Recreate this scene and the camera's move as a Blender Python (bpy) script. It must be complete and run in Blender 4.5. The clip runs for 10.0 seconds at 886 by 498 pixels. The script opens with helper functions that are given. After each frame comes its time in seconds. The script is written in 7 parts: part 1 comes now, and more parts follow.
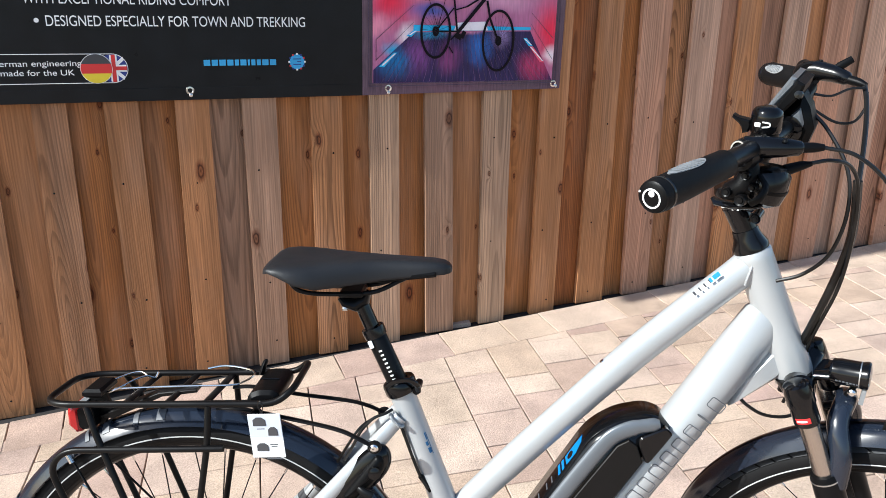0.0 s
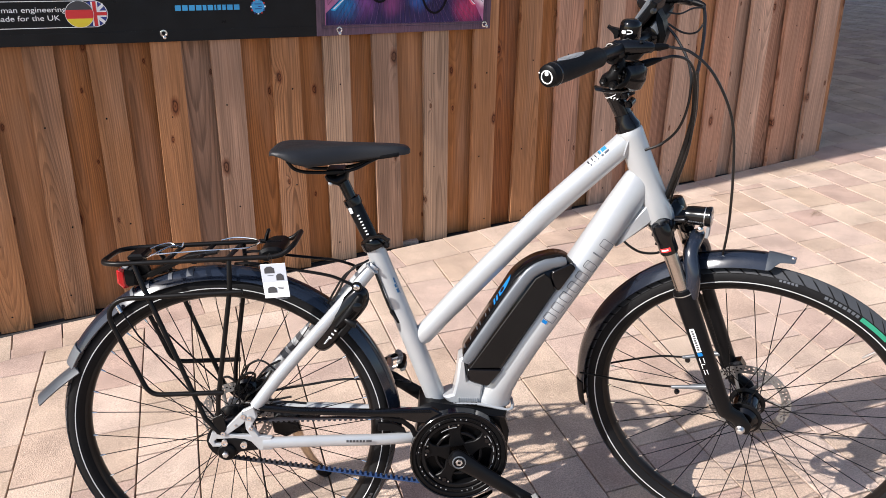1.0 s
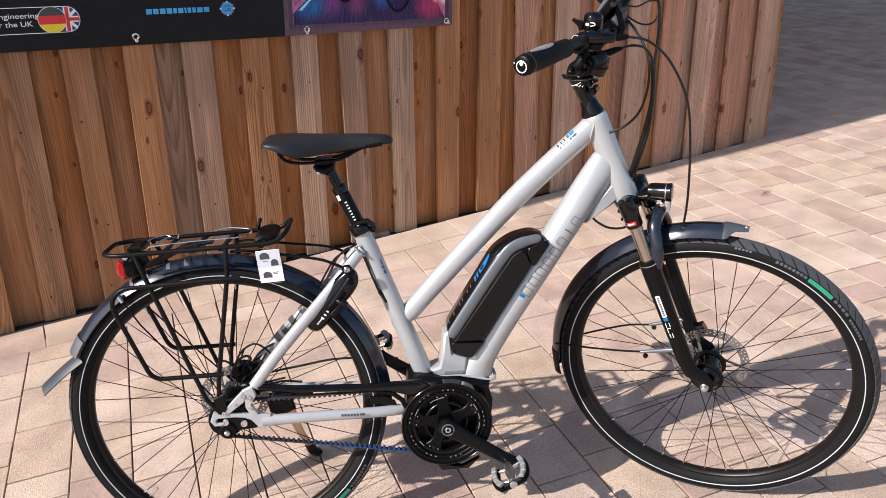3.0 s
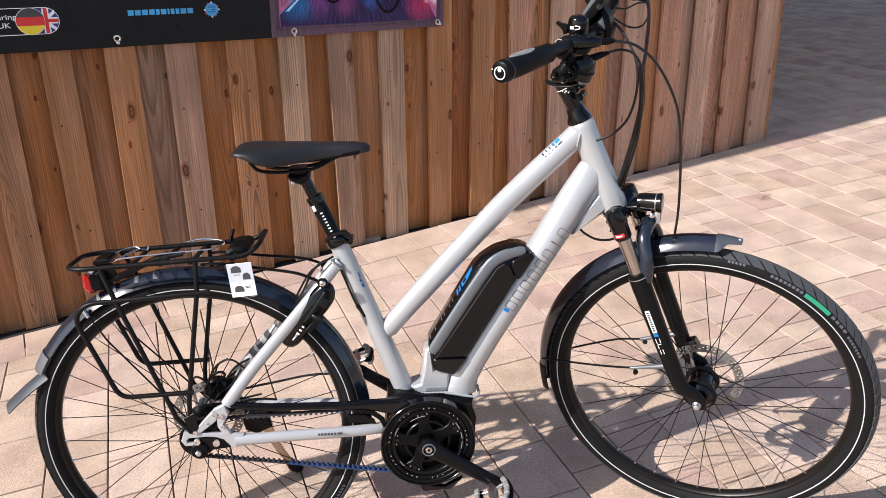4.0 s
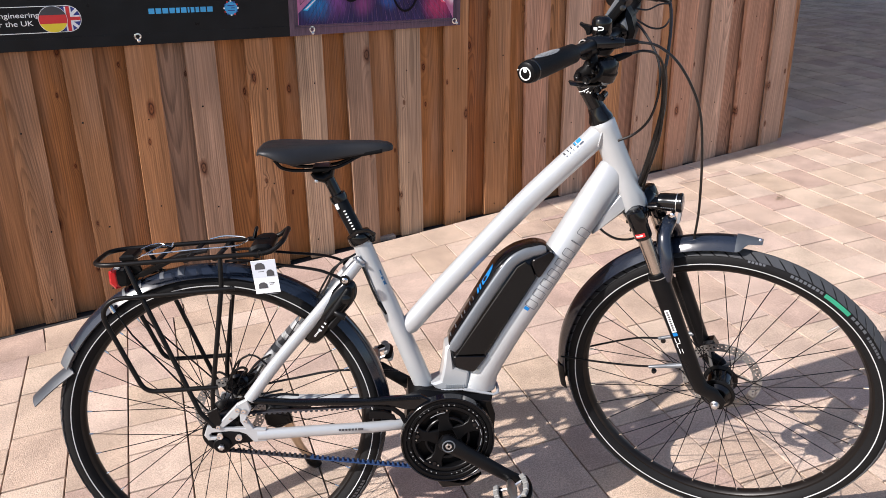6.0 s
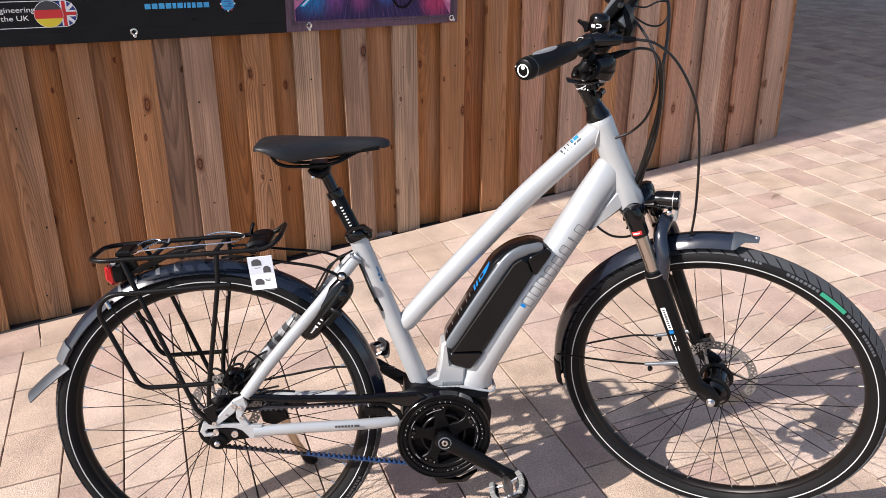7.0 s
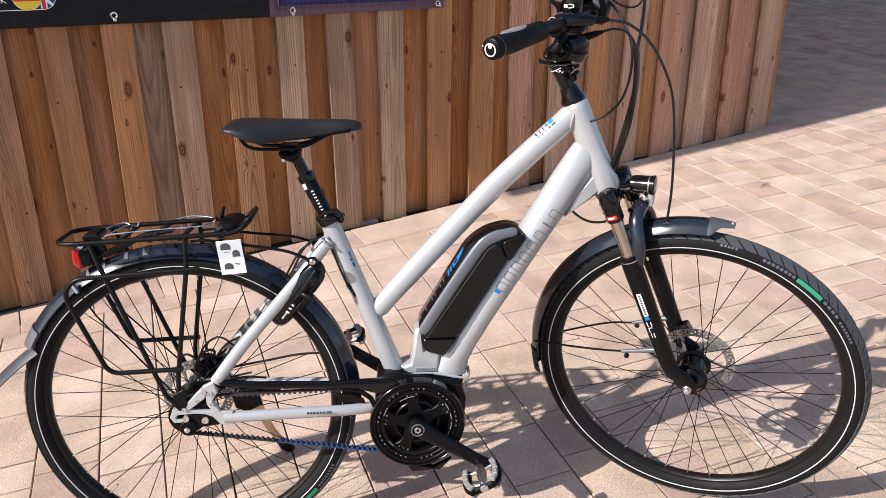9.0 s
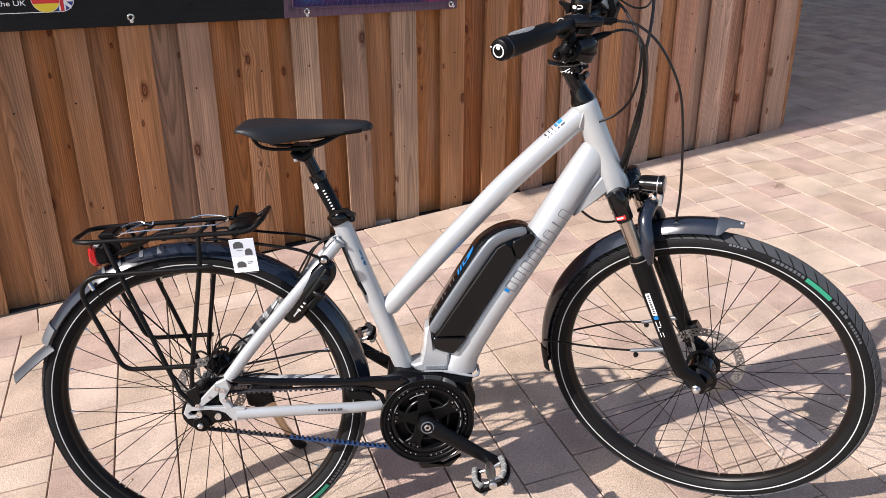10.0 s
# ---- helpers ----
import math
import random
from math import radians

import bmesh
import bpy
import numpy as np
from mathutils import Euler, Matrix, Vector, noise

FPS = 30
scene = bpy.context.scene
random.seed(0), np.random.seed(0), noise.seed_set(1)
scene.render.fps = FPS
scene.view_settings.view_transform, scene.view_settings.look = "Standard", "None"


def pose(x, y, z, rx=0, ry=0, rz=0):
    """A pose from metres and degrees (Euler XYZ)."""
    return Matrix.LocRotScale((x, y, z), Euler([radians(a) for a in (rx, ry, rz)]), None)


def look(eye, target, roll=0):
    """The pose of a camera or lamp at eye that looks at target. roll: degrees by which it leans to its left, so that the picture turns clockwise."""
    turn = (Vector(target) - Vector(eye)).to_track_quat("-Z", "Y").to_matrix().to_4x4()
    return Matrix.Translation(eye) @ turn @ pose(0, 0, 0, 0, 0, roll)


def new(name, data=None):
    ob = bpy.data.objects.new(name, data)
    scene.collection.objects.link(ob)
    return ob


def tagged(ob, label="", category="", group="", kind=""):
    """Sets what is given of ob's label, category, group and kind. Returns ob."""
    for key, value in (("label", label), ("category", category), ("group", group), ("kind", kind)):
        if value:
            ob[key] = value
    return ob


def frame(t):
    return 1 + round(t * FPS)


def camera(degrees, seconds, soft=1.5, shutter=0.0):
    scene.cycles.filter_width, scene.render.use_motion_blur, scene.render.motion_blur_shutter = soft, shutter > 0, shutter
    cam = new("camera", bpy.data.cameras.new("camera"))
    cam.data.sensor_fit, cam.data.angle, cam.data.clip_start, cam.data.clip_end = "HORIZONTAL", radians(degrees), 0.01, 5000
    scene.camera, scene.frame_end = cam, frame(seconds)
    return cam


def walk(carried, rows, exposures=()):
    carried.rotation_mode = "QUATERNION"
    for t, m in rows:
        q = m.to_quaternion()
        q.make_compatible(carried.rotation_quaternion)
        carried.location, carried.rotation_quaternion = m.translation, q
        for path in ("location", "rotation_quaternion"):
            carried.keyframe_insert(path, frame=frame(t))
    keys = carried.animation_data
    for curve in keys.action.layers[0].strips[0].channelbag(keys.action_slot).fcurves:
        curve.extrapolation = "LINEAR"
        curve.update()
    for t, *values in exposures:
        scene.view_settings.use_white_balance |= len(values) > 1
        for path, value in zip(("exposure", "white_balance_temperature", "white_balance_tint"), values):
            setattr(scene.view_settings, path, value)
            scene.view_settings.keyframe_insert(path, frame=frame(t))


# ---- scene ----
cam = camera(57.82, 10.0, soft=0.5)
EXPOSURE = 0.54
PATH = [
    (0, (-0.3046, -0.0431, 1.3750), (0.3537, 1.7183, 0.6936), 0.59),
    (0.5, (-0.4055, -0.2581, 1.3847), (0.3771, 1.4278, 0.6463), 1.43),
    (1, (-0.4971, -0.4320, 1.3804), (0.2847, 1.2370, 0.6037), 0.33),
    (1.5, (-0.5958, -0.4881, 1.3934), (0.1966, 1.1748, 0.6145), -0.83),
    (2, (-0.6409, -0.5101, 1.3991), (0.1749, 1.1417, 0.6207), -0.95),
    (2.5, (-0.6353, -0.5195, 1.4019), (0.2092, 1.1167, 0.6212), -0.87),
    (3, (-0.5955, -0.5181, 1.3940), (0.2756, 1.1034, 0.6118), -0.57),
    (4.5, (-0.5061, -0.4568, 1.3904), (0.3490, 1.1719, 0.6056), -0.72),
    (5, (-0.5305, -0.4645, 1.3933), (0.3109, 1.1716, 0.6088), -0.86),
    (5.5, (-0.5450, -0.4722, 1.3971), (0.2970, 1.1634, 0.6121), -0.64),
    (7, (-0.5494, -0.4702, 1.3961), (0.3040, 1.1550, 0.6021), -0.17),
    (7.5, (-0.5511, -0.4753, 1.3943), (0.3101, 1.1445, 0.5977), -0.03),
    (8, (-0.5475, -0.4782, 1.3910), (0.3156, 1.1385, 0.5902), 0.02),
    (8.5, (-0.5258, -0.4733, 1.3812), (0.3369, 1.1397, 0.5725), 0.01),
    (9, (-0.4954, -0.4810, 1.3751), (0.3575, 1.1343, 0.5607), 0.07),
    (9.5, (-0.4893, -0.4960, 1.3780), (0.3447, 1.1299, 0.5649), -0.07),
    (10, (-0.4924, -0.4994, 1.3790), (0.3270, 1.1335, 0.5653), -0.26),
]
walk(cam, [(t, look(eye, target, roll)) for t, eye, target, roll in PATH],
     exposures=[(0.0, EXPOSURE + 0.20, 5980, 5.0), (0.5, EXPOSURE + 0.12, 6180, 9.0), (2.0, EXPOSURE + 0.02, 6350, 14.0), (2.5, EXPOSURE, 6350, 14.0), (3.0, EXPOSURE - 0.08, 6350, 14.0), (4.5, EXPOSURE + 0.02, 6350, 14.0), (7.0, EXPOSURE - 0.01, 6350, 14.0), (10.0, EXPOSURE - 0.02, 6350, 14.0)])

# ---- light ----
SUN_ELEVATION, SUN_HEADING = radians(35.6), radians(2.21)
world = bpy.data.worlds.new("world")
scene.world = world
world.use_nodes = True
wn = world.node_tree
sky = wn.nodes.new("ShaderNodeTexSky")
sky.sky_type = "NISHITA"
sky.sun_disc = False
sky.sun_elevation = SUN_ELEVATION
sky.sun_rotation = radians(-90)
wn.links.new(sky.outputs[0], wn.nodes["Background"].inputs[0])
wn.nodes["Background"].inputs[1].default_value = 0.125
sun_data = bpy.data.lights.new("sun", "SUN")
sun_data.energy, sun_data.angle, sun_data.color = 5.0, radians(0.53), (1.0, 0.95, 0.88)
sun = new("sun", sun_data)
travel = Vector((math.cos(SUN_HEADING) * math.cos(SUN_ELEVATION), math.sin(SUN_HEADING) * math.cos(SUN_ELEVATION), -math.sin(SUN_ELEVATION)))
sun.matrix_world = look(-travel * 20, (0, 0, 0))


# ---- materials ----
def material(name, colour=(0.5, 0.5, 0.5), rough=0.5, metal=0.0, coat=0.0, grain=0.0, grain_scale=200.0, bump=0.0, mottle=0.0, spec=0.5):
    """A plain surface with two scales of variation: fine grain and soft mottling, in roughness, colour and relief."""
    m = bpy.data.materials.new(name)
    m.use_nodes = True
    nt = m.node_tree
    b = nt.nodes["Principled BSDF"]
    b.inputs["Base Color"].default_value = (*colour, 1)
    b.inputs["Roughness"].default_value = rough
    b.inputs["Metallic"].default_value = metal
    b.inputs["Coat Weight"].default_value = coat
    b.inputs["Coat Roughness"].default_value = 0.08
    b.inputs["Specular IOR Level"].default_value = spec
    tc = nt.nodes.new("ShaderNodeTexCoord")
    if mottle or grain:
        n1 = nt.nodes.new("ShaderNodeTexNoise")
        n1.inputs["Scale"].default_value = 14
        n1.inputs["Detail"].default_value = 5
        nt.links.new(tc.outputs["Object"], n1.inputs["Vector"])
        n2 = nt.nodes.new("ShaderNodeTexNoise")
        n2.inputs["Scale"].default_value = grain_scale
        n2.inputs["Detail"].default_value = 2
        nt.links.new(tc.outputs["Object"], n2.inputs["Vector"])
        add = nt.nodes.new("ShaderNodeMath")
        add.operation = "MULTIPLY_ADD"
        nt.links.new(n2.outputs["Fac"], add.inputs[0])
        add.inputs[1].default_value = grain
        nt.links.new(n1.outputs["Fac"], add.inputs[2])
        ramp = nt.nodes.new("ShaderNodeMapRange")
        ramp.inputs[1].default_value, ramp.inputs[2].default_value = 0.3, 0.7 + grain
        ramp.inputs[3].default_value, ramp.inputs[4].default_value = 1 - mottle, 1 + mottle
        nt.links.new(add.outputs[0], ramp.inputs[0])
        mul = nt.nodes.new("ShaderNodeVectorMath")
        mul.operation = "SCALE"
        mul.inputs[0].default_value = colour
        nt.links.new(ramp.outputs[0], mul.inputs["Scale"])
        nt.links.new(mul.outputs[0], b.inputs["Base Color"])
        rr = nt.nodes.new("ShaderNodeMapRange")
        rr.inputs[1].default_value, rr.inputs[2].default_value = 0.3, 0.7
        rr.inputs[3].default_value, rr.inputs[4].default_value = max(rough - 0.07, 0.02), min(rough + 0.09, 1)
        nt.links.new(n1.outputs["Fac"], rr.inputs[0])
        nt.links.new(rr.outputs[0], b.inputs["Roughness"])
        if bump:
            bp = nt.nodes.new("ShaderNodeBump")
            bp.inputs["Strength"].default_value = bump
            bp.inputs["Distance"].default_value = 0.001
            nt.links.new(n2.outputs["Fac"], bp.inputs["Height"])
            nt.links.new(bp.outputs[0], b.inputs["Normal"])
    return m


def node(nt, kind, **values):
    n = nt.nodes.new(kind)
    for key, value in values.items():
        if key == "operation":
            n.operation = value
        elif key == "feature":
            n.feature = value
        else:
            n.inputs[key].default_value = value
    return n


def ramp_node(nt, stops):
    r = nt.nodes.new("ShaderNodeValToRGB")
    while len(r.color_ramp.elements) < len(stops):
        r.color_ramp.elements.new(0.5)
    for e, (p, c) in zip(r.color_ramp.elements, stops):
        e.position, e.color = p, (*c, 1)
    return r


def timber_material():
    """Sawn softwood: growth rings as a saw cuts them out of a log, knots, weathering, and a tone of its own for each board."""
    m = bpy.data.materials.new("timber")
    m.use_nodes = True
    nt, L = m.node_tree, m.node_tree.links
    b = nt.nodes["Principled BSDF"]
    tc, info = nt.nodes.new("ShaderNodeTexCoord"), nt.nodes.new("ShaderNodeObjectInfo")

    def val(x):
        return x if hasattr(x, "is_linked") else None

    def math_node(op, a, c=0.0, d=0.0):
        n = node(nt, "ShaderNodeMath", operation=op)
        for k, v in enumerate((a, c, d)):
            if val(v) is not None:
                L.new(v, n.inputs[k])
            else:
                n.inputs[k].default_value = v
        return n.outputs[0]

    def span(x, lo, hi, a, c):
        n = node(nt, "ShaderNodeMapRange")
        for k, v in enumerate((lo, hi, a, c)):
            n.inputs[k + 1].default_value = v
        L.new(x, n.inputs[0])
        return n.outputs[0]

    white = nt.nodes.new("ShaderNodeTexWhiteNoise")
    white.noise_dimensions = "1D"
    L.new(math_node("MULTIPLY", info.outputs["Random"], 913.7), white.inputs["W"])
    own = nt.nodes.new("ShaderNodeSeparateColor")
    L.new(white.outputs["Color"], own.inputs[0])
    shift = math_node("MULTIPLY", info.outputs["Random"], 61.7)
    comb = nt.nodes.new("ShaderNodeCombineXYZ")
    for k in range(3):
        L.new(shift, comb.inputs[k])
    co = node(nt, "ShaderNodeVectorMath", operation="ADD")
    L.new(tc.outputs["Object"], co.inputs[0])
    L.new(comb.outputs[0], co.inputs[1])
    plain = nt.nodes.new("ShaderNodeSeparateXYZ")
    L.new(tc.outputs["Object"], plain.inputs[0])

    def noise_at(sx, sz, detail=2.0, rough=0.5):
        v = node(nt, "ShaderNodeVectorMath", operation="MULTIPLY")
        v.inputs[1].default_value = (sx, sx, sz)
        L.new(co.outputs[0], v.inputs[0])
        n = node(nt, "ShaderNodeTexNoise", Scale=1.0, Detail=detail, Roughness=rough)
        L.new(v.outputs[0], n.inputs["Vector"])
        return n.outputs["Fac"]

    # knots
    kv = node(nt, "ShaderNodeVectorMath", operation="MULTIPLY")
    kv.inputs[1].default_value = (8.0, 8.0, 3.6)
    L.new(co.outputs[0], kv.inputs[0])
    kxyz = nt.nodes.new("ShaderNodeSeparateXYZ")
    L.new(kv.outputs[0], kxyz.inputs[0])
    kxz = nt.nodes.new("ShaderNodeCombineXYZ")
    L.new(kxyz.outputs[0], kxz.inputs[0])
    L.new(kxyz.outputs[2], kxz.inputs[1])
    vor = node(nt, "ShaderNodeTexVoronoi", Scale=1.0, Randomness=0.9)
    vor.voronoi_dimensions = "2D"
    L.new(kxz.outputs[0], vor.inputs["Vector"])
    ksep = nt.nodes.new("ShaderNodeSeparateColor")
    L.new(vor.outputs["Color"], ksep.inputs[0])
    few = math_node("GREATER_THAN", ksep.outputs[0], 0.50)
    ksize = math_node("MULTIPLY_ADD", ksep.outputs[1], 2.6, 0.9)
    ragged = math_node("MULTIPLY_ADD", noise_at(70.0, 60.0), 0.05, math_node("SUBTRACT", vor.outputs["Distance"], 0.025))
    kdist = math_node("MULTIPLY", ragged, ksize)
    swell = math_node("MULTIPLY", math_node("POWER", span(kdist, 0.0, 0.55, 1.0, 0.0), 2.0), few)
    # rings: distance from a pith that wanders along the board
    low = noise_at(2.0, 0.75, 1.0)
    wob = noise_at(14.0, 1.5, 2.0)
    x = math_node("ADD", math_node("MULTIPLY_ADD", own.outputs[0], 0.12, -0.06), math_node("MULTIPLY_ADD", wob, 0.016, plain.outputs[0]))
    run = math_node("MULTIPLY", math_node("SUBTRACT", own.outputs[2], 0.5), math_node("MULTIPLY", plain.outputs[2], 0.10))
    depth = math_node("ADD", math_node("MULTIPLY_ADD", own.outputs[1], 0.06, -0.02), math_node("MULTIPLY_ADD", low, 0.12, run))
    depth = math_node("SUBTRACT", depth, 0.045)
    dist = math_node("SQRT", math_node("ADD", math_node("MULTIPLY", x, x), math_node("MULTIPLY", depth, depth)))
    rings = math_node("MULTIPLY_ADD", swell, 2.6, math_node("MULTIPLY", dist, 150.0))
    rings = math_node("MULTIPLY_ADD", noise_at(45.0, 4.0), 0.35, rings)
    cut = math_node("FRACT", rings)
    ring = ramp_node(nt, [(0.0, (0.10,) * 3), (0.45, (0.22,) * 3), (0.80, (1.0,) * 3), (0.93, (0.85,) * 3), (1.0, (0.10,) * 3)])
    L.new(cut, ring.inputs[0])
    # fibres, streaks and weathering
    fib = noise_at(190.0, 5.0, 3.0)
    wea = noise_at(9.0, 1.6, 4.0)
    broad = noise_at(24.0, 0.9, 3.0)
    blotch = noise_at(3.0, 1.3, 3.0)
    grey = node(nt, "ShaderNodeMix")
    grey.data_type = "RGBA"
    grey.inputs["B"].default_value = (0.41, 0.262, 0.180, 1)
    L.new(span(wea, 0.48, 0.78, 0.0, 0.40), grey.inputs["Factor"])
    L.new(info.outputs["Color"], grey.inputs["A"])
    late = math_node("MULTIPLY", ring.outputs[0], span(blotch, 0.36, 0.62, 0.45, 1.0))
    late = math_node("MULTIPLY", late, math_node("MULTIPLY_ADD", own.outputs[1], 0.85, 0.35))
    line = span(late, 0.0, 1.0, 1.12, 0.58)
    fibre = span(fib, 0.3, 0.7, 0.77, 1.22)
    p1 = math_node("MULTIPLY", line, fibre)
    p2 = math_node("MULTIPLY", p1, span(broad, 0.3, 0.7, 0.78, 1.22))
    p3 = math_node("MULTIPLY", p2, span(blotch, 0.3, 0.7, 0.86, 1.14))
    sc = node(nt, "ShaderNodeVectorMath", operation="SCALE")
    L.new(grey.outputs["Result"], sc.inputs[0])
    L.new(p3, sc.inputs["Scale"])
    ringed = ramp_node(nt, [(0.0, (0.30, 0.20, 0.15)), (0.04, (0.66, 0.48, 0.38)), (0.075, (0.13, 0.08, 0.06)), (0.105, (0.60, 0.46, 0.40)), (0.18, (1.0, 1.0, 1.0))])
    L.new(kdist, ringed.inputs[0])
    kd = node(nt, "ShaderNodeMix")
    kd.data_type = "RGBA"
    kd.inputs["A"].default_value = (1, 1, 1, 1)
    L.new(few, kd.inputs["Factor"])
    L.new(ringed.outputs[0], kd.inputs["B"])
    knotted = node(nt, "ShaderNodeVectorMath", operation="MULTIPLY")
    L.new(sc.outputs[0], knotted.inputs[0])
    L.new(kd.outputs["Result"], knotted.inputs[1])
    L.new(knotted.outputs[0], b.inputs["Base Color"])
    b.inputs["Roughness"].default_value = 0.72
    b.inputs["Specular IOR Level"].default_value = 0.3
    bp = node(nt, "ShaderNodeBump", Strength=0.7, Distance=0.0018)
    L.new(math_node("MULTIPLY_ADD", fib, 0.5, line), bp.inputs["Height"])
    L.new(bp.outputs[0], b.inputs["Normal"])
    return m


def paver_material(name, islands):
    """Sandy concrete block: buff to pinkish tones block by block, aggregate specks, soft stains."""
    m = bpy.data.materials.new(name)
    m.use_nodes = True
    nt, L = m.node_tree, m.node_tree.links
    b = nt.nodes["Principled BSDF"]
    tc = nt.nodes.new("ShaderNodeTexCoord")
    geo = nt.nodes.new("ShaderNodeNewGeometry")
    if islands:
        rnd = geo.outputs["Random Per Island"]
    else:
        rnd = nt.nodes.new("ShaderNodeObjectInfo").outputs["Random"]
    tone = ramp_node(nt, [(0.0, (0.444, 0.323, 0.244)), (0.18, (0.543, 0.423, 0.327)), (0.38, (0.437, 0.305, 0.253)), (0.58, (0.501, 0.377, 0.281)), (0.8, (0.558, 0.430, 0.346)), (1.0, (0.454, 0.330, 0.274))])
    L.new(rnd, tone.inputs[0])
    n1 = node(nt, "ShaderNodeTexNoise", Scale=7.0, Detail=6.0)
    n2 = node(nt, "ShaderNodeTexNoise", Scale=230.0, Detail=5.0, Roughness=0.8)
    n3 = node(nt, "ShaderNodeTexVoronoi", Scale=330.0)
    for n in (n1, n2, n3):
        L.new(geo.outputs["Position"], n.inputs["Vector"])
    a = node(nt, "ShaderNodeMapRange")
    a.inputs[1].default_value, a.inputs[2].default_value, a.inputs[3].default_value, a.inputs[4].default_value = 0.3, 0.7, 0.80, 1.18
    L.new(n1.outputs["Fac"], a.inputs[0])
    c = node(nt, "ShaderNodeMapRange")
    c.inputs[1].default_value, c.inputs[2].default_value, c.inputs[3].default_value, c.inputs[4].default_value = 0.3, 0.7, 0.56, 1.44
    L.new(n2.outputs["Fac"], c.inputs[0])
    mm = node(nt, "ShaderNodeMath", operation="MULTIPLY")
    L.new(a.outputs[0], mm.inputs[0])
    L.new(c.outputs[0], mm.inputs[1])
    sc = node(nt, "ShaderNodeVectorMath", operation="SCALE")
    L.new(tone.outputs[0], sc.inputs[0])
    L.new(mm.outputs[0], sc.inputs["Scale"])
    L.new(sc.outputs[0], b.inputs["Base Color"])
    b.inputs["Roughness"].default_value = 0.85
    b.inputs["Specular IOR Level"].default_value = 0.25
    h = node(nt, "ShaderNodeMath", operation="MULTIPLY_ADD")
    L.new(n3.outputs["Distance"], h.inputs[0])
    h.inputs[1].default_value = 0.5
    L.new(n2.outputs["Fac"], h.inputs[2])
    bp = node(nt, "ShaderNodeBump", Strength=0.65, Distance=0.003)
    L.new(h.outputs[0], bp.inputs["Height"])
    L.new(bp.outputs[0], b.inputs["Normal"])
    return m


TIMBER = timber_material()
PAVER, PAVER_FAR = paver_material("paver", False), paver_material("paver_far", True)
SAND = material("joint_sand", (0.20, 0.145, 0.105), 0.95, grain=0.5, grain_scale=400, bump=0.6, mottle=0.25)
RENDERED_WALL = material("rendered_wall", (0.5, 0.46, 0.4), 0.9, grain=0.4, mottle=0.1)
SILVER = material("silver_paint", (0.410, 0.422, 0.428), 0.36, 0.25, coat=0.5, grain=0.3, grain_scale=900, mottle=0.02)
POLISHED = material("polished_metal", (0.75, 0.74, 0.72), 0.18, 1.0, mottle=0.03, grain=0.2)
BRUSHED = material("brushed_alloy", (0.62, 0.61, 0.60), 0.34, 1.0, mottle=0.05, grain=0.3)
STANCHION = material("stanchion_metal", (0.52, 0.47, 0.42), 0.22, 1.0, mottle=0.03, grain=0.2)
BLACK_ALLOY = material("black_alloy", (0.004, 0.004, 0.0045), 0.32, 0.0, mottle=0.12, grain=0.3, spec=0.16)
BLACK_GLOSS = material("black_gloss", (0.003, 0.003, 0.0036), 0.13, 0.0, coat=0.05, mottle=0.1, grain=0.2, spec=0.34)
BLACK_PLASTIC = material("black_plastic", (0.0032, 0.0032, 0.0036), 0.38, 0.0, mottle=0.12, grain=0.6, grain_scale=900, bump=0.15, spec=0.12)
RACK_BLACK = material("rack_powder_black", (0.005, 0.0045, 0.0045), 0.36, 0.0, mottle=0.1, grain=0.5, grain_scale=1200, bump=0.1, spec=0.17)
RUBBER = material("tyre_rubber", (0.0075, 0.0075, 0.008), 0.62, 0.0, mottle=0.25, grain=0.5, grain_scale=500, bump=0.2, spec=0.14)
TREAD = material("tread_rubber", (0.050, 0.052, 0.056), 0.6, 0.0, mottle=0.25, grain=0.5, grain_scale=500, bump=0.2, spec=0.3)
RIM_BLACK = material("rim_black", (0.008, 0.0065, 0.006), 0.36, 0.1, mottle=0.1, grain=0.3, spec=0.25)
FENDER = material("fender_slate", (0.011, 0.015, 0.025), 0.16, 0.0, coat=0.2, mottle=0.08, grain=0.2)
FLAP = material("flap_plastic", (0.045, 0.052, 0.062), 0.34, 0.0, mottle=0.1, grain=0.3)
SADDLE = material("saddle_vinyl", (0.012, 0.0125, 0.0145), 0.46, 0.0, mottle=0.1, grain=0.7, grain_scale=1300, bump=0.25, spec=0.35)
GRIP = material("grip_rubber", (0.005, 0.005, 0.0055), 0.55, 0.0, mottle=0.1, grain=0.6, grain_scale=900, bump=0.3, spec=0.12)
GREY_PAD = material("grey_rubber", (0.22, 0.225, 0.23), 0.7, 0.0, mottle=0.08, grain=0.9, grain_scale=1500, bump=0.5)
RIB_GREY = material("rib_rubber", (0.15, 0.155, 0.16), 0.6, 0.0, mottle=0.08, grain=0.4)
GREY_TRIM = material("grey_plastic", (0.125, 0.136, 0.150), 0.32, 0.3, coat=0.2, mottle=0.05, grain=0.3)
BATTERY_PANEL = material("battery_panel", (0.0075, 0.0065, 0.006), 0.46, 0.0, mottle=0.15, grain=0.4, grain_scale=700, bump=0.1, spec=0.16)
REFLECTIVE = material("reflective_stripe", (0.50, 0.51, 0.51), 0.4, 0.0, mottle=0.05, grain=0.3)
WHITE_PRINT = material("white_print", (0.86, 0.86, 0.85), 0.5, mottle=0.04, grain=0.2)
GREY_PRINT = material("grey_print", (0.095, 0.10, 0.11), 0.4, 0.2, mottle=0.04, grain=0.2)
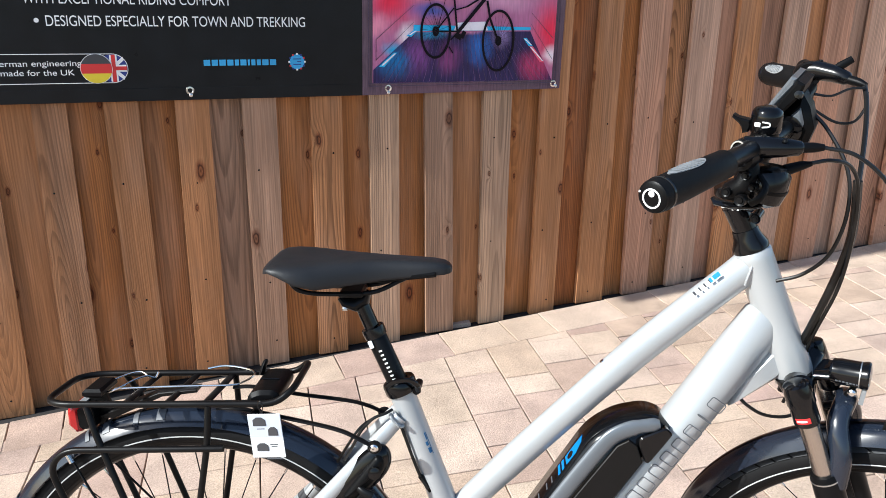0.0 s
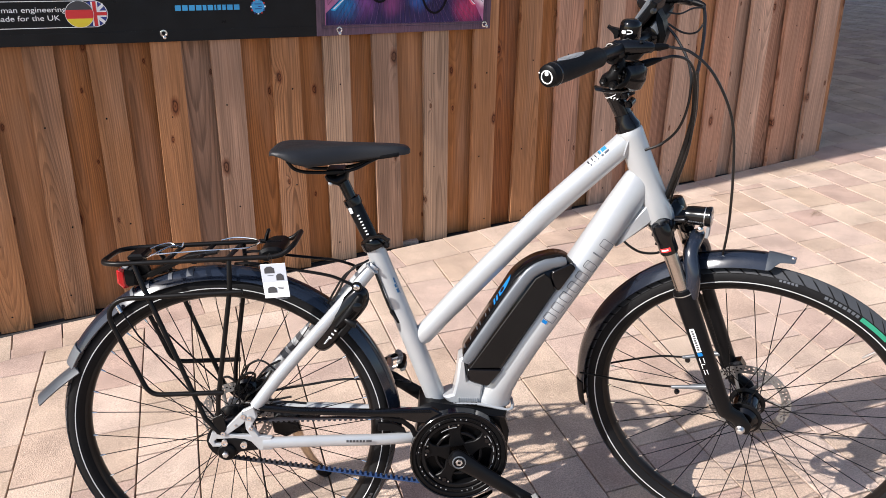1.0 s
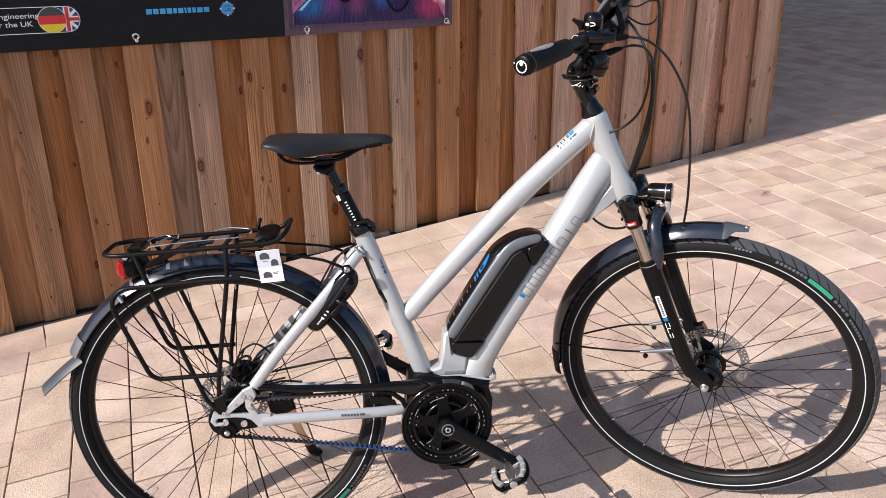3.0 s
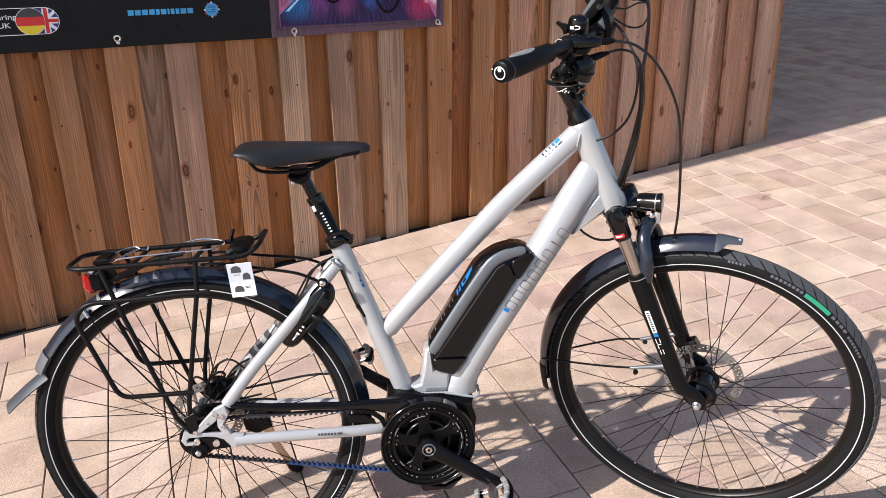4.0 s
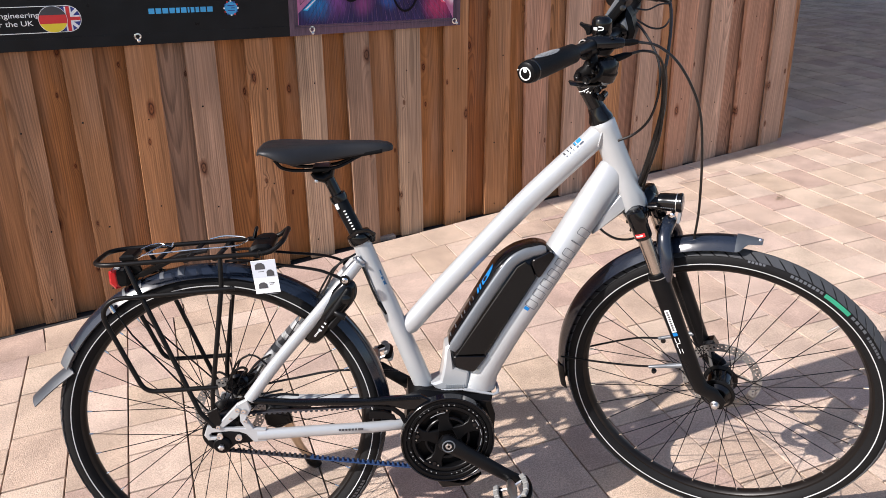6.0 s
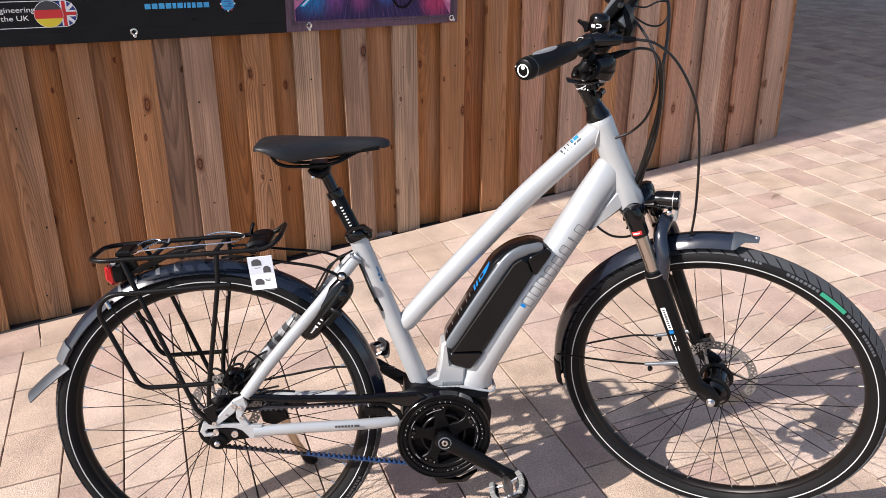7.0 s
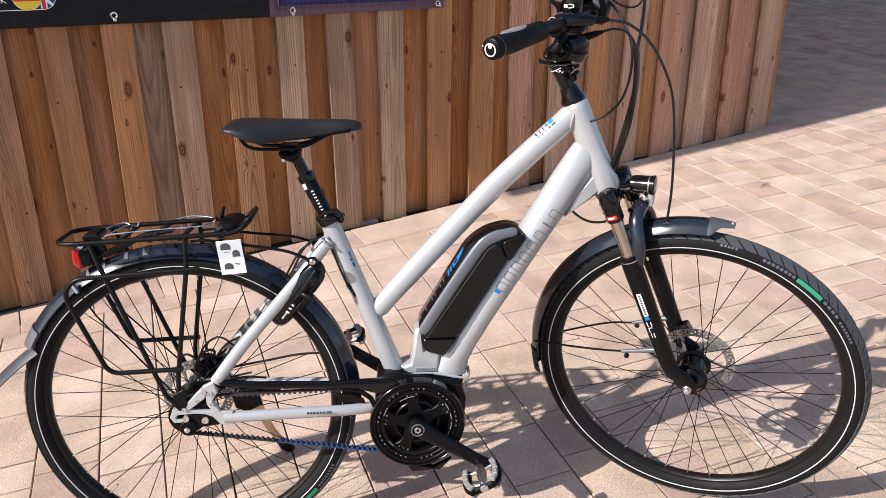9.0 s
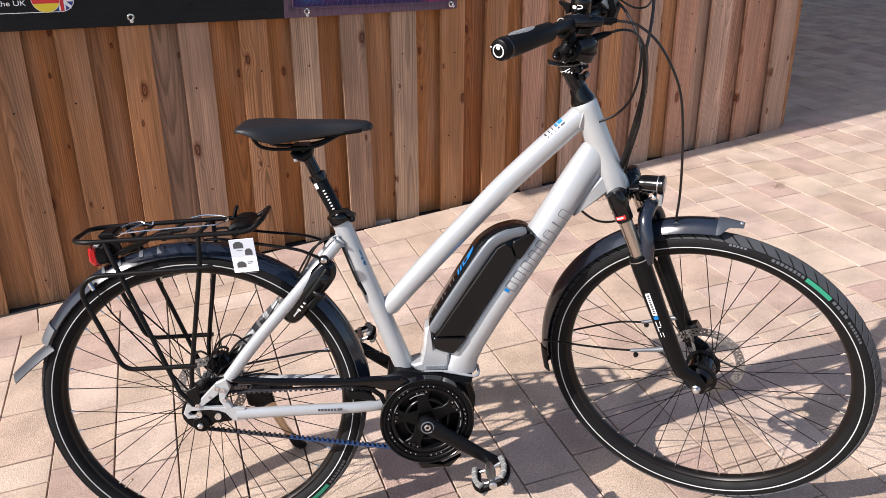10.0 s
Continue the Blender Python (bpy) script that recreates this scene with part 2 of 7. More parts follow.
DARK_PRINT = material("dark_print", (0.05, 0.05, 0.055), 0.5, mottle=0.05, grain=0.2)
BLUE_PRINT = material("blue_print", (0.010, 0.155, 0.42), 0.62, mottle=0.06, grain=0.2, spec=0.1)
STEEL_BLUE = material("steel_blue_print", (0.035, 0.13, 0.27), 0.5, mottle=0.06, grain=0.2, spec=0.2)
SKY_PRINT = material("sky_blue_print", (0.05, 0.36, 0.68), 0.45, mottle=0.05, grain=0.2)
GREEN_PRINT = material("green_print", (0.015, 0.22, 0.125), 0.6, mottle=0.1, grain=0.2)
RED_PRINT = material("red_print", (0.62, 0.03, 0.03), 0.45, mottle=0.05, grain=0.2)
YELLOW_PRINT = material("yellow_print", (0.75, 0.58, 0.03), 0.45, mottle=0.05, grain=0.2)
NAVY_PRINT = material("navy_print", (0.02, 0.04, 0.22), 0.45, mottle=0.05, grain=0.2)
BELT_BLUE = material("blue_belt", (0.010, 0.035, 0.105), 0.45, mottle=0.3, grain=0.4)
BELT_BLACK = material("black_belt", (0.02, 0.02, 0.026), 0.5, mottle=0.15, grain=0.3)
DISC_STEEL = material("disc_steel", (0.23, 0.22, 0.21), 0.40, 0.5, mottle=0.08, grain=0.3)
PEDAL_GREY = material("pedal_alloy", (0.20, 0.20, 0.19), 0.6, 0.0, mottle=0.15, grain=0.4)
BANNER = material("banner_vinyl", (0.008, 0.009, 0.0105), 0.34, 0.0, mottle=0.2, grain=0.3, spec=0.22)
BRONZE = material("kickstand_alloy", (0.55, 0.42, 0.30), 0.32, 1.0, mottle=0.08, grain=0.2)
CABLE = material("cable_black", (0.006, 0.0055, 0.005), 0.35, mottle=0.1, grain=0.3, spec=0.4)
PAPER = material("card", (0.78, 0.79, 0.80), 0.6, mottle=0.03, grain=0.2)


def clear_material(name, colour, rough=0.05, transmission=1.0):
    m = bpy.data.materials.new(name)
    m.use_nodes = True
    b = m.node_tree.nodes["Principled BSDF"]
    b.inputs["Base Color"].default_value = (*colour, 1)
    b.inputs["Roughness"].default_value = rough
    b.inputs["Transmission Weight"].default_value = transmission
    b.inputs["IOR"].default_value = 1.49
    return m


RED_LENS = clear_material("red_lens", (0.48, 0.012, 0.014), 0.08, 0.35)
CLEAR_LENS = clear_material("clear_lens", (0.95, 0.96, 0.97), 0.03, 0.9)


# ---- mesh helpers ----
class Geo:
    """Vertices and faces of one mesh."""

    def __init__(self):
        self.v, self.f = [], []

    def ring_faces(self, a, b, n, closed=True):
        for i in range(n if closed else n - 1):
            j = (i + 1) % n
            self.f.append((a + i, a + j, b + j, b + i))

    def tube(self, path, r, seg=12, ref=None, closed=False, cap=True):
        """A pipe along a path; r: a radius, or for each point a radius or a pair (in the plane, across it)."""
        P = [Vector(p) for p in path]
        n = len(P)
        T = []
        for i in range(n):
            if closed:
                d = P[(i + 1) % n] - P[i - 1]
            else:
                d = P[min(i + 1, n - 1)] - P[max(i - 1, 0)]
            T.append(d.normalized())
        if ref is None:
            u = Vector((0, 1, 0)) if abs(T[0].y) < 0.9 else Vector((0, 0, 1))
        start = len(self.v)
        side = None
        for i in range(n):
            if ref is not None:
                w = Vector(ref)
            else:
                w = u if side is None else side
            side = (w - T[i] * w.dot(T[i])).normalized()
            up = T[i].cross(side)
            rr = r[i] if isinstance(r, (list, tuple)) else r
            ra, rb = rr if isinstance(rr, (list, tuple)) else (rr, rr)
            for k in range(seg):
                a = 2 * math.pi * k / seg
                self.v.append(P[i] + side * (rb * math.cos(a)) + up * (ra * math.sin(a)))
        for i in range(n - 1):
            self.ring_faces(start + i * seg, start + (i + 1) * seg, seg)
        if closed:
            self.ring_faces(start + (n - 1) * seg, start, seg)
        elif cap:
            self.f.append(tuple(reversed(range(start, start + seg))))
            self.f.append(tuple(range(start + (n - 1) * seg, start + n * seg)))
        return self

    def lathe(self, profile, origin=(0, 0, 0), axis=(0, 1, 0), seg=32, closed=False):
        """Turns (radius, height) pairs about an axis."""
        o, a = Vector(origin), Vector(axis).normalized()
        u = a.orthogonal().normalized()
        w = a.cross(u)
        start = len(self.v)
        for rad, h in profile:
            for k in range(seg):
                t = 2 * math.pi * k / seg
                self.v.append(o + a * h + u * (rad * math.cos(t)) + w * (rad * math.sin(t)))
        m = len(profile)
        for i in range(m - 1):
            self.ring_faces(start + i * seg, start + (i + 1) * seg, seg)
        if closed:
            self.ring_faces(start + (m - 1) * seg, start, seg)
        else:
            if profile[0][0] > 1e-6:
                self.f.append(tuple(reversed(range(start, start + seg))))
            if profile[-1][0] > 1e-6:
                self.f.append(tuple(range(start + (m - 1) * seg, start + m * seg)))
        return self

    def prism(self, poly, y0, y1, bevel=0.002):
        """An outline of (x, z) pairs given thickness from y0 to y1, with bevelled edges."""
        n = len(poly)
        pts = [Vector(p) for p in poly]
        area = sum(pts[i].x * pts[(i + 1) % n].y - pts[(i + 1) % n].x * pts[i].y for i in range(n))
        if area < 0:
            pts.reverse()

        def inset(d):
            out = []
            for i in range(n):
                a, b, c = pts[i - 1], pts[i], pts[(i + 1) % n]
                e1, e2 = (b - a).normalized(), (c - b).normalized()
                n1, n2 = Vector((-e1.y, e1.x)), Vector((-e2.y, e2.x))
                m = n1 + n2
                k = d / max(0.5, (m.length_squared / 2)) if m.length > 1e-6 else 0
                out.append(b + m * k)
            return out
        start = len(self.v)
        for d, y in ((bevel, y0), (0, y0 + bevel), (0, y1 - bevel), (bevel, y1)):
            for q in inset(d) if d else pts:
                self.v.append(Vector((q.x, y, q.y)))
        for i in range(3):
            self.ring_faces(start + i * n, start + (i + 1) * n, n)
        self.f.append(tuple(reversed(range(start, start + n))))
        self.f.append(tuple(range(start + 3 * n, start + 4 * n)))
        return self

    def box(self, centre, size, m=None, bevel=0.002):
        """A box with chamfered edges."""
        hx, hy, hz = (s / 2 for s in size)
        bv = min(bevel, hx * 0.9, hy * 0.9, hz * 0.9)
        start = len(self.v)
        for sx, sy, z in [(hx - bv, hy - bv, -hz), (hx, hy, -hz + bv), (hx, hy, hz - bv), (hx - bv, hy - bv, hz)]:
            for x, y in ((-sx, -sy), (sx, -sy), (sx, sy), (-sx, sy)):
                p = Vector((x, y, z))
                self.v.append((m.to_3x3() @ p if m else p) + Vector(centre))
        for i in range(3):
            self.ring_faces(start + 4 * i, start + 4 * i + 4, 4)
        self.f.append((start + 3, start + 2, start + 1, start))
        self.f.append((start + 12, start + 13, start + 14, start + 15))
        return self

    def sweep(self, section, path_frames, closed_path=False):
        """A closed section of (a, b) pairs carried along frames (origin, a axis, b axis)."""
        n = len(section)
        start = len(self.v)
        for o, a, b in path_frames:
            for s, t in section:
                self.v.append(Vector(o) + Vector(a) * s + Vector(b) * t)
        m = len(path_frames)
        for i in range(m - 1):
            self.ring_faces(start + i * n, start + (i + 1) * n, n)
        if closed_path:
            self.ring_faces(start + (m - 1) * n, start, n)
        else:
            self.f.append(tuple(reversed(range(start, start + n))))
            self.f.append(tuple(range(start + (m - 1) * n, start + m * n)))
        return self

    def moved(self, m):
        self.v = [m @ Vector(p) for p in self.v]
        return self

    def mesh(self, name, mat, angle=38, move=None):
        me = bpy.data.meshes.new(name)
        pts = [move @ Vector(p) for p in self.v] if move is not None else self.v
        me.from_pydata([tuple(p) for p in pts], [], self.f)
        bm = bmesh.new()
        bm.from_mesh(me)
        bmesh.ops.recalc_face_normals(bm, faces=bm.faces)
        bm.to_mesh(me)
        bm.free()
        me.polygons.foreach_set("use_smooth", [True] * len(me.polygons))
        me.set_sharp_from_angle(angle=radians(angle))
        me.materials.append(mat)
        return me


def part(name, geo, mat, parent=None, label="", move=None, angle=38):
    if move is None and parent is not None:
        line = [parent]
        while line[-1].parent is not None:
            line.append(line[-1].parent)
        if line[-1].name == "electric_bicycle" and not any("wheel" in o.name for o in line):
            move = FRAME_SET
    ob = new(name, geo.mesh(name, mat, angle, move))
    if parent is not None:
        ob.parent = parent
    if label:
        ob["label"] = label
    return ob


def curve_through(points, n=8):
    """A smooth line through the points (Catmull-Rom)."""
    P = [Vector(p) for p in points]
    P = [2 * P[0] - P[1]] + P + [2 * P[-1] - P[-2]]
    out = []
    for i in range(1, len(P) - 2):
        for k in range(n):
            t = k / n
            a, b, c, d = P[i - 1], P[i], P[i + 1], P[i + 2]
            out.append(0.5 * (2 * b + (c - a) * t + (2 * a - 5 * b + 4 * c - d) * t * t + (3 * b - a - 3 * c + d) * t ** 3))
    return out + [P[-2]]


def bent(points, r, n=5, closed=False):
    """A polyline with its corners rounded by about r."""
    P = [Vector(p) for p in points]
    out = []
    m = len(P)
    for i in range(m):
        if not closed and i in (0, m - 1):
            out.append(P[i])
            continue
        a, b, c = P[i - 1], P[i], P[(i + 1) % m]
        k1, k2 = min(r, (a - b).length * 0.45), min(r, (c - b).length * 0.45)
        p, q = b + (a - b).normalized() * k1, b + (c - b).normalized() * k2
        for j in range(n + 1):
            t = j / n
            out.append(p * (1 - t) ** 2 + b * 2 * t * (1 - t) + q * t * t)
    return out


def thing(name, m, label, category, group=""):
    e = new(name)
    e.empty_display_size = 0.05
    e.matrix_world = m
    return tagged(e, label, category, group)

# ---- ground and pavement ----
# the yard rises gently along the wall; its frame has z = 0 on the paving
SLOPE = pose(0, 0, 0, 0, -2.759, 0)
WALL_Y, WALL_END, EAVES = 2.58, 3.24, 2.2
ground = new("ground", Geo().box((0, 0, -0.518), (900, 900, 1.0), bevel=0.01).mesh("ground", SAND))
ground.matrix_world = SLOPE
tagged(ground, "sandy bedding below the block paving, out to the horizon", "ground", kind="structure")


def ground_z(x):
    """Height of the paving at x."""
    return x * 0.0482


TURN_PAVING = radians(-7.54)
pave_m = Matrix.Rotation(TURN_PAVING, 4, "Z")
COURSE, FIRST = 0.1635, -0.528
# cross joints along the courses that lie open to view, by course
JOINTS = {-4: (1.569, 1.687, 1.940, 2.099), -3: (1.483, 1.729, 1.973, 2.142), -2: (1.412, 1.655), -1: (1.507, 1.651), 5: (0.884, 1.303, 1.855, 2.030, 2.270), 6: (0.938, 1.491, 2.105), 7: (1.677, 2.277), 8: (1.930,), 9: (2.031,)}


def paver_geo(lx, ly, hz):
    return Geo().box((0, 0, -hz / 2), (lx, ly, hz), bevel=0.0012)


def kerb_line(x):
    return 2.352 + 0.012 * min(max(x, -1.0), 3.0)


def course_joints(n, rng, lo, hi):
    """Joints of one course from lo to hi, through those that are known."""
    lengths = (0.115, 0.165, 0.165, 0.245, 0.245)
    known = list(JOINTS.get(n, (rng.uniform(0.9, 1.3),)))
    marks = [known[0]]
    for a, b in zip(known, known[1:]):
        pieces = max(1, round((b - a) / 0.19)) if b - a > 0.29 else 1
        marks += [a + (b - a) * k / pieces for k in range(1, pieces + 1)]
    while marks[0] > lo:
        marks.insert(0, marks[0] - rng.choice(lengths))
    while marks[-1] < hi:
        marks.append(marks[-1] + rng.choice(lengths))
    return marks


def paving_layout():
    """Courses across the yard with blocks of three lengths, and an edging course along the timber wall."""
    rng = random.Random(7)
    blocks = []
    for n in range(-24, 75):
        u = FIRST + COURSE * (n + 0.5)
        marks = course_joints(n, rng, -2.2, 11.5)
        for a, b in zip(marks, marks[1:]):
            c = pave_m @ Vector((u, (a + b) / 2, 0))
            y_top = c.y + (b - a) / 2
            if c.y < WALL_Y + 0.3 or c.x > WALL_END - 0.1:
                cut = kerb_line(c.x)
                if c.x < WALL_END - 0.05 and y_top > cut:
                    if y_top - (b - a) > cut + 0.03 and c.y < WALL_Y + 0.12:
                        continue
                    if c.y < WALL_Y:
                        # run a little way under the edging course
                        b2 = b - (y_top - cut) + 0.07
                        c = pave_m @ Vector((u, (a + b2) / 2, 0))
                        blocks.append((c, COURSE, b2 - a, TURN_PAVING, rng.uniform(-0.0012, 0.0012)))
                        continue
                blocks.append((c, COURSE, b - a, TURN_PAVING, rng.uniform(-0.0012, 0.0012)))
    known = [0.228, 0.430, 0.635, 0.884, 1.055, 1.360, 1.563]
    while known[0] > -4.0:
        known.insert(0, known[0] - rng.choice((0.165, 0.245, 0.245)))
    while known[-1] < WALL_END + 6:
        known.append(known[-1] + rng.choice((0.165, 0.245, 0.245)))
    for a, b in zip(known, known[1:]):
        y0 = kerb_line((a + b) / 2)
        y1 = y0 + 0.186 if b < WALL_END else 2.650
        blocks.append((Vector(((a + b) / 2 + 0.013, (y0 + y1) / 2, 0)), b - a, y1 - y0, 0.0, rng.uniform(0.0024, 0.0034)))
    return blocks


BLOCKS = paving_layout()

# ---- the timber wall, with unseen shade casters behind it ----
# proud boards: foot of the left and right edge, lean of each
BOARDS = [(-0.862, -0.755, 0.020, 0.020), (-0.648, -0.540, 0.030, 0.016), (-0.428, -0.330, 0.006, 0.007), (-0.233, -0.126, 0.017, 0.011), (-0.019, 0.086, 0.006, 0.009), (0.197, 0.305, 0.009, 0.007),
          (0.401, 0.505, 0.004, 0.005), (0.609, 0.718, -0.007, -0.015), (0.825, 0.931, -0.003, 0.001), (1.046, 1.154, 0.006, 0.009), (1.254, 1.378, 0.016, -0.004), (1.474, 1.592, -0.018, -0.012),
          (1.686, 1.812, -0.006, -0.010), (1.900, 2.010, -0.010, -0.010), (2.108, 2.232, 0.010, 0.001), (2.351, 2.473, -0.012, -0.009), (2.575, 2.702, -0.016, -0.012), (2.822, 2.925, -0.032, -0.032), (3.040, 3.174, -0.034, -0.030)]
for k in range(1, 10):
    BOARDS.insert(0, (-0.862 - 0.212 * k, -0.755 - 0.212 * k, 0.01, 0.01))
wall_north = new("wall_north", Geo().box((0.225, WALL_Y + 0.095, EAVES / 2 + 0.05), (6.02, 0.10, EAVES + 0.30), bevel=0.004).mesh("wall_north", RENDERED_WALL))
tagged(wall_north, "timber-clad yard wall of vertical overlapping softwood boards", "wall", kind="structure")
# unseen block, added to shade the paving past the wall's end
wall_rear = new("wall_rear", Geo().box((-1.27, 6.40, 1.4), (9.0, 7.0, 3.4), bevel=0.01).mesh("wall_rear", RENDERED_WALL))
tagged(wall_rear, "plain unseen block behind the timber wall, added to cast shade on the yard", "wall", kind="structure")
# unseen slab, placed so its shadow edge runs along the wall foot
roof = new("roof", Geo().box((2.72, 6.12, 3.11), (10.8, 7.60, 0.20), bevel=0.01).mesh("roof", RENDERED_WALL))
tagged(roof, "flat unseen slab above the timber wall, added to cast the shade along its foot", "roof", kind="structure")

# ---- banner on the wall ----
BANNER_M = pose(0.371, WALL_Y - 0.012, 0.9515, 0, 1.25, 0)
banner = thing("banner", BANNER_M, "black vinyl banner with white lettering and neon picture on timber wall", "banner")


def sheet(x0, x1, z0, z1, y, thick=0.002):
    return Geo().box(((x0 + x1) / 2, y, (z0 + z1) / 2), (x1 - x0, thick, z1 - z0), bevel=0.0006)


part("backing", sheet(-1.75, 0.012, 0.0, 0.345, 0), BANNER, banner, "glossy black vinyl sheet")
part("hem", sheet(-1.75, 0.012, 0.0, 0.030, -0.0016, 0.0012), BANNER, banner, "welded hem of the vinyl")


def lettering(text, x, z, height, mat, width=None, align="LEFT", parent=banner, y=-0.0016):
    cu = bpy.data.curves.new("lettering", "FONT")
    cu.body, cu.size, cu.extrude, cu.align_x = text, height * 1.38, 0.0004, align
    tmp = bpy.data.objects.new("tmp", cu)
    scene.collection.objects.link(tmp)
    bpy.context.view_layer.update()
    me = bpy.data.meshes.new_from_object(tmp.evaluated_get(bpy.context.evaluated_depsgraph_get()))
    bpy.data.objects.remove(tmp)
    xs = [v.co.x for v in me.vertices]
    k = width / (max(xs) - min(xs)) if width else 1.0
    me.transform(pose(x, y, z, 90, 0, 0) @ Matrix.Diagonal((k, 1, 1, 1)))
    me.materials.clear()
    me.materials.append(mat)
    ob = new("lettering", me)
    ob.parent = parent
    return ob


def disc(x, z, r, y, thick=0.0008, seg=28):
    return Geo().lathe([(0.0, -thick), (r, -thick), (r, 0.0), (0.0, 0.0)], (x, y, z), (0, 1, 0), seg)


lettering("DESIGNED ESPECIALLY FOR TOWN AND TREKKING", -0.905, 0.2115, 0.0310, WHITE_PRINT, 0.728)
lettering("WITH EXCEPTIONAL RIDING COMFORT", -0.955, 0.2735, 0.0310, WHITE_PRINT, 0.560)
part("bullet", disc(-0.926, 0.227, 0.0065, -0.0014), WHITE_PRINT, banner)
lettering("German engineering", -0.940, 0.0985, 0.0170, WHITE_PRINT, 0.232, "CENTER")
lettering("made for the UK", -0.940, 0.0720, 0.0170, WHITE_PRINT, 0.190, "CENTER")


def capsule_line(x0, x1, zc, h, w=0.0022, y=-0.0014):
    pts = []
    for k in range(25):
        a = math.pi / 2 - math.pi * k / 24
        pts.append((x1 - h / 2 + math.cos(a) * h / 2, y, zc + math.sin(a) * h / 2))
    for k in range(25):
        a = -math.pi / 2 - math.pi * k / 24
        pts.append((x0 + h / 2 + math.cos(a) * h / 2, y, zc + math.sin(a) * h / 2))
    return Geo().tube(pts, [(w / 2, 0.0005)] * len(pts), 6, ref=(0, 1, 0), closed=True)


part("badge_outline", capsule_line(-1.10, -0.700, 0.0905, 0.084), WHITE_PRINT, banner, "thin white capsule outline")
# the two overlapping flags at the end of the badge
FLAG_X, FLAG_Z, FLAG_R = -0.742, 0.0905, 0.0405


def arc_region(cx, cz, r, x_lo, x_hi, z_lo, z_hi, y, n=60):
    """The part of a disc inside a rectangle, as a thin plate."""
    pts = []
    for k in range(n):
        a = 2 * math.pi * k / n
        pts.append((min(max(cx + r * math.cos(a), x_lo), x_hi), min(max(cz + r * math.sin(a), z_lo), z_hi)))
    out = [pts[0]]
    for p in pts[1:]:
        if math.hypot(p[0] - out[-1][0], p[1] - out[-1][1]) > 1e-5:
            out.append(p)
    g = Geo()
    for yy in (y - 0.0006, y):
        for p in out:
            g.v.append(Vector((p[0], yy, p[1])))
    m = len(out)
    g.f.append(tuple(range(m)))
    g.f.append(tuple(reversed(range(m, 2 * m))))
    g.ring_faces(0, m, m)
    return g


part("flag_field", arc_region(FLAG_X, FLAG_Z, FLAG_R, -0.79, -0.70, 0, 0.2, -0.0014), NAVY_PRINT, banner)
for ang in (38, -38):
    g = Geo().box((0, 0, 0), (0.094, 0.0006, 0.013), bevel=0.0001).moved(pose(FLAG_X + 0.004, -0.0024, FLAG_Z, 0, ang, 0))
    g.v = [Vector((min(p.x, -0.7035 - abs(p.z - FLAG_Z) * 0.25), p.y, min(max(p.z, FLAG_Z - 0.037), FLAG_Z + 0.037))) for p in g.v]
    part("flag_saltire", g, WHITE_PRINT, banner)
part("flag_cross", Geo().box((FLAG_X + 0.003, -0.0030, FLAG_Z), (0.071, 0.0006, 0.020), bevel=0.0001), WHITE_PRINT, banner)
part("flag_cross", Geo().box((FLAG_X + 0.004, -0.0030, FLAG_Z), (0.020, 0.0005, 0.078), bevel=0.0001), WHITE_PRINT, banner)
part("flag_cross", Geo().box((FLAG_X + 0.003, -0.0036, FLAG_Z), (0.073, 0.0005, 0.011), bevel=0.0001), RED_PRINT, banner)
part("flag_cross", Geo().box((FLAG_X + 0.004, -0.0036, FLAG_Z), (0.011, 0.0004, 0.079), bevel=0.0001), RED_PRINT, banner)
RX = FLAG_X - 0.043
part("flag_disc_edge", disc(RX, FLAG_Z, 0.0435, -0.0040), WHITE_PRINT, banner)
part("flag_band", arc_region(RX, FLAG_Z, 0.0420, -1, 1, FLAG_Z + 0.014, 1, -0.0050), DARK_PRINT, banner)
part("flag_band", arc_region(RX, FLAG_Z, 0.0420, -1, 1, FLAG_Z - 0.014, FLAG_Z + 0.014, -0.0050), RED_PRINT, banner)
part("flag_band", arc_region(RX, FLAG_Z, 0.0420, -1, 1, -1, FLAG_Z - 0.014, -0.0050), YELLOW_PRINT, banner)
# maker's mark, as plain shapes
bar_x = -0.485
for w in (0.019, 0.018, 0.019, 0.018, 0.012, 0.018, 0.006, 0.012, 0.012, 0.019, 0.019):
    part("mark_bar", sheet(bar_x, bar_x + w, 0.0945, 0.1125, -0.0014, 0.0008), SKY_PRINT, banner)
    bar_x += w + 0.0045
part("mark_disc", disc(-0.203, 0.104, 0.0235, -0.0014), SKY_PRINT, banner)
for k in range(12):
    a = math.pi * k / 6
    part("mark_tooth", Geo().box((-0.203 + 0.0245 * math.cos(a), -0.0022, 0.104 + 0.0245 * math.sin(a)), (0.0055, 0.0008, 0.0055), bevel=0.0001), (WHITE_PRINT, RED_PRINT, NAVY_PRINT)[k % 3], banner)
for zz, x0, x1 in ((0.113, -0.215, -0.190), (0.096, -0.215, -0.190), (0.1045, -0.203, -0.190)):
    part("mark_line", sheet(x0, x1, zz - 0.0014, zz + 0.0014, -0.0024, 0.0006), NAVY_PRINT, banner)


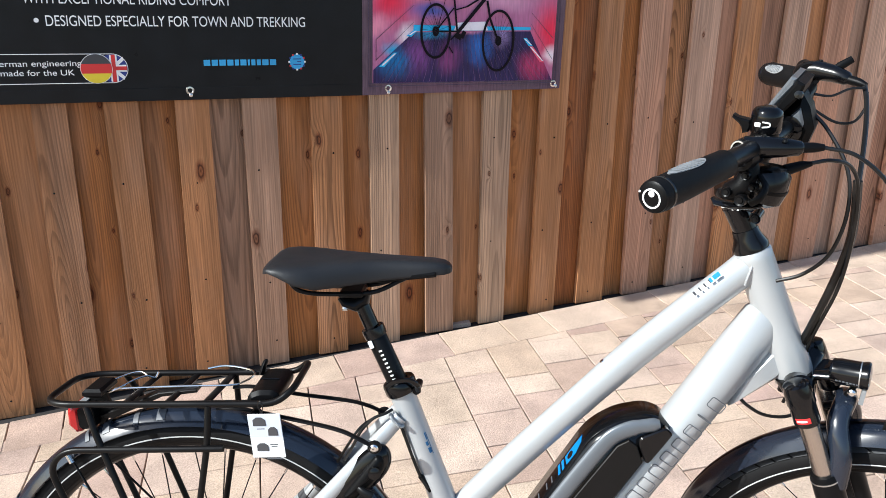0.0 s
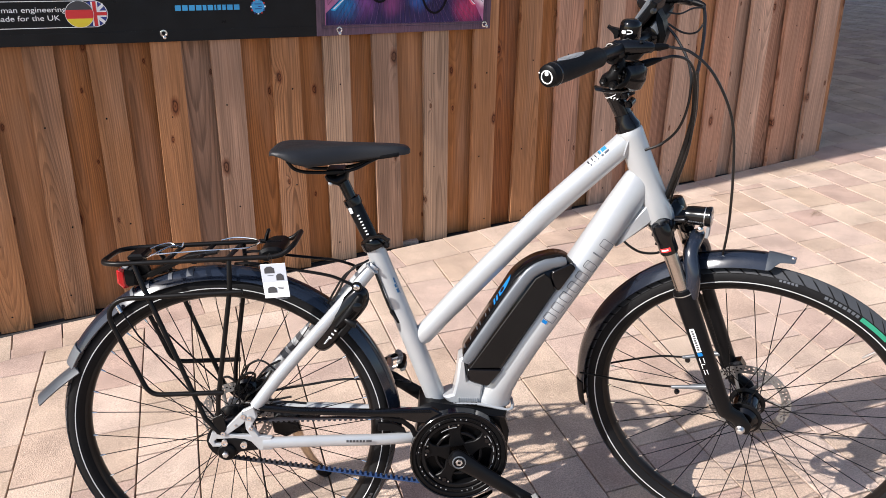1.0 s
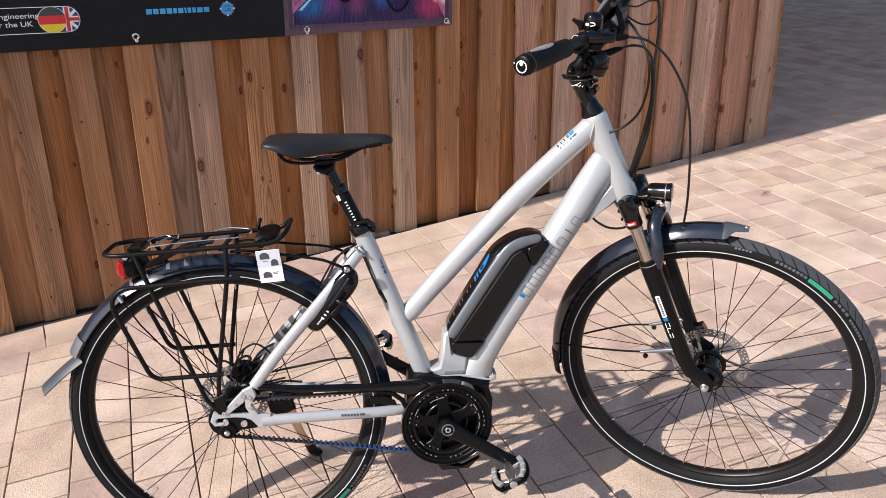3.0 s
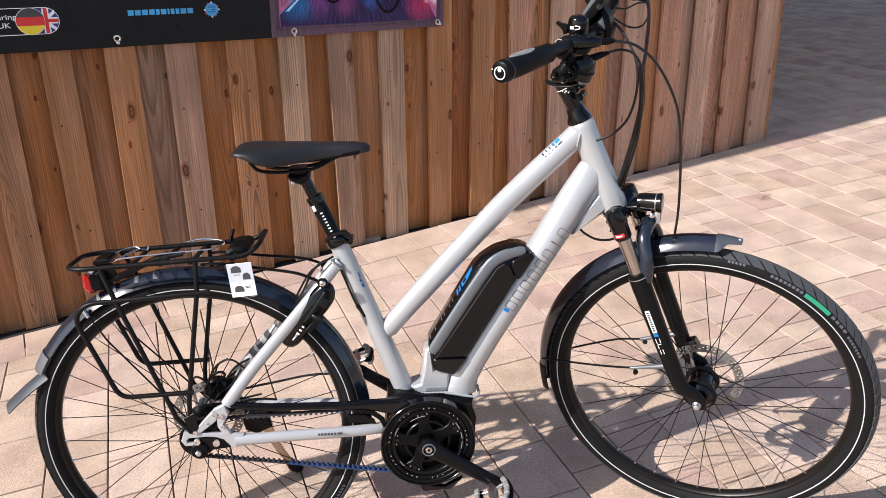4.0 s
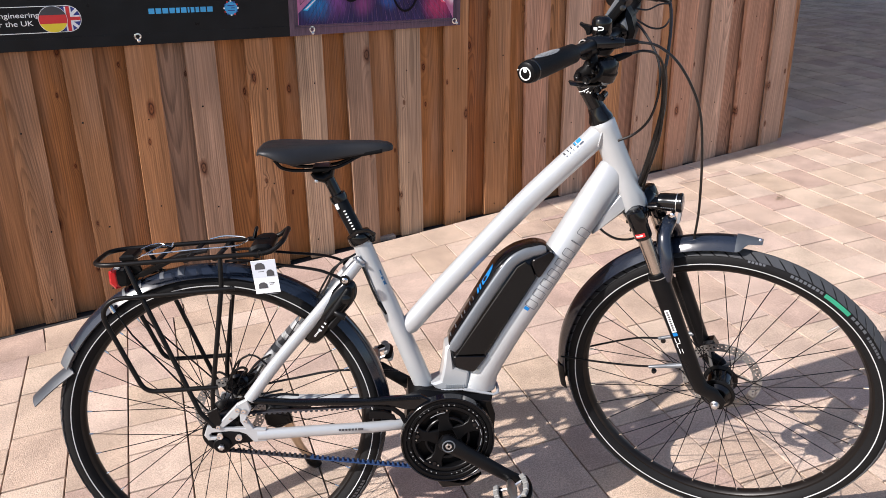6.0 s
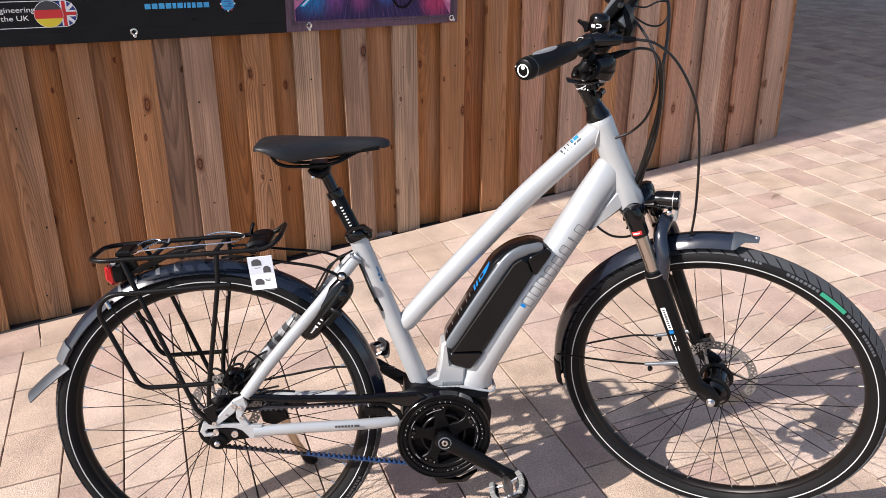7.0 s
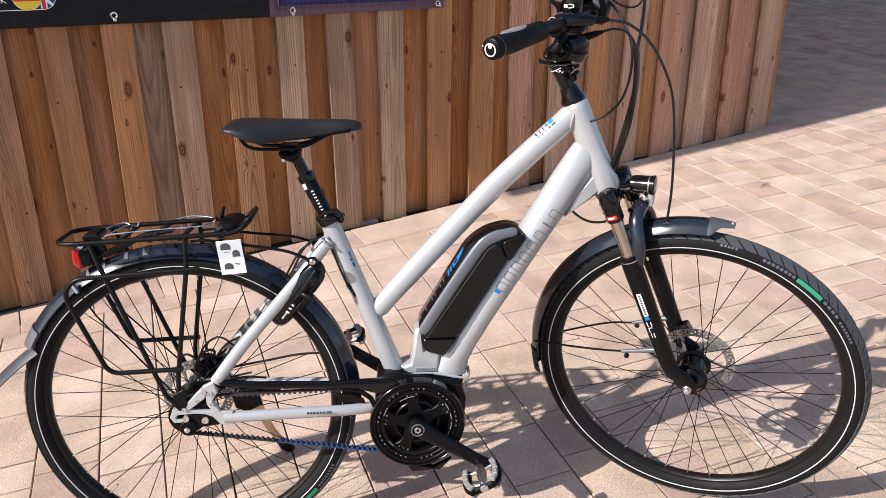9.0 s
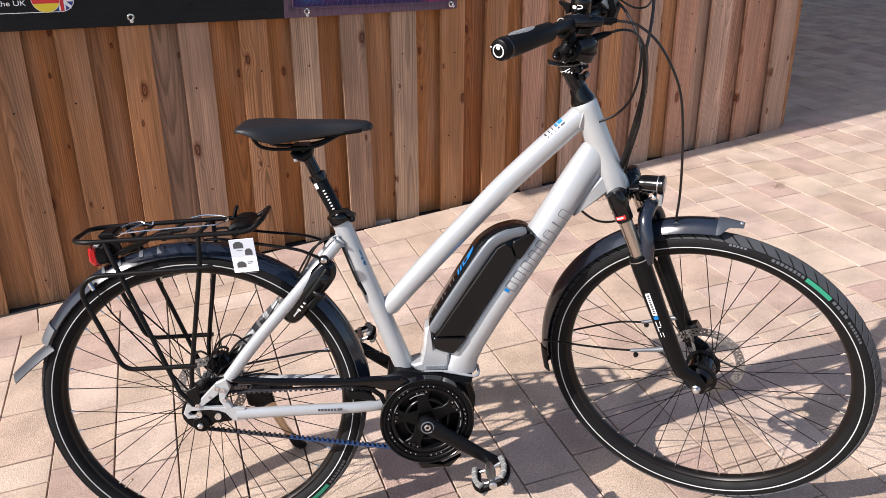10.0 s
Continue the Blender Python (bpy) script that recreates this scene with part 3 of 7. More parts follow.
def poster_material(name, ground, glows, ribs=0.0):
    """A printed picture: soft glows of colour (x, z, half width, half height, colour) laid over a ground colour."""
    m = bpy.data.materials.new(name)
    m.use_nodes = True
    nt, L = m.node_tree, m.node_tree.links
    b = nt.nodes["Principled BSDF"]
    b.inputs["Roughness"].default_value = 0.35
    b.inputs["Specular IOR Level"].default_value = 0.2
    tc = nt.nodes.new("ShaderNodeTexCoord")
    nz = node(nt, "ShaderNodeTexNoise", Scale=14.0, Detail=4.0)
    L.new(tc.outputs["Object"], nz.inputs["Vector"])
    warp = node(nt, "ShaderNodeVectorMath", operation="MULTIPLY_ADD")
    warp.inputs[1].default_value = (0.05, 0.0, 0.05)
    L.new(nz.outputs["Color"], warp.inputs[0])
    L.new(tc.outputs["Object"], warp.inputs[2])
    last = None
    for x, z, rx, rz, colour in glows:
        off = node(nt, "ShaderNodeVectorMath", operation="SUBTRACT")
        off.inputs[1].default_value = (x + 0.025, 0, z + 0.025)
        L.new(warp.outputs[0], off.inputs[0])
        size = node(nt, "ShaderNodeVectorMath", operation="MULTIPLY")
        size.inputs[1].default_value = (1 / rx, 0, 1 / rz)
        L.new(off.outputs[0], size.inputs[0])
        far = node(nt, "ShaderNodeVectorMath", operation="LENGTH")
        L.new(size.outputs[0], far.inputs[0])
        fade = nt.nodes.new("ShaderNodeMapRange")
        fade.interpolation_type = "SMOOTHSTEP"
        for k, v in enumerate((0.0, 1.0, 1.0, 0.0)):
            fade.inputs[k + 1].default_value = v
        L.new(far.outputs["Value"], fade.inputs[0])
        mix = node(nt, "ShaderNodeMix")
        mix.data_type = "RGBA"
        L.new(fade.outputs[0], mix.inputs["Factor"])
        if last is None:
            mix.inputs["A"].default_value = (*ground, 1)
        else:
            L.new(last, mix.inputs["A"])
        mix.inputs["B"].default_value = (*colour, 1)
        last = mix.outputs["Result"]
    grain = node(nt, "ShaderNodeTexNoise", Scale=1.0, Detail=3.0)
    stretch = node(nt, "ShaderNodeVectorMath", operation="MULTIPLY")
    stretch.inputs[1].default_value = (150.0, 1.0, 18.0)
    L.new(tc.outputs["Object"], stretch.inputs[0])
    L.new(stretch.outputs[0], grain.inputs["Vector"])
    sp = node(nt, "ShaderNodeMapRange")
    for k, v in enumerate((0.3, 0.7, 1.0 - ribs, 1.0 + ribs)):
        sp.inputs[k + 1].default_value = v
    L.new(grain.outputs["Fac"], sp.inputs[0])
    sc = node(nt, "ShaderNodeVectorMath", operation="SCALE")
    L.new(last, sc.inputs[0])
    L.new(sp.outputs[0], sc.inputs["Scale"])
    L.new(sc.outputs[0], b.inputs["Base Color"])
    return m


NEON_RED, NEON_ROSE, NEON_CYAN, NEON_WHITE = (0.80, 0.03, 0.08), (0.85, 0.30, 0.42), (0.03, 0.42, 0.72), (0.95, 0.80, 0.85)
P_WALL = poster_material("poster_wall", (0.46, 0.16, 0.30), [(0.10, 0.30, 0.13, 0.13, NEON_RED), (0.09, 0.345, 0.05, 0.03, (0.9, 0.12, 0.03)), (0.055, 0.215, 0.07, 0.06, NEON_ROSE), (0.17, 0.185, 0.06, 0.06, NEON_WHITE),
                         (0.11, 0.14, 0.05, 0.04, NEON_CYAN), (0.24, 0.33, 0.10, 0.05, NEON_ROSE), (0.25, 0.265, 0.12, 0.035, (0.10, 0.12, 0.42)), (0.50, 0.30, 0.20, 0.05, (0.62, 0.30, 0.45)), (0.69, 0.20, 0.10, 0.16, NEON_RED), (0.70, 0.12, 0.045, 0.05, NEON_WHITE)], 0.12)
P_FLOOR = poster_material("poster_floor", (0.032, 0.022, 0.085), [(0.12, 0.10, 0.09, 0.07, (0.02, 0.16, 0.40)), (0.20, 0.12, 0.07, 0.10, (0.20, 0.06, 0.24)), (0.31, 0.11, 0.06, 0.08, (0.22, 0.05, 0.17)), (0.42, 0.15, 0.07, 0.09, (0.04, 0.14, 0.46)),
                          (0.25, 0.195, 0.09, 0.03, (0.05, 0.30, 0.55)), (0.36, 0.205, 0.10, 0.025, NEON_ROSE), (0.64, 0.08, 0.10, 0.08, (0.42, 0.04, 0.12)), (0.50, 0.18, 0.05, 0.05, (0.35, 0.25, 0.50))], 0.35)
P_FRAME = poster_material("poster_frame", (0.125, 0.080, 0.105), [(0.30, 0.02, 0.30, 0.04, (0.16, 0.085, 0.12)), (0.70, 0.10, 0.10, 0.20, (0.10, 0.055, 0.085))], 0.25)
P_CYAN = material("poster_cyan", (0.03, 0.45, 0.80), 0.3, mottle=0.15, grain=0.2)
P_PINK = material("poster_pink", (0.85, 0.10, 0.20), 0.3, mottle=0.15, grain=0.2)
P_PALE = material("poster_pale", (0.85, 0.80, 0.86), 0.3, mottle=0.1, grain=0.2)
P_DARK = material("poster_dark", (0.006, 0.004, 0.008), 0.35, mottle=0.1, grain=0.2, spec=0.12)
P_RIB = material("poster_rib", (0.13, 0.06, 0.17), 0.3, mottle=0.3, grain=0.2)
P_LINE = material("poster_line", (0.06, 0.04, 0.08), 0.3, mottle=0.1, grain=0.2)
picture = part("picture", sheet(0.008, 0.778, 0.0, 0.345, -0.0020), P_FRAME, banner, "framed print of a bicycle in a neon-lit hall")
part("picture_wall", sheet(0.044, 0.742, 0.030, 0.325, -0.0036, 0.001), P_WALL, picture)


def flat(points, y, thick=0.0006):
    g = Geo()
    m = len(points)
    for yy in (y - thick, y):
        for x, z in points:
            g.v.append(Vector((x, yy, z)))
    g.f.append(tuple(range(m)))
    g.f.append(tuple(reversed(range(m, 2 * m))))
    g.ring_faces(0, m, m)
    return g


part("picture_floor", flat([(0.046, 0.032), (0.740, 0.032), (0.640, 0.200), (0.190, 0.196), (0.046, 0.075)], -0.0044), P_FLOOR, picture)
part("picture_band", flat([(0.190, 0.200), (0.640, 0.204), (0.640, 0.214), (0.190, 0.220)], -0.0046), P_CYAN, picture)
part("picture_band", flat([(0.34, 0.202), (0.47, 0.203), (0.46, 0.232), (0.35, 0.228)], -0.0056), P_PALE, picture)
for x0, z0, x1, z1 in ((0.055, 0.105, 0.190, 0.228), (0.735, 0.105, 0.640, 0.225), (0.055, 0.172, 0.190, 0.282), (0.735, 0.175, 0.640, 0.262)):
    part("picture_rail", flat([(x0, z0), (x0, z0 + 0.0022), (x1, z1 + 0.0012), (x1, z1)], -0.0058), P_LINE, picture)
part("picture_rail", flat([(0.055, 0.105), (0.0565, 0.105), (0.0565, 0.174), (0.055, 0.174)], -0.0058), P_LINE, picture)
for x, z, lx, lz, mt in ((0.070, 0.086, 0.050, 0.045, P_CYAN), (0.168, 0.184, 0.026, 0.020, P_CYAN), (0.690, 0.095, -0.050, 0.055, P_PINK), (0.640, 0.150, -0.026, 0.028, P_CYAN)):
    part("neon_tube", flat([(x - 0.004, z), (x + 0.014, z - 0.002), (x + lx + 0.012, z + lz), (x + lx - 0.002, z + lz)], -0.0062), mt, picture)
    part("neon_core", flat([(x + 0.004, z + 0.004), (x + 0.010, z + 0.003), (x + lx + 0.007, z + lz - 0.003), (x + lx + 0.001, z + lz - 0.003)], -0.0072), P_PALE, picture)
for k in range(30):
    x = 0.075 + 0.022 * k
    far_x = 0.38 + (x - 0.40) * 0.60
    part("floor_groove", flat([(x, 0.034), (x + 0.0016, 0.034), (far_x + 0.0007, 0.194), (far_x, 0.194)], -0.0052), P_RIB if k % 3 else P_LINE, picture)


def poster_ring(cx, cz, rx, rz, w):
    pts = [(cx + rx * math.cos(2 * math.pi * k / 40), -0.0082, cz + rz * math.sin(2 * math.pi * k / 40)) for k in range(40)]
    return Geo().tube(pts, [(w, 0.0006)] * 40, 6, ref=(0, 1, 0), closed=True)


def poster_bar(a, b, w):
    return Geo().tube([(a[0], -0.0088, a[1]), (b[0], -0.0088, b[1])], [(w, 0.0005)] * 2, 6, ref=(0, 1, 0))


for cx, cz, rx, rz in ((0.271, 0.200, 0.053, 0.086), (0.512, 0.168, 0.060, 0.100)):
    part("printed_wheel", poster_ring(cx, cz, rx, rz, 0.0048), P_DARK, picture)
    part("printed_hub", poster_ring(cx, cz, 0.008, 0.012, 0.005), P_DARK, picture)
    for k in range(11):
        a = math.pi * k / 11 + 0.2
        part("printed_spoke", poster_bar((cx - rx * math.cos(a), cz - rz * math.sin(a)), (cx + rx * math.cos(a), cz + rz * math.sin(a)), 0.0004), P_DARK, picture)
for a, b, w in (((0.271, 0.200), (0.352, 0.200), 0.0035), ((0.271, 0.200), (0.336, 0.275), 0.0030), ((0.352, 0.195), (0.335, 0.318), 0.0045), ((0.352, 0.195), (0.452, 0.305), 0.0085), ((0.338, 0.268), (0.385, 0.280), 0.003), ((0.385, 0.280), (0.455, 0.318), 0.004),
                ((0.462, 0.300), (0.476, 0.240), 0.0055), ((0.476, 0.240), (0.512, 0.168), 0.0050), ((0.345, 0.190), (0.368, 0.178), 0.0125), ((0.368, 0.178), (0.380, 0.200), 0.010), ((0.232, 0.312), (0.308, 0.314), 0.0022), ((0.240, 0.312), (0.277, 0.215), 0.0012),
                ((0.306, 0.312), (0.280, 0.215), 0.0012), ((0.322, 0.150), (0.338, 0.128), 0.0025), ((0.228, 0.300), (0.262, 0.302), 0.0030), ((0.352, 0.195), (0.328, 0.172), 0.0030)):
    part("printed_tube", poster_bar(a, b, w * 0.85), P_DARK, picture)
for z0, z1, mt in ((0.0345, 0.0375, P_LINE), (0.0265, 0.0285, P_LINE), (0.020, 0.0208, P_FRAME)):
    part("frame_line", sheet(0.030, 0.757, z0 - 0.006, z1 - 0.006, -0.0046, 0.0006), mt, picture)
for x in (0.030, 0.038, 0.748, 0.757):
    part("frame_line", sheet(x - 0.001, x + 0.001, 0.020, 0.325, -0.0046, 0.0006), P_LINE, picture)


def eyelet(x, z, turn):
    e = part("eyelet", Geo().lathe([(0.0062, -0.003), (0.0075, -0.0045), (0.0120, -0.004), (0.0135, -0.002), (0.0135, 0.0), (0.0062, 0.0)], (x, 0, z), (0, 1, 0), 24, closed=True), POLISHED, banner, "white-metal eyelet ring")
    sx, sz = x + 0.014 * math.sin(turn), z - 0.014 * math.cos(turn)
    part("screw", Geo().lathe([(0.0, -0.0075), (0.0038, -0.007), (0.0058, -0.005), (0.006, -0.0015), (0.0, -0.0015)], (sx, 0, sz), (0, 1, 0), 16), BRUSHED, e)


eyelet(-0.530, 0.0205, 0.1)
eyelet(0.101, 0.0135, 0.1)
eyelet(0.750, 0.018, 0.9)
eyelet(-1.18, 0.0205, 0.3)
# the lettered sheet is stretched a little, the picture drawn in
for ob in banner.children_recursive:
    for v in ob.data.vertices:
        if v.co.z < 0.002 and not ob.name.startswith(("eyelet", "screw")):
            v.co.z -= 0.008 * min(1.2, max(0.0, (0.78 - v.co.x) / 0.78))
        v.co.x = v.co.x * 1.018 if v.co.x < 0.008 else 0.008 + (v.co.x - 0.008) * 0.955


# ---- the bicycle: x ahead, y to its left, z up, from the rear tyre's contact ----
BIKE_M = SLOPE @ pose(-0.3013, 1.0502, 0.0045, -7.555, 1.657, -23.539)
HEAD = Vector((0.912, 0.0, 0.788))
HEAD_UP = Vector((-0.079, 0.0, 0.197)).normalized()
FRAME_SET = Matrix(((1.016, 0, -0.0074, 0.0014), (0, 1, 0, 0), (0.0218, 0, 1.0131, -0.0186), (0, 0, 0, 1)))
STEER_BASE = Matrix.Translation(HEAD) @ Matrix.Rotation(radians(-32.1), 4, HEAD_UP) @ Matrix.Translation(-HEAD)
STEER_TURN = Matrix(((0.9995, -0.0298, 0.0063, -0.0096), (0.0298, 0.9996, -0.002, -0.0361), (-0.0062, 0.0022, 1.0, 0.0074), (0, 0, 0, 1))) @ STEER_BASE
STEER = STEER_TURN @ Matrix(((0.9933, 0, 0.001, 0.0085), (0, 1, 0, 0), (0.0044, 0, 0.9843, 0.018), (0, 0, 0, 1)))
REAR, FRONT = Vector((0.0, 0.0, 0.351)), Vector((1.129, 0.0, 0.381))
bike = thing("electric_bicycle", BIKE_M, "silver-white step-through electric trekking bicycle with black fittings, leaning on its kickstand", "bicycle")

# frame tubes
def y_tube(a, b, r, seg=20, n=2):
    A, B = Vector(a), Vector(b)
    pts = [A.lerp(B, k / (n - 1)) for k in range(n)]
    rr = [r[0][0] + (r[1][0] - r[0][0]) * k / (n - 1) for k in range(n)]
    rs = [r[0][1] + (r[1][1] - r[0][1]) * k / (n - 1) for k in range(n)]
    return Geo().tube(pts, list(zip(rr, rs)), seg, ref=(0, 1, 0))


frame_ob = part("frame", y_tube((0.322, 0, 0.762), (0.448, 0, 0.395), ((0.0195, 0.0195), (0.022, 0.024)), n=4), SILVER, bike, "silver-white painted alloy frame")
HEAD_FOOT = HEAD + Vector((-0.0055, 0, -0.0065))
part("head_tube", Geo().tube([HEAD_FOOT + HEAD_UP * s for s in (-0.004, 0.0, 0.01, 0.06, 0.14, 0.195, 0.206, 0.209)], [0.026, 0.0285, 0.029, 0.0275, 0.0265, 0.0265, 0.0262, 0.024], 32), SILVER, frame_ob)
part("top_tube", Geo().tube(curve_through([(0.398, 0, 0.541), (0.490, 0, 0.638), (0.642, 0, 0.789), (0.721, 0, 0.861), (0.828, 0, 0.952)], 5), [(0.010, 0.009), (0.0215, 0.0185), (0.0215, 0.0185), (0.0215, 0.0185), (0.0220, 0.0185)] + [(0.0230, 0.019)] * 5 + [(0.0240, 0.020)] * 5 + [(0.0240, 0.021)] * 5 + [(0.025, 0.022)], 24, ref=(0, 1, 0)), SILVER, frame_ob)
part("down_tube", Geo().tube(curve_through([(0.5600, 0, 0.4035), (0.5625, 0, 0.4140), (0.5690, 0, 0.4330), (0.5830, 0, 0.4600), (0.6050, 0, 0.4960)], 4) + [Vector((0.558, 0, 0.430)).lerp(Vector((0.856, 0, 0.870)), k / 8) for k in range(2, 9)] + [Vector((0.868, 0, 0.880)), Vector((0.876, 0, 0.884))], [(0.0370, 0.034), (0.0395, 0.036)] + [(0.0392, 0.036)] * 3 + [(0.0370, 0.036)] * 4 + [(0.0345, 0.037)] * 4 + [(0.0330, 0.037)] * 4 + [(0.0330, 0.038)] * 3 + [(0.0330, 0.036), (0.0345, 0.032), (0.0355, 0.028), (0.0355, 0.0245), (0.030, 0.020), (0.022, 0.013)], 28, ref=(0, 1, 0)), SILVER, frame_ob)


def bent2(points, r, n=4):
    return [(p.x, p.z) for p in bent([(x, 0, z) for x, z in points], r, n, True)]


part("gusset", Geo().prism([(0.811, 0.739), (0.876, 0.782), (0.894, 0.800), (0.882, 0.844), (0.829, 0.784)], -0.017, 0.017, 0.006), SILVER, frame_ob)
part("motor_bracket", Geo().prism([(0.455, 0.428), (0.470, 0.411), (0.535, 0.410), (0.540, 0.452), (0.508, 0.463), (0.504, 0.520), (0.490, 0.512), (0.484, 0.466), (0.476, 0.434)], -0.029, 0.029, 0.005), SILVER, frame_ob)
part("bracket_lip", Geo().tube([(0.526, -0.033, 0.412), (0.556, -0.034, 0.405), (0.590, -0.034, 0.3945), (0.600, -0.030, 0.396), (0.603, -0.016, 0.398), (0.603, 0.016, 0.398)], 0.0035, 10), SILVER, frame_ob)


def weld(path_points, r=0.0028, seg=8):
    """A stacked-dime weld bead."""
    pts = curve_through(path_points, 9)
    return Geo().tube(pts, [r * (1.0 + 0.28 * math.sin(k * 2.1)) for k in range(len(pts))], seg)


def collar_points(centre, axis, r, a0, a1, slant=0.0, n=12):
    ax = Vector(axis).normalized()
    u = Vector((0, -1, 0))
    w = ax.cross(u).normalized()
    return [Vector(centre) + u * (r * math.cos(a)) + w * (r * math.sin(a)) + ax * (slant * math.sin(a)) for a in [a0 + (a1 - a0) * k / (n - 1) for k in range(n)]]


part("weld_bead", weld([(0.826, -0.016, 0.967), (0.824, -0.0225, 0.955), (0.820, -0.0225, 0.940), (0.818, -0.0185, 0.927)], 0.0017), SILVER, frame_ob)
part("weld_bead", weld(collar_points((0.318, -0.020, 0.718), (-0.7, -0.1, -0.7), 0.0135, -1.5, 1.5), 0.0022), SILVER, frame_ob)
part("weld_bead", weld([(0.476, -0.030, 0.413), (0.50, -0.030, 0.4125), (0.528, -0.031, 0.411)], 0.0020), SILVER, frame_ob)

def stay_line(s):
    return curve_through([(0.322, 0.016 * s, 0.722), (0.254, 0.036 * s, 0.646), (0.135, 0.060 * s, 0.522), (0.072, 0.074 * s, 0.448)], 5)


for s in (-1, 1):
    st = part("seat_stay", Geo().tube(stay_line(s), [(0.0130, 0.0110)] * 16, 16), SILVER, frame_ob)
    part("chain_stay", Geo().tube(curve_through([(0.082, 0.078 * s, 0.366), (0.20, 0.074 * s, 0.363), (0.33, 0.064 * s, 0.355), (0.415, 0.048 * s, 0.350)], 5), [(0.0125, 0.0095)] * 16, 16), SILVER, frame_ob)
    yy = 0.078 * s
    plate = Geo().prism([(-0.0201, 0.3975), (0.004, 0.3935), (0.030, 0.389), (0.062, 0.386), (0.1014, 0.381), (0.1002, 0.352), (0.074, 0.352), (0.0587, 0.372), (0.045, 0.3785), (0.025, 0.3815), (-0.0120, 0.3816),
                         (-0.0170, 0.3766), (-0.0150, 0.3715), (0.0009, 0.3700), (-0.002, 0.363), (-0.0211, 0.3640), (-0.0285, 0.3766)], yy - 0.005, yy + 0.005, 0.0015)
    plate.prism([(0.0459, 0.4430), (0.069, 0.4530), (0.0745, 0.428), (0.0625, 0.409), (0.0760, 0.384), (0.062, 0.380), (0.0500, 0.402), (0.0500, 0.4185)], yy - 0.0056, yy + 0.0056, 0.0015)
    plate.prism([(0.0459, 0.4420), (0.052, 0.4230), (0.046, 0.4150), (0.0095, 0.389), (-0.001, 0.397)], yy - 0.0062, yy + 0.0062, 0.0015)
    dropout = part("dropout", plate, SILVER, frame_ob, angle=30)
    part("adjuster", Geo().prism([(0.000, 0.380), (0.058, 0.376), (0.070, 0.352), (0.030, 0.349), (0.000, 0.358)], yy - 0.003, yy + 0.003, 0.001), BLACK_ALLOY, dropout)
    for x, z, r in ((0.0476, 0.4312, 0.0055), (0.0595, 0.4273, 0.0055), (0.0608, 0.4039, 0.0044), (0.0434, 0.3667, 0.0080), (0.0046, 0.3733, 0.0075), (0.0035, 0.3950, 0.0050), (0.0304, 0.4130, 0.0024)):
        part("bolt", Geo().lathe([(0.0, 0.0), (r * 0.45, 0.0), (r * 0.5, 0.002), (r * 0.9, 0.002), (r, 0.0), (r, -0.004), (0, -0.004)], (x, yy + 0.0075 * s, z), (0, s, 0), 14), POLISHED, dropout)
line = [Vector(p) for p in stay_line(1)]
for k, mt in ((8, GREY_PRINT), (9, DARK_PRINT), (10, DARK_PRINT), (11, GREY_PRINT)):
    d = (line[k + 1] - line[k - 1]).normalized()
    part("stay_decal", Geo().tube([line[k] - d * 0.008, line[k] + d * 0.008], [(0.0133, 0.0113)] * 2, 16), mt, frame_ob)
# lettering along the tubes, as plain marks in their colours
def tube_mark(name, a, b, half, mat, parent, y, th=0.0006):
    """A flat mark from a to b in the bicycle's side plane."""
    A, B = Vector((a[0], 0, a[1])), Vector((b[0], 0, b[1]))
    d = (B - A).normalized()
    nrm = Vector((-d.z, 0, d.x))
    g = Geo()
    for yy in (y - th, y + th):
        for p in (A - nrm * half, B - nrm * half, B + nrm * half, A + nrm * half):
            g.v.append(p + Vector((0, yy, 0)))
    g.f += [(0, 1, 2, 3), (7, 6, 5, 4)]
    g.ring_faces(0, 4, 4)
    return part(name, g, mat, parent)


def marks_along(a, b, widths, gap, half, mat, parent, y):
    A, B = Vector(a), Vector(b)
    total = sum(widths) + gap * (len(widths) - 1)
    s = 0.0
    for w in widths:
        tube_mark("mark", A.lerp(B, s / total), A.lerp(B, (s + w) / total), half, mat, parent, y)
        s += w + gap


tube_mark("mark", (0.663, 0.590), (0.667, 0.596), 0.0055, BLUE_PRINT, frame_ob, -0.0382)
for k in range(8):
    c = Vector((0.668, 0.0, 0.591)).lerp(Vector((0.7935, 0.0, 0.7618)), (k + 0.5) / 8)
    d = Vector((0.1255, 0, 0.1708)).normalized()
    nrm = Vector((-d.z, 0, d.x))
    hw, hh, wd = (0.0008 if k == 6 else 0.0080), 0.0122, 0.0008
    stroke = Geo()
    pts = [c + d * u + nrm * v + Vector((0, -0.0380, 0)) for u, v in ((hw, -hh), (-hw, -hh), (-hw, hh), (hw, hh))]
    stroke.tube(bent(pts, 0.0035, 3, closed=True), [(wd, 0.0004)] * 16, 6, ref=(0, 1, 0), closed=True)
    part("mark", stroke, GREY_PRINT, frame_ob)
marks_along((0.747, 0.914), (0.769, 0.934), [1.5, 1, 1, 1], 3, 0.0032, GREY_PRINT, frame_ob, -0.0196)
marks_along((0.768, 0.934), (0.781, 0.945), [3, 9], 2, 0.0036, SKY_PRINT, frame_ob, -0.0200)


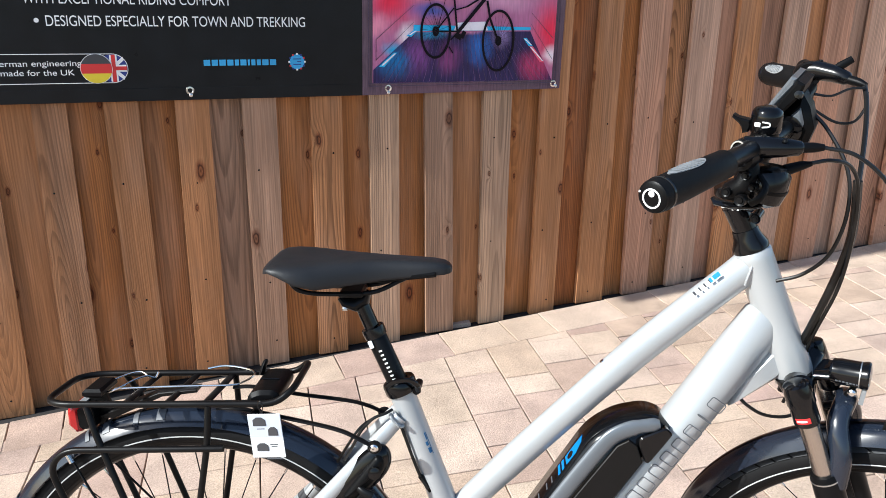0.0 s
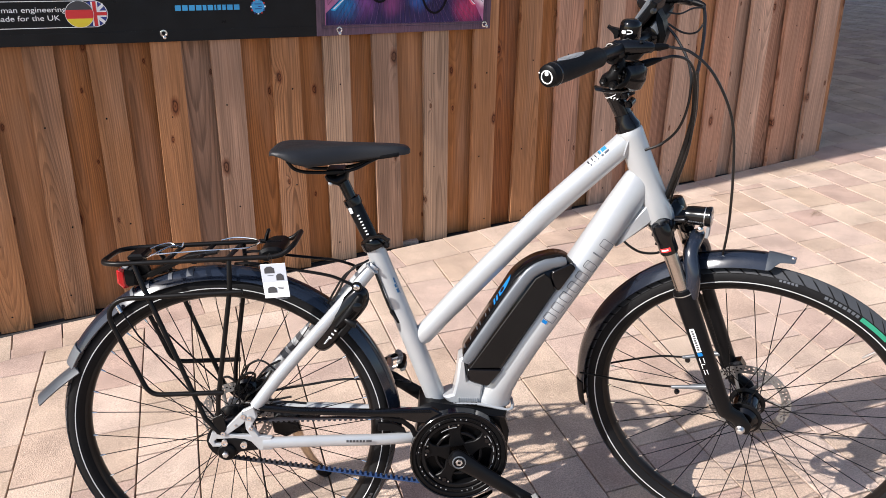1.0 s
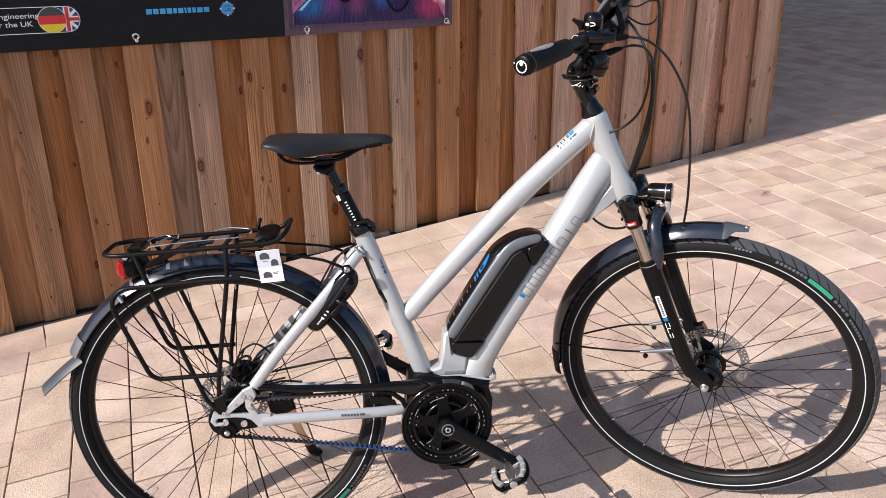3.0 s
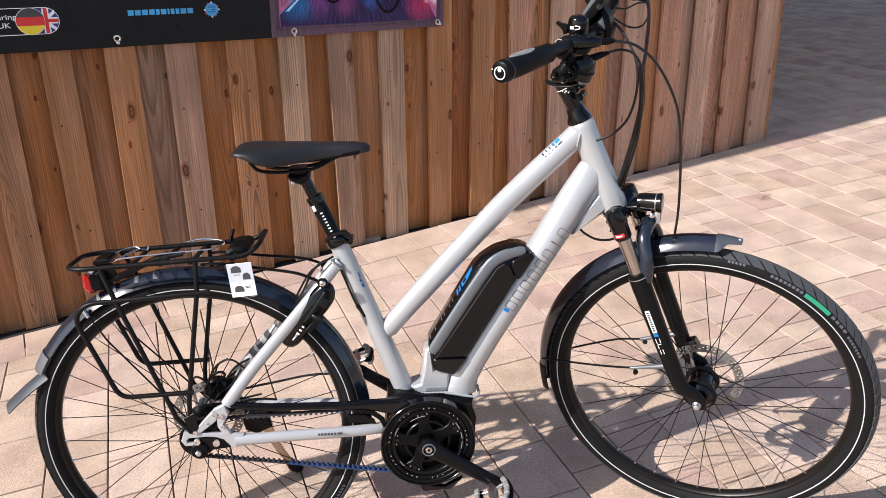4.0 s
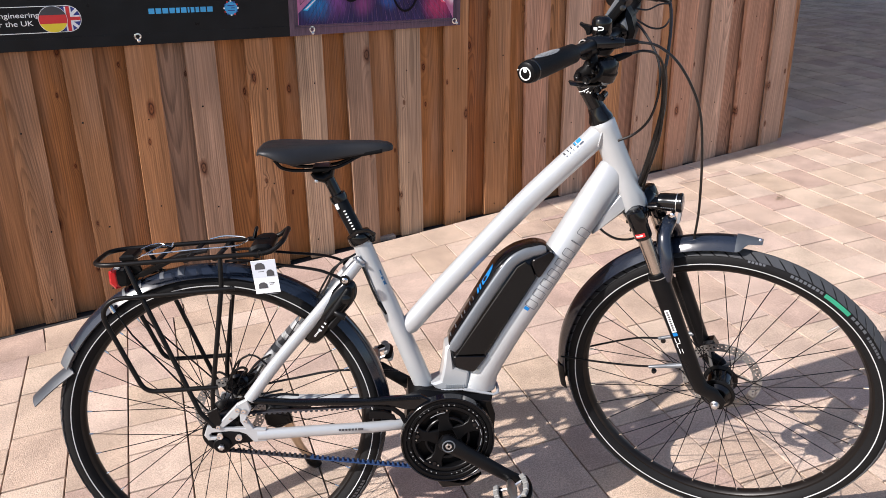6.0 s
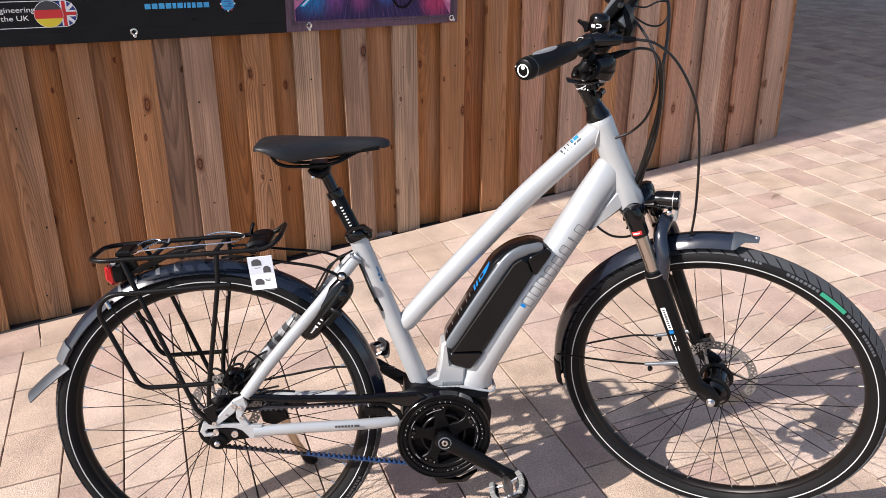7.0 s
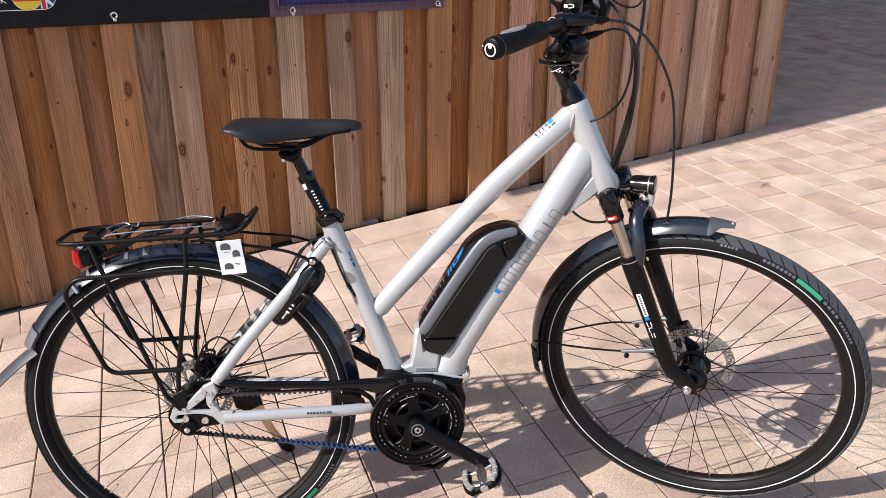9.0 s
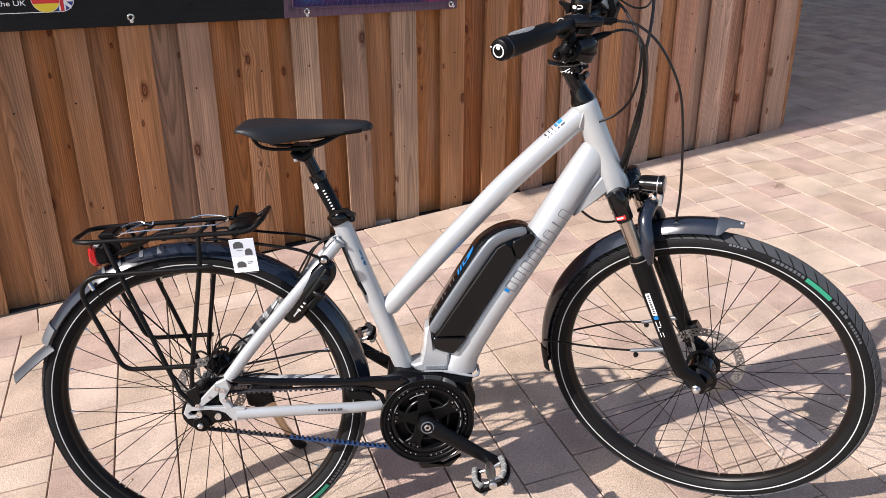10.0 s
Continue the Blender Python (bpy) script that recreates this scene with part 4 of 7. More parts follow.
def wrapped_mark(z0, z1, f0, f1, mat):
    """A thin printed patch on the seat tube, between two heights and two angles round it."""
    a, b = Vector((0.322, 0, 0.762)), Vector((0.448, 0, 0.395))
    ax = (b - a).normalized()
    side = Vector((-ax.z, 0, ax.x))
    g = Geo()
    for lift in (0.0001, 0.0006):
        for z in (z0, z1):
            for k in range(4):
                f = f0 + (f1 - f0) * k / 3
                c = a.lerp(b, (0.762 - z) / 0.367)
                r = 0.0195 + (0.762 - z) / 0.367 * 0.0025 + lift
                g.v.append(c + side * ((r) * math.sin(f)) + Vector((0, -(r + (0.762 - z) / 0.367 * 0.002) * math.cos(f), 0)))
    for k in range(3):
        g.f += [(8 + k, 9 + k, 13 + k, 12 + k), (4 + k, 5 + k, 1 + k, k)]
    g.f += [(0, 1, 9, 8), (1, 2, 10, 9), (2, 3, 11, 10), (12, 13, 5, 4), (13, 14, 6, 5), (14, 15, 7, 6), (0, 8, 12, 4), (3, 7, 15, 11)]
    return part("mark", g, mat, frame_ob)


for z0, z1, f0, f1 in ((0.690, 0.679, 0.66, 0.74), (0.676, 0.670, 0.52, 0.72), (0.666, 0.658, 0.54, 0.76), (0.690, 0.655, 0.80, 0.83)):
    wrapped_mark(z0, z1, f0, f1, STEEL_BLUE)
marks_along((0.253, 0.363), (0.305, 0.361), [4, 4, 4, 4, 4, 4, 10], 2.2, 0.0022, DARK_PRINT, frame_ob, -0.0806)
for x, z in ((0.675, 0.847), (0.626, 0.803)):
    part("boss_bolt", Geo().lathe([(0.0, 0.004), (0.0035, 0.0035), (0.0045, 0.0), (0.0045, -0.005), (0, -0.005)], (x, 0, z), (-0.65, 0, 0.76), 12), POLISHED, frame_ob)

# motor, belt and cranks
BB = Vector((0.484, 0.0, 0.320))
motor = part("motor", Geo().prism([(0.405, 0.415), (0.430, 0.424), (0.480, 0.414), (0.520, 0.406), (0.588, 0.396), (0.584, 0.380), (0.593, 0.350), (0.588, 0.300), (0.565, 0.245), (0.520, 0.214), (0.470, 0.208), (0.430, 0.225), (0.405, 0.262), (0.392, 0.320)], -0.052, 0.055, 0.012), BLACK_PLASTIC, bike, "black plastic motor housing at the cranks")
part("motor_seam", Geo().prism([(0.40, 0.409), (0.584, 0.386), (0.584, 0.390), (0.40, 0.413)], -0.0525, -0.049, 0.0005), BLACK_GLOSS, motor)
for k in range(9):
    part("motor_rib", Geo().box((0.4875 + 0.0048 * k, -0.0295, 0.4215 - 0.0003 * k), (0.0022, 0.003, 0.009), bevel=0.0006), SILVER, motor)


def annulus(c, r0, r1, y0, y1, seg=56):
    b = min(0.0015, (r1 - r0) * 0.3, (y1 - y0) * 0.3)
    return Geo().lathe([(r0, y0 + b), (r0 + b, y0), (r1 - b, y0), (r1, y0 + b), (r1, y1 - b), (r1 - b, y1), (r0 + b, y1), (r0, y1 - b)], (c.x, 0, c.z), (0, 1, 0), seg, closed=True)


guard = part("chainring_guard", annulus(BB, 0.089, 0.0985, -0.084, -0.064), BLACK_PLASTIC, bike, "round black plastic belt guard")
part("guard_rim", annulus(BB, 0.0980, 0.1015, -0.087, -0.064), BLACK_GLOSS, guard)
part("guard_lip", annulus(BB, 0.080, 0.0885, -0.083, -0.072), BLACK_PLASTIC, guard)
part("guard_bar", Geo().prism([(0.078, 0.4525), (0.070, 0.4400), (0.158, 0.4262), (0.313, 0.4145), (0.360, 0.4105), (0.400, 0.3965), (0.42, 0.395), (0.455, 0.415), (0.43, 0.4295), (0.3142, 0.4295), (0.1592, 0.4405)], -0.080, -0.067, 0.003), BLACK_GLOSS, guard, "long black belt cover above the chain stay")
part("guard_bar_ridge", Geo().tube([(0.080, -0.081, 0.4470), (0.159, -0.081, 0.4360), (0.314, -0.081, 0.4250), (0.43, -0.081, 0.4225)], 0.0022, 8), BLACK_PLASTIC, guard)
part("guard_web", Geo().prism([(0.330, 0.413), (0.372, 0.404), (0.394, 0.384), (0.400, 0.360), (0.392, 0.360), (0.384, 0.380), (0.366, 0.396), (0.330, 0.406)], -0.074, -0.068, 0.001), BLACK_PLASTIC, guard)
part("guard_web", Geo().prism([(0.318, 0.393), (0.352, 0.389), (0.372, 0.377), (0.376, 0.366), (0.340, 0.372), (0.318, 0.374)], -0.062, -0.056, 0.001), BLACK_ALLOY, guard)
part("guard_foot", Geo().prism([(0.455, 0.222), (0.515, 0.208), (0.555, 0.226), (0.530, 0.200), (0.468, 0.200)], -0.080, -0.066, 0.002), BLACK_GLOSS, guard)
ring = part("belt_ring", annulus(BB, 0.070, 0.079, -0.080, -0.058), BLACK_ALLOY, bike, "black toothed belt sprocket with open spider")
for k in range(5):
    a = 2 * math.pi * k / 5 + 0.45
    d = Vector((math.cos(a), 0, math.sin(a)))
    n = Vector((-math.sin(a), 0, math.cos(a)))
    g = Geo().prism([tuple((BB + d * r + n * w).xz) for r, w in ((0.018, 0.018), (0.042, 0.0115), (0.056, 0.0135), (0.068, 0.022), (0.074, 0.029), (0.078, 0.0), (0.074, -0.029), (0.068, -0.022), (0.056, -0.0135), (0.042, -0.0115), (0.018, -0.018))], -0.0765, -0.066, 0.0015)
    part("spider_arm", g, BLACK_PLASTIC, ring)
    for w in (-0.010, 0.010):
        part("ring_pin", Geo().lathe([(0.0, 0.0), (0.0014, -0.0002), (0.0019, -0.001), (0.0019, -0.003), (0, -0.003)], tuple(BB + d * 0.067 + n * w + Vector((0, -0.0795, 0))), (0, -1, 0), 10), BRUSHED, ring)
    part("ring_bolt", Geo().lathe([(0.0, 0.0), (0.0045, 0.0), (0.005, -0.001), (0.005, -0.004), (0, -0.004)], tuple(BB + d * 0.066 + Vector((0, -0.080, 0))), (0, -1, 0), 12), BLACK_GLOSS, ring)
for a0, a1, r in ((-0.62, -0.38, 0.0735), (-0.30, -0.06, 0.0735), (0.04, 0.24, 0.0735), (0.36, 0.60, 0.0735), (1.62, 2.15, 0.0640), (2.55, 2.80, 0.0735), (3.7, 3.9, 0.0735)):
    arc = [BB + Vector((r * math.cos(a0 + (a1 - a0) * k / 6), -0.0802, r * math.sin(a0 + (a1 - a0) * k / 6))) for k in range(7)]
    part("ring_mark", Geo().tube(arc, [(0.0009, 0.0004)] * 7, 8, ref=(0, 1, 0)), GREY_PAD, ring)
part("spider_ring", annulus(BB, 0.044, 0.050, -0.0755, -0.067), BLACK_ALLOY, ring)
part("sprocket_face", Geo().lathe([(0.0, -0.060), (0.072, -0.060), (0.072, -0.056), (0.0, -0.056)], (BB.x, 0, BB.z), (0, 1, 0), 40), BLACK_PLASTIC, ring)
for k in range(46):
    a = 2 * math.pi * k / 46
    part("belt_tooth", Geo().box((0, 0, 0), (0.0022, 0.0024, 0.0026), bevel=0.0006).moved(Matrix.Translation(BB + Vector((0.0835 * math.cos(a), -0.0836, 0.0835 * math.sin(a)))) @ Matrix.Rotation(-a, 4, "Y")), GREY_PAD if k % 5 < 3 else BLACK_PLASTIC, ring)

SPROCKET = Vector((0.004, 0.0, 0.372))


def belt_tangents():
    """Where the straight runs of the belt leave the two sprockets."""
    r0, r1 = 0.042, 0.084
    c0, c1 = SPROCKET, BB + Vector((0, 0, 0.0))
    d = c1 - c0
    L = d.length
    base = math.atan2(d.z, d.x)
    off = math.asin((r1 - r0) / L)
    lo0 = c0 + Vector((math.cos(base - math.pi / 2 - off), 0, math.sin(base - math.pi / 2 - off))) * r0
    lo1 = c1 + Vector((math.cos(base - math.pi / 2 - off), 0, math.sin(base - math.pi / 2 - off))) * r1
    up0 = c0 + Vector((math.cos(base + math.pi / 2 + off), 0, math.sin(base + math.pi / 2 + off))) * r0
    up1 = c1 + Vector((math.cos(base + math.pi / 2 + off), 0, math.sin(base + math.pi / 2 + off))) * r1
    return lo0, lo1, up0, up1


lo0, lo1, up0, up1 = belt_tangents()


def belt_run(a, b, inner, s0, s1, mat, name):
    g = Geo()
    d = (b - a).normalized()
    nrm = Vector((-d.z, 0, d.x)) * inner
    A, B = a.lerp(b, s0), a.lerp(b, s1)
    L = (B - A).length
    rot = Matrix.Rotation(-math.atan2(d.z, d.x), 4, "Y")
    g.box((A + B) / 2 + Vector((0, -0.064, 0)), (L, 0.012, 0.0026), rot, bevel=0.0006)
    k = 0.0055
    while k < L:
        g.box(A + d * k + nrm * 0.0030 + Vector((0, -0.064, 0)), (0.0058, 0.0118, 0.0050), rot, bevel=0.0016)
        k += 0.011
    return g


belt = part("drive_belt", belt_run(lo0, lo1, 1, 0.40, 1.0, BELT_BLUE, ""), BELT_BLUE, bike, "blue and black toothed drive belt")
part("belt_run", belt_run(lo0, lo1, 1, 0.0, 0.40, BELT_BLACK, ""), BELT_BLACK, belt, "black stretch of the belt")
part("belt_run", belt_run(up0, up1, -1, 0.0, 1.0, BELT_BLACK, ""), BELT_BLACK, belt, "black stretch of the belt")
part("rear_sprocket", Geo().lathe([(0.026, -0.056), (0.039, -0.056), (0.039, -0.072), (0.026, -0.072)], tuple(SPROCKET), (0, 1, 0), 32, closed=True), BLACK_ALLOY, belt)


def crank_side(s, a):
    """One crank with its pedal; s: side, a: its angle."""
    y = 0.100 * s
    d = Vector((math.cos(a), 0, math.sin(a)))
    end = BB + d * 0.170 + Vector((0, 0, 0))
    p0 = BB + Vector((0, y, 0)) + Vector((0.0, 0, 0))
    p1 = end + Vector((0, 0.112 * s, 0))
    g = Geo().tube([p0 - d * 0.020, p0 - d * 0.012, p0, p0.lerp(p1, 0.3), p0.lerp(p1, 0.85), p1, p1 + d * 0.010, p1 + d * 0.014],
                   [(0.012, 0.008), (0.0195, 0.0105), (0.0205, 0.012), (0.0165, 0.010), (0.0140, 0.0085), (0.0150, 0.008), (0.0125, 0.008), (0.007, 0.006)], 20, ref=(0, 1, 0))
    crank = part("crank", g, BLACK_ALLOY, bike, "black alloy crank arm")
    part("crank_bolt", Geo().lathe([(0.0, 0.0105), (0.0035, 0.0105), (0.0035, 0.0125), (0.0070, 0.0130), (0.0080, 0.0118), (0.0080, 0.0), (0.0, 0.0)], tuple(p0), (0, s, 0), 6), BRUSHED, crank, "silver hexagonal crank bolt")
    part("crank_bolt_ring", Geo().lathe([(0.0115, 0.0112), (0.0125, 0.0125), (0.0142, 0.0120), (0.0145, 0.0105), (0.0125, 0.010)], tuple(p0), (0, s, 0), 28, closed=True), GREY_TRIM, crank)
    marks_along(tuple((p0 + d * 0.030).xz), tuple((p0 + d * 0.062).xz), [3, 4, 3, 4, 3, 4], 1.5, 0.0028, GREY_PRINT, crank, y + 0.0113 * s)
    # pedal
    tilt = Matrix.Translation(p1 + Vector((-0.004, 0.008 * s, 0))) @ Matrix.Rotation(radians(-24), 4, "Y")
    pedal = part("pedal", Geo().tube([(0, 0.002 * s, 0), (0, 0.010 * s, 0), (0, 0.016 * s, 0), (0, 0.030 * s, 0), (0, 0.048 * s, 0), (0, 0.060 * s, 0), (0, 0.072 * s, 0), (0, 0.076 * s, 0)], [0.007, 0.0085, 0.0105, 0.0115, 0.0095, 0.0075, 0.0085, 0.006], 20), BRUSHED, bike, "alloy pedal with two grey rubber tread bars", move=tilt)
    part("pedal_axle", Geo().tube([(0, -0.014 * s, 0), (0, 0.004 * s, 0)], 0.0065, 14), POLISHED, pedal, move=tilt)
    for sx in (-1, 1):
        line = [Vector((0.030 * sx, 0.010 * s, 0)), Vector((0.0335 * sx, 0.030 * s, 0)), Vector((0.0340 * sx, 0.050 * s, 0)), Vector((0.0300 * sx, 0.070 * s, 0)), Vector((0.0220 * sx, 0.084 * s, 0))]
        fine = curve_through([tuple(p) for p in line], 8)
        part("pedal_cage", Geo().tube(fine, [(0.0105, 0.0050)] * len(fine), 12, ref=(0, 0, 1)), BLACK_PLASTIC, pedal, "black bar of the pedal", move=tilt)
        for y0 in (0.020, 0.066):
            part("pedal_arm", Geo().tube([(0.006 * sx, (y0 + 0.004) * s, 0), (0.020 * sx, y0 * s, 0), (0.031 * sx, y0 * s, 0)], [(0.0035, 0.0045)] * 3, 10, ref=(0, 0, 1)), BRUSHED, pedal, move=tilt)
        for k in range(4):
            a, b = Vector(fine[k * 8 + 1]), Vector(fine[k * 8 + 7])
            ang = math.atan2((b - a).y, (b - a).x)
            for up in (-1, 1):
                part("pedal_tread", Geo().box((a + b) / 2 + Vector((0, 0, 0.0100 * up)), ((b - a).length + 0.0022, 0.0115, 0.0085), Matrix.Rotation(ang, 4, "Z"), bevel=0.0018), PEDAL_GREY, pedal, move=tilt)
    part("pedal_end", Geo().box((0, 0.083 * s, 0), (0.042, 0.008, 0.017), bevel=0.004), BLACK_PLASTIC, pedal, move=tilt)
    part("pedal_cap", Geo().lathe([(0.0, 0.089), (0.006, 0.0885), (0.0085, 0.087), (0.0085, 0.080), (0.0, 0.080)], (0, 0, 0.001), (0, s, 0), 16), BRUSHED, pedal, move=tilt)


CRANK_ANGLE = radians(-33.5)
crank_side(-1, CRANK_ANGLE)
crank_side(1, CRANK_ANGLE + math.pi)

# battery
def rounded(points, r=0.010, n=3):
    return [(p.x, p.z) for p in bent([(x, 0, z) for x, z in points], r, n, True)]


SHELL = [(0.4965, 0.524), (0.500, 0.498), (0.508, 0.462), (0.548, 0.450), (0.583, 0.490), (0.692, 0.660), (0.727, 0.708), (0.717, 0.722), (0.692, 0.731), (0.650, 0.723), (0.622, 0.707), (0.603, 0.690)]
battery = part("battery", Geo().prism(rounded(SHELL, 0.014, 4), -0.040, 0.040, 0.012), BLACK_GLOSS, bike, "black and grey battery pack on the down tube", angle=50)
part("battery_side", Geo().prism([(0.5115, 0.500), (0.572, 0.498), (0.683, 0.663), (0.6745, 0.689), (0.6620, 0.6985), (0.6450, 0.6890)], -0.0460, -0.030, 0.0012), BATTERY_PANEL, battery, "matt dark side panel", angle=25)
shoulder = curve_through([(0.5034, -0.0405, 0.5110), (0.540, -0.0405, 0.566), (0.585, -0.0405, 0.632), (0.6240, -0.0405, 0.6860), (0.6430, -0.0405, 0.7050), (0.670, -0.0405, 0.7165), (0.706, -0.0405, 0.7225)], 5)
part("battery_ridge", Geo().tube(shoulder, [(0.0095, 0.0050)] + [(0.0125, 0.0062)] * (len(shoulder) - 6) + [(0.0110, 0.0060)] * 4 + [(0.0070, 0.0050)], 20, ref=(0, 1, 0)), GREY_TRIM, battery, "silver-grey shoulder of the battery", angle=60)
part("battery_lock", Geo().prism(rounded([(0.677, 0.702), (0.677, 0.689), (0.686, 0.664), (0.692, 0.661), (0.725, 0.708), (0.715, 0.719)], 0.005), -0.0470, -0.030, 0.002), BLACK_GLOSS, battery, "glossy lock flap")
part("battery_foot", Geo().prism(rounded([(0.506, 0.497), (0.510, 0.470), (0.548, 0.455), (0.578, 0.492)], 0.006), -0.0438, -0.034, 0.002), BLACK_GLOSS, battery)


def shoulder_mark(outline, mat):
    """A printed mark on the battery's sloping shoulder: pairs of (share along, share across)."""
    a, b = Vector((0.4965, 0, 0.524)), Vector((0.603, 0, 0.690))
    lift = Vector((-0.842, 0, 0.540)) * 0.0012
    g = Geo()
    for k in (0.0, 1.0):
        for u, v in outline:
            g.v.append(a.lerp(b, u) + Vector((0, 0.004 - 0.030 * v, 0)) + lift * (k - 0.3))
    m = len(outline)
    g.f += [tuple(range(m)), tuple(reversed(range(m, 2 * m)))]
    g.ring_faces(0, m, m)
    return part("battery_mark", g, mat, battery)


ring_pts = [(0.80 + 0.035 * math.cos(2 * math.pi * k / 16), 0.52 + 0.26 * math.sin(2 * math.pi * k / 16)) for k in range(16)]
shoulder_mark([(0.74, 0.10), (0.74, 0.90), (0.86, 0.92), (0.94, 0.60), (0.97, 0.10)], BLUE_PRINT)
badge = shoulder_mark(ring_pts, BLACK_GLOSS)
for v in badge.data.vertices:
    v.co += Vector((-0.842, 0, 0.540)) * 0.0006
for u in (0.64, 0.69):
    shoulder_mark([(u, 0.08), (u - 0.01, 0.92), (u + 0.018, 0.92), (u + 0.028, 0.08)], BLUE_PRINT)
for u in (0.06, 0.17, 0.30, 0.36, 0.47, 0.54):
    shoulder_mark([(u, 0.20), (u, 0.80), (u + 0.014, 0.80), (u + 0.014, 0.20)], GREY_PRINT)

# saddle and seat post
POST_UP = Vector((-0.070, 0, 0.180)).normalized()
post = part("seat_post", Geo().tube([(0.330, 0, 0.745), (0.318, 0, 0.772), (0.286, 0, 0.848), (0.284, 0, 0.853)], [0.0155, 0.0155, 0.0155, 0.013], 20), BLACK_ALLOY, bike, "black suspension seat post")
part("post_ring", Geo().tube([(0.2875, 0, 0.845), (0.2845, 0, 0.8525), (0.282, 0, 0.859), (0.2815, 0, 0.860)], [0.017, 0.0178, 0.0172, 0.013], 22), BLACK_GLOSS, post)
part("post_shaft", Geo().tube([(0.284, 0, 0.853), (0.266, 0, 0.898), (0.262, 0, 0.909)], 0.0115, 18), BLACK_GLOSS, post)
part("post_head", Geo().tube([(0.236, 0, 0.908), (0.244, 0, 0.900), (0.258, 0, 0.896), (0.272, 0, 0.904), (0.276, 0, 0.913)], [(0.006, 0.014), (0.010, 0.019), (0.012, 0.020), (0.010, 0.018), (0.006, 0.014)], 16, ref=(0, 1, 0)), BLACK_ALLOY, post)
part("rail_clamp", Geo().box((0.256, 0, 0.917), (0.036, 0.056, 0.010), bevel=0.003), BLACK_ALLOY, post)
part("clamp_bolt", Geo().lathe([(0, 0.004), (0.004, 0.004), (0.005, 0.002), (0.005, -0.01), (0, -0.01)], (0.244, -0.012, 0.893), (0, -0.5, -0.8), 12), BRUSHED, post)
part("post_mark", Geo().box((0.2815, -0.0150, 0.836), (0.006, 0.004, 0.012), Matrix.Rotation(radians(-21), 4, "Y"), bevel=0.0005), WHITE_PRINT, post)
for k in range(9):
    c = Vector((0.2955, -0.0156, 0.826)).lerp(Vector((0.3175, -0.0156, 0.774)), k / 8)
    part("post_mark", Geo().box(c, (0.0048, 0.0012, 0.0026), Matrix.Rotation(radians(-21), 4, "Y"), bevel=0.0002), WHITE_PRINT, post)
clamp = part("seat_clamp", Geo().lathe([(0.0155, -0.010), (0.0240, -0.010), (0.0255, -0.007), (0.0255, 0.007), (0.0240, 0.010), (0.0155, 0.010)], (0.3225, 0, 0.765), tuple(POST_UP), 28, closed=True), BLACK_GLOSS, bike, "black seat clamp with lever")
part("clamp_lever", Geo().tube(curve_through([(0.350, -0.012, 0.760), (0.350, -0.026, 0.776), (0.338, -0.031, 0.786), (0.318, -0.030, 0.783), (0.306, -0.026, 0.774)], 5), [(0.005, 0.0035)] * 21, 10), BLACK_GLOSS, clamp)
part("clamp_pivot", Geo().tube([(0.348, -0.016, 0.762), (0.350, 0.016, 0.764)], 0.006, 12), BLACK_ALLOY, clamp)


def saddle_geo():
    """Padded top: stations along the length, each a closed outline across."""
    rows = []  # x, half width, top, drop of the flank, crown
    stations = [(0.1372, 0.054, 0.9640, 0.008), (0.1385, 0.064, 0.9680, 0.010), (0.146, 0.0705, 0.9705, 0.0105), (0.160, 0.0755, 0.9720, 0.0165), (0.184, 0.077, 0.9728, 0.031), (0.209, 0.070, 0.9720, 0.0385),
                (0.235, 0.057, 0.9708, 0.0375), (0.268, 0.043, 0.9695, 0.0345), (0.305, 0.031, 0.9678, 0.0300), (0.345, 0.0260, 0.9655, 0.0245), (0.375, 0.0235, 0.9633, 0.0200), (0.391, 0.0200, 0.9605, 0.0170), (0.399, 0.014, 0.9565, 0.012), (0.4020, 0.006, 0.9520, 0.006)]
    g = Geo()
    seg = 28
    for x, hw, top, drop in stations:
        for k in range(seg):
            a = 2 * math.pi * k / seg
            c, s = math.cos(a), math.sin(a)
            yy = hw * math.copysign(abs(c) ** 0.5, c)
            if s >= 0:
                zz = top - drop * 0.82 * (1 - abs(s) ** 0.62)
            else:
                zz = top - drop * (0.82 + 0.18 * abs(s) ** 0.3)
            g.v.append(Vector((x, yy, zz)))
    n = len(stations)
    for i in range(n - 1):
        g.ring_faces(i * seg, (i + 1) * seg, seg)
    g.f.append(tuple(range(seg)))
    g.f.append(tuple(range((n - 1) * seg, n * seg)))
    return g


saddle = part("saddle", saddle_geo(), SADDLE, bike, "matt black padded saddle", angle=60)
part("saddle_base", Geo().prism([(0.160, 0.946), (0.168, 0.936), (0.210, 0.930), (0.300, 0.934), (0.380, 0.942), (0.380, 0.950), (0.200, 0.944)], -0.026, 0.026, 0.003), BLACK_PLASTIC, saddle)
for s in (-1, 1):
    part("saddle_rail", Geo().tube(curve_through([(0.168, 0.040 * s, 0.944), (0.182, 0.034 * s, 0.926), (0.215, 0.022 * s, 0.917), (0.285, 0.022 * s, 0.919), (0.325, 0.014 * s, 0.934), (0.350, 0.008 * s, 0.944)], 5), 0.0035, 10), BLACK_ALLOY, saddle)
for k in range(7):
    part("saddle_mark", Geo().box((0.343 + 0.0044 * k, -0.0243 + 0.00022 * k, 0.9500 + 0.0002 * k), (0.0034, 0.0010, 0.0026), bevel=0.0002), GREY_PAD, saddle)

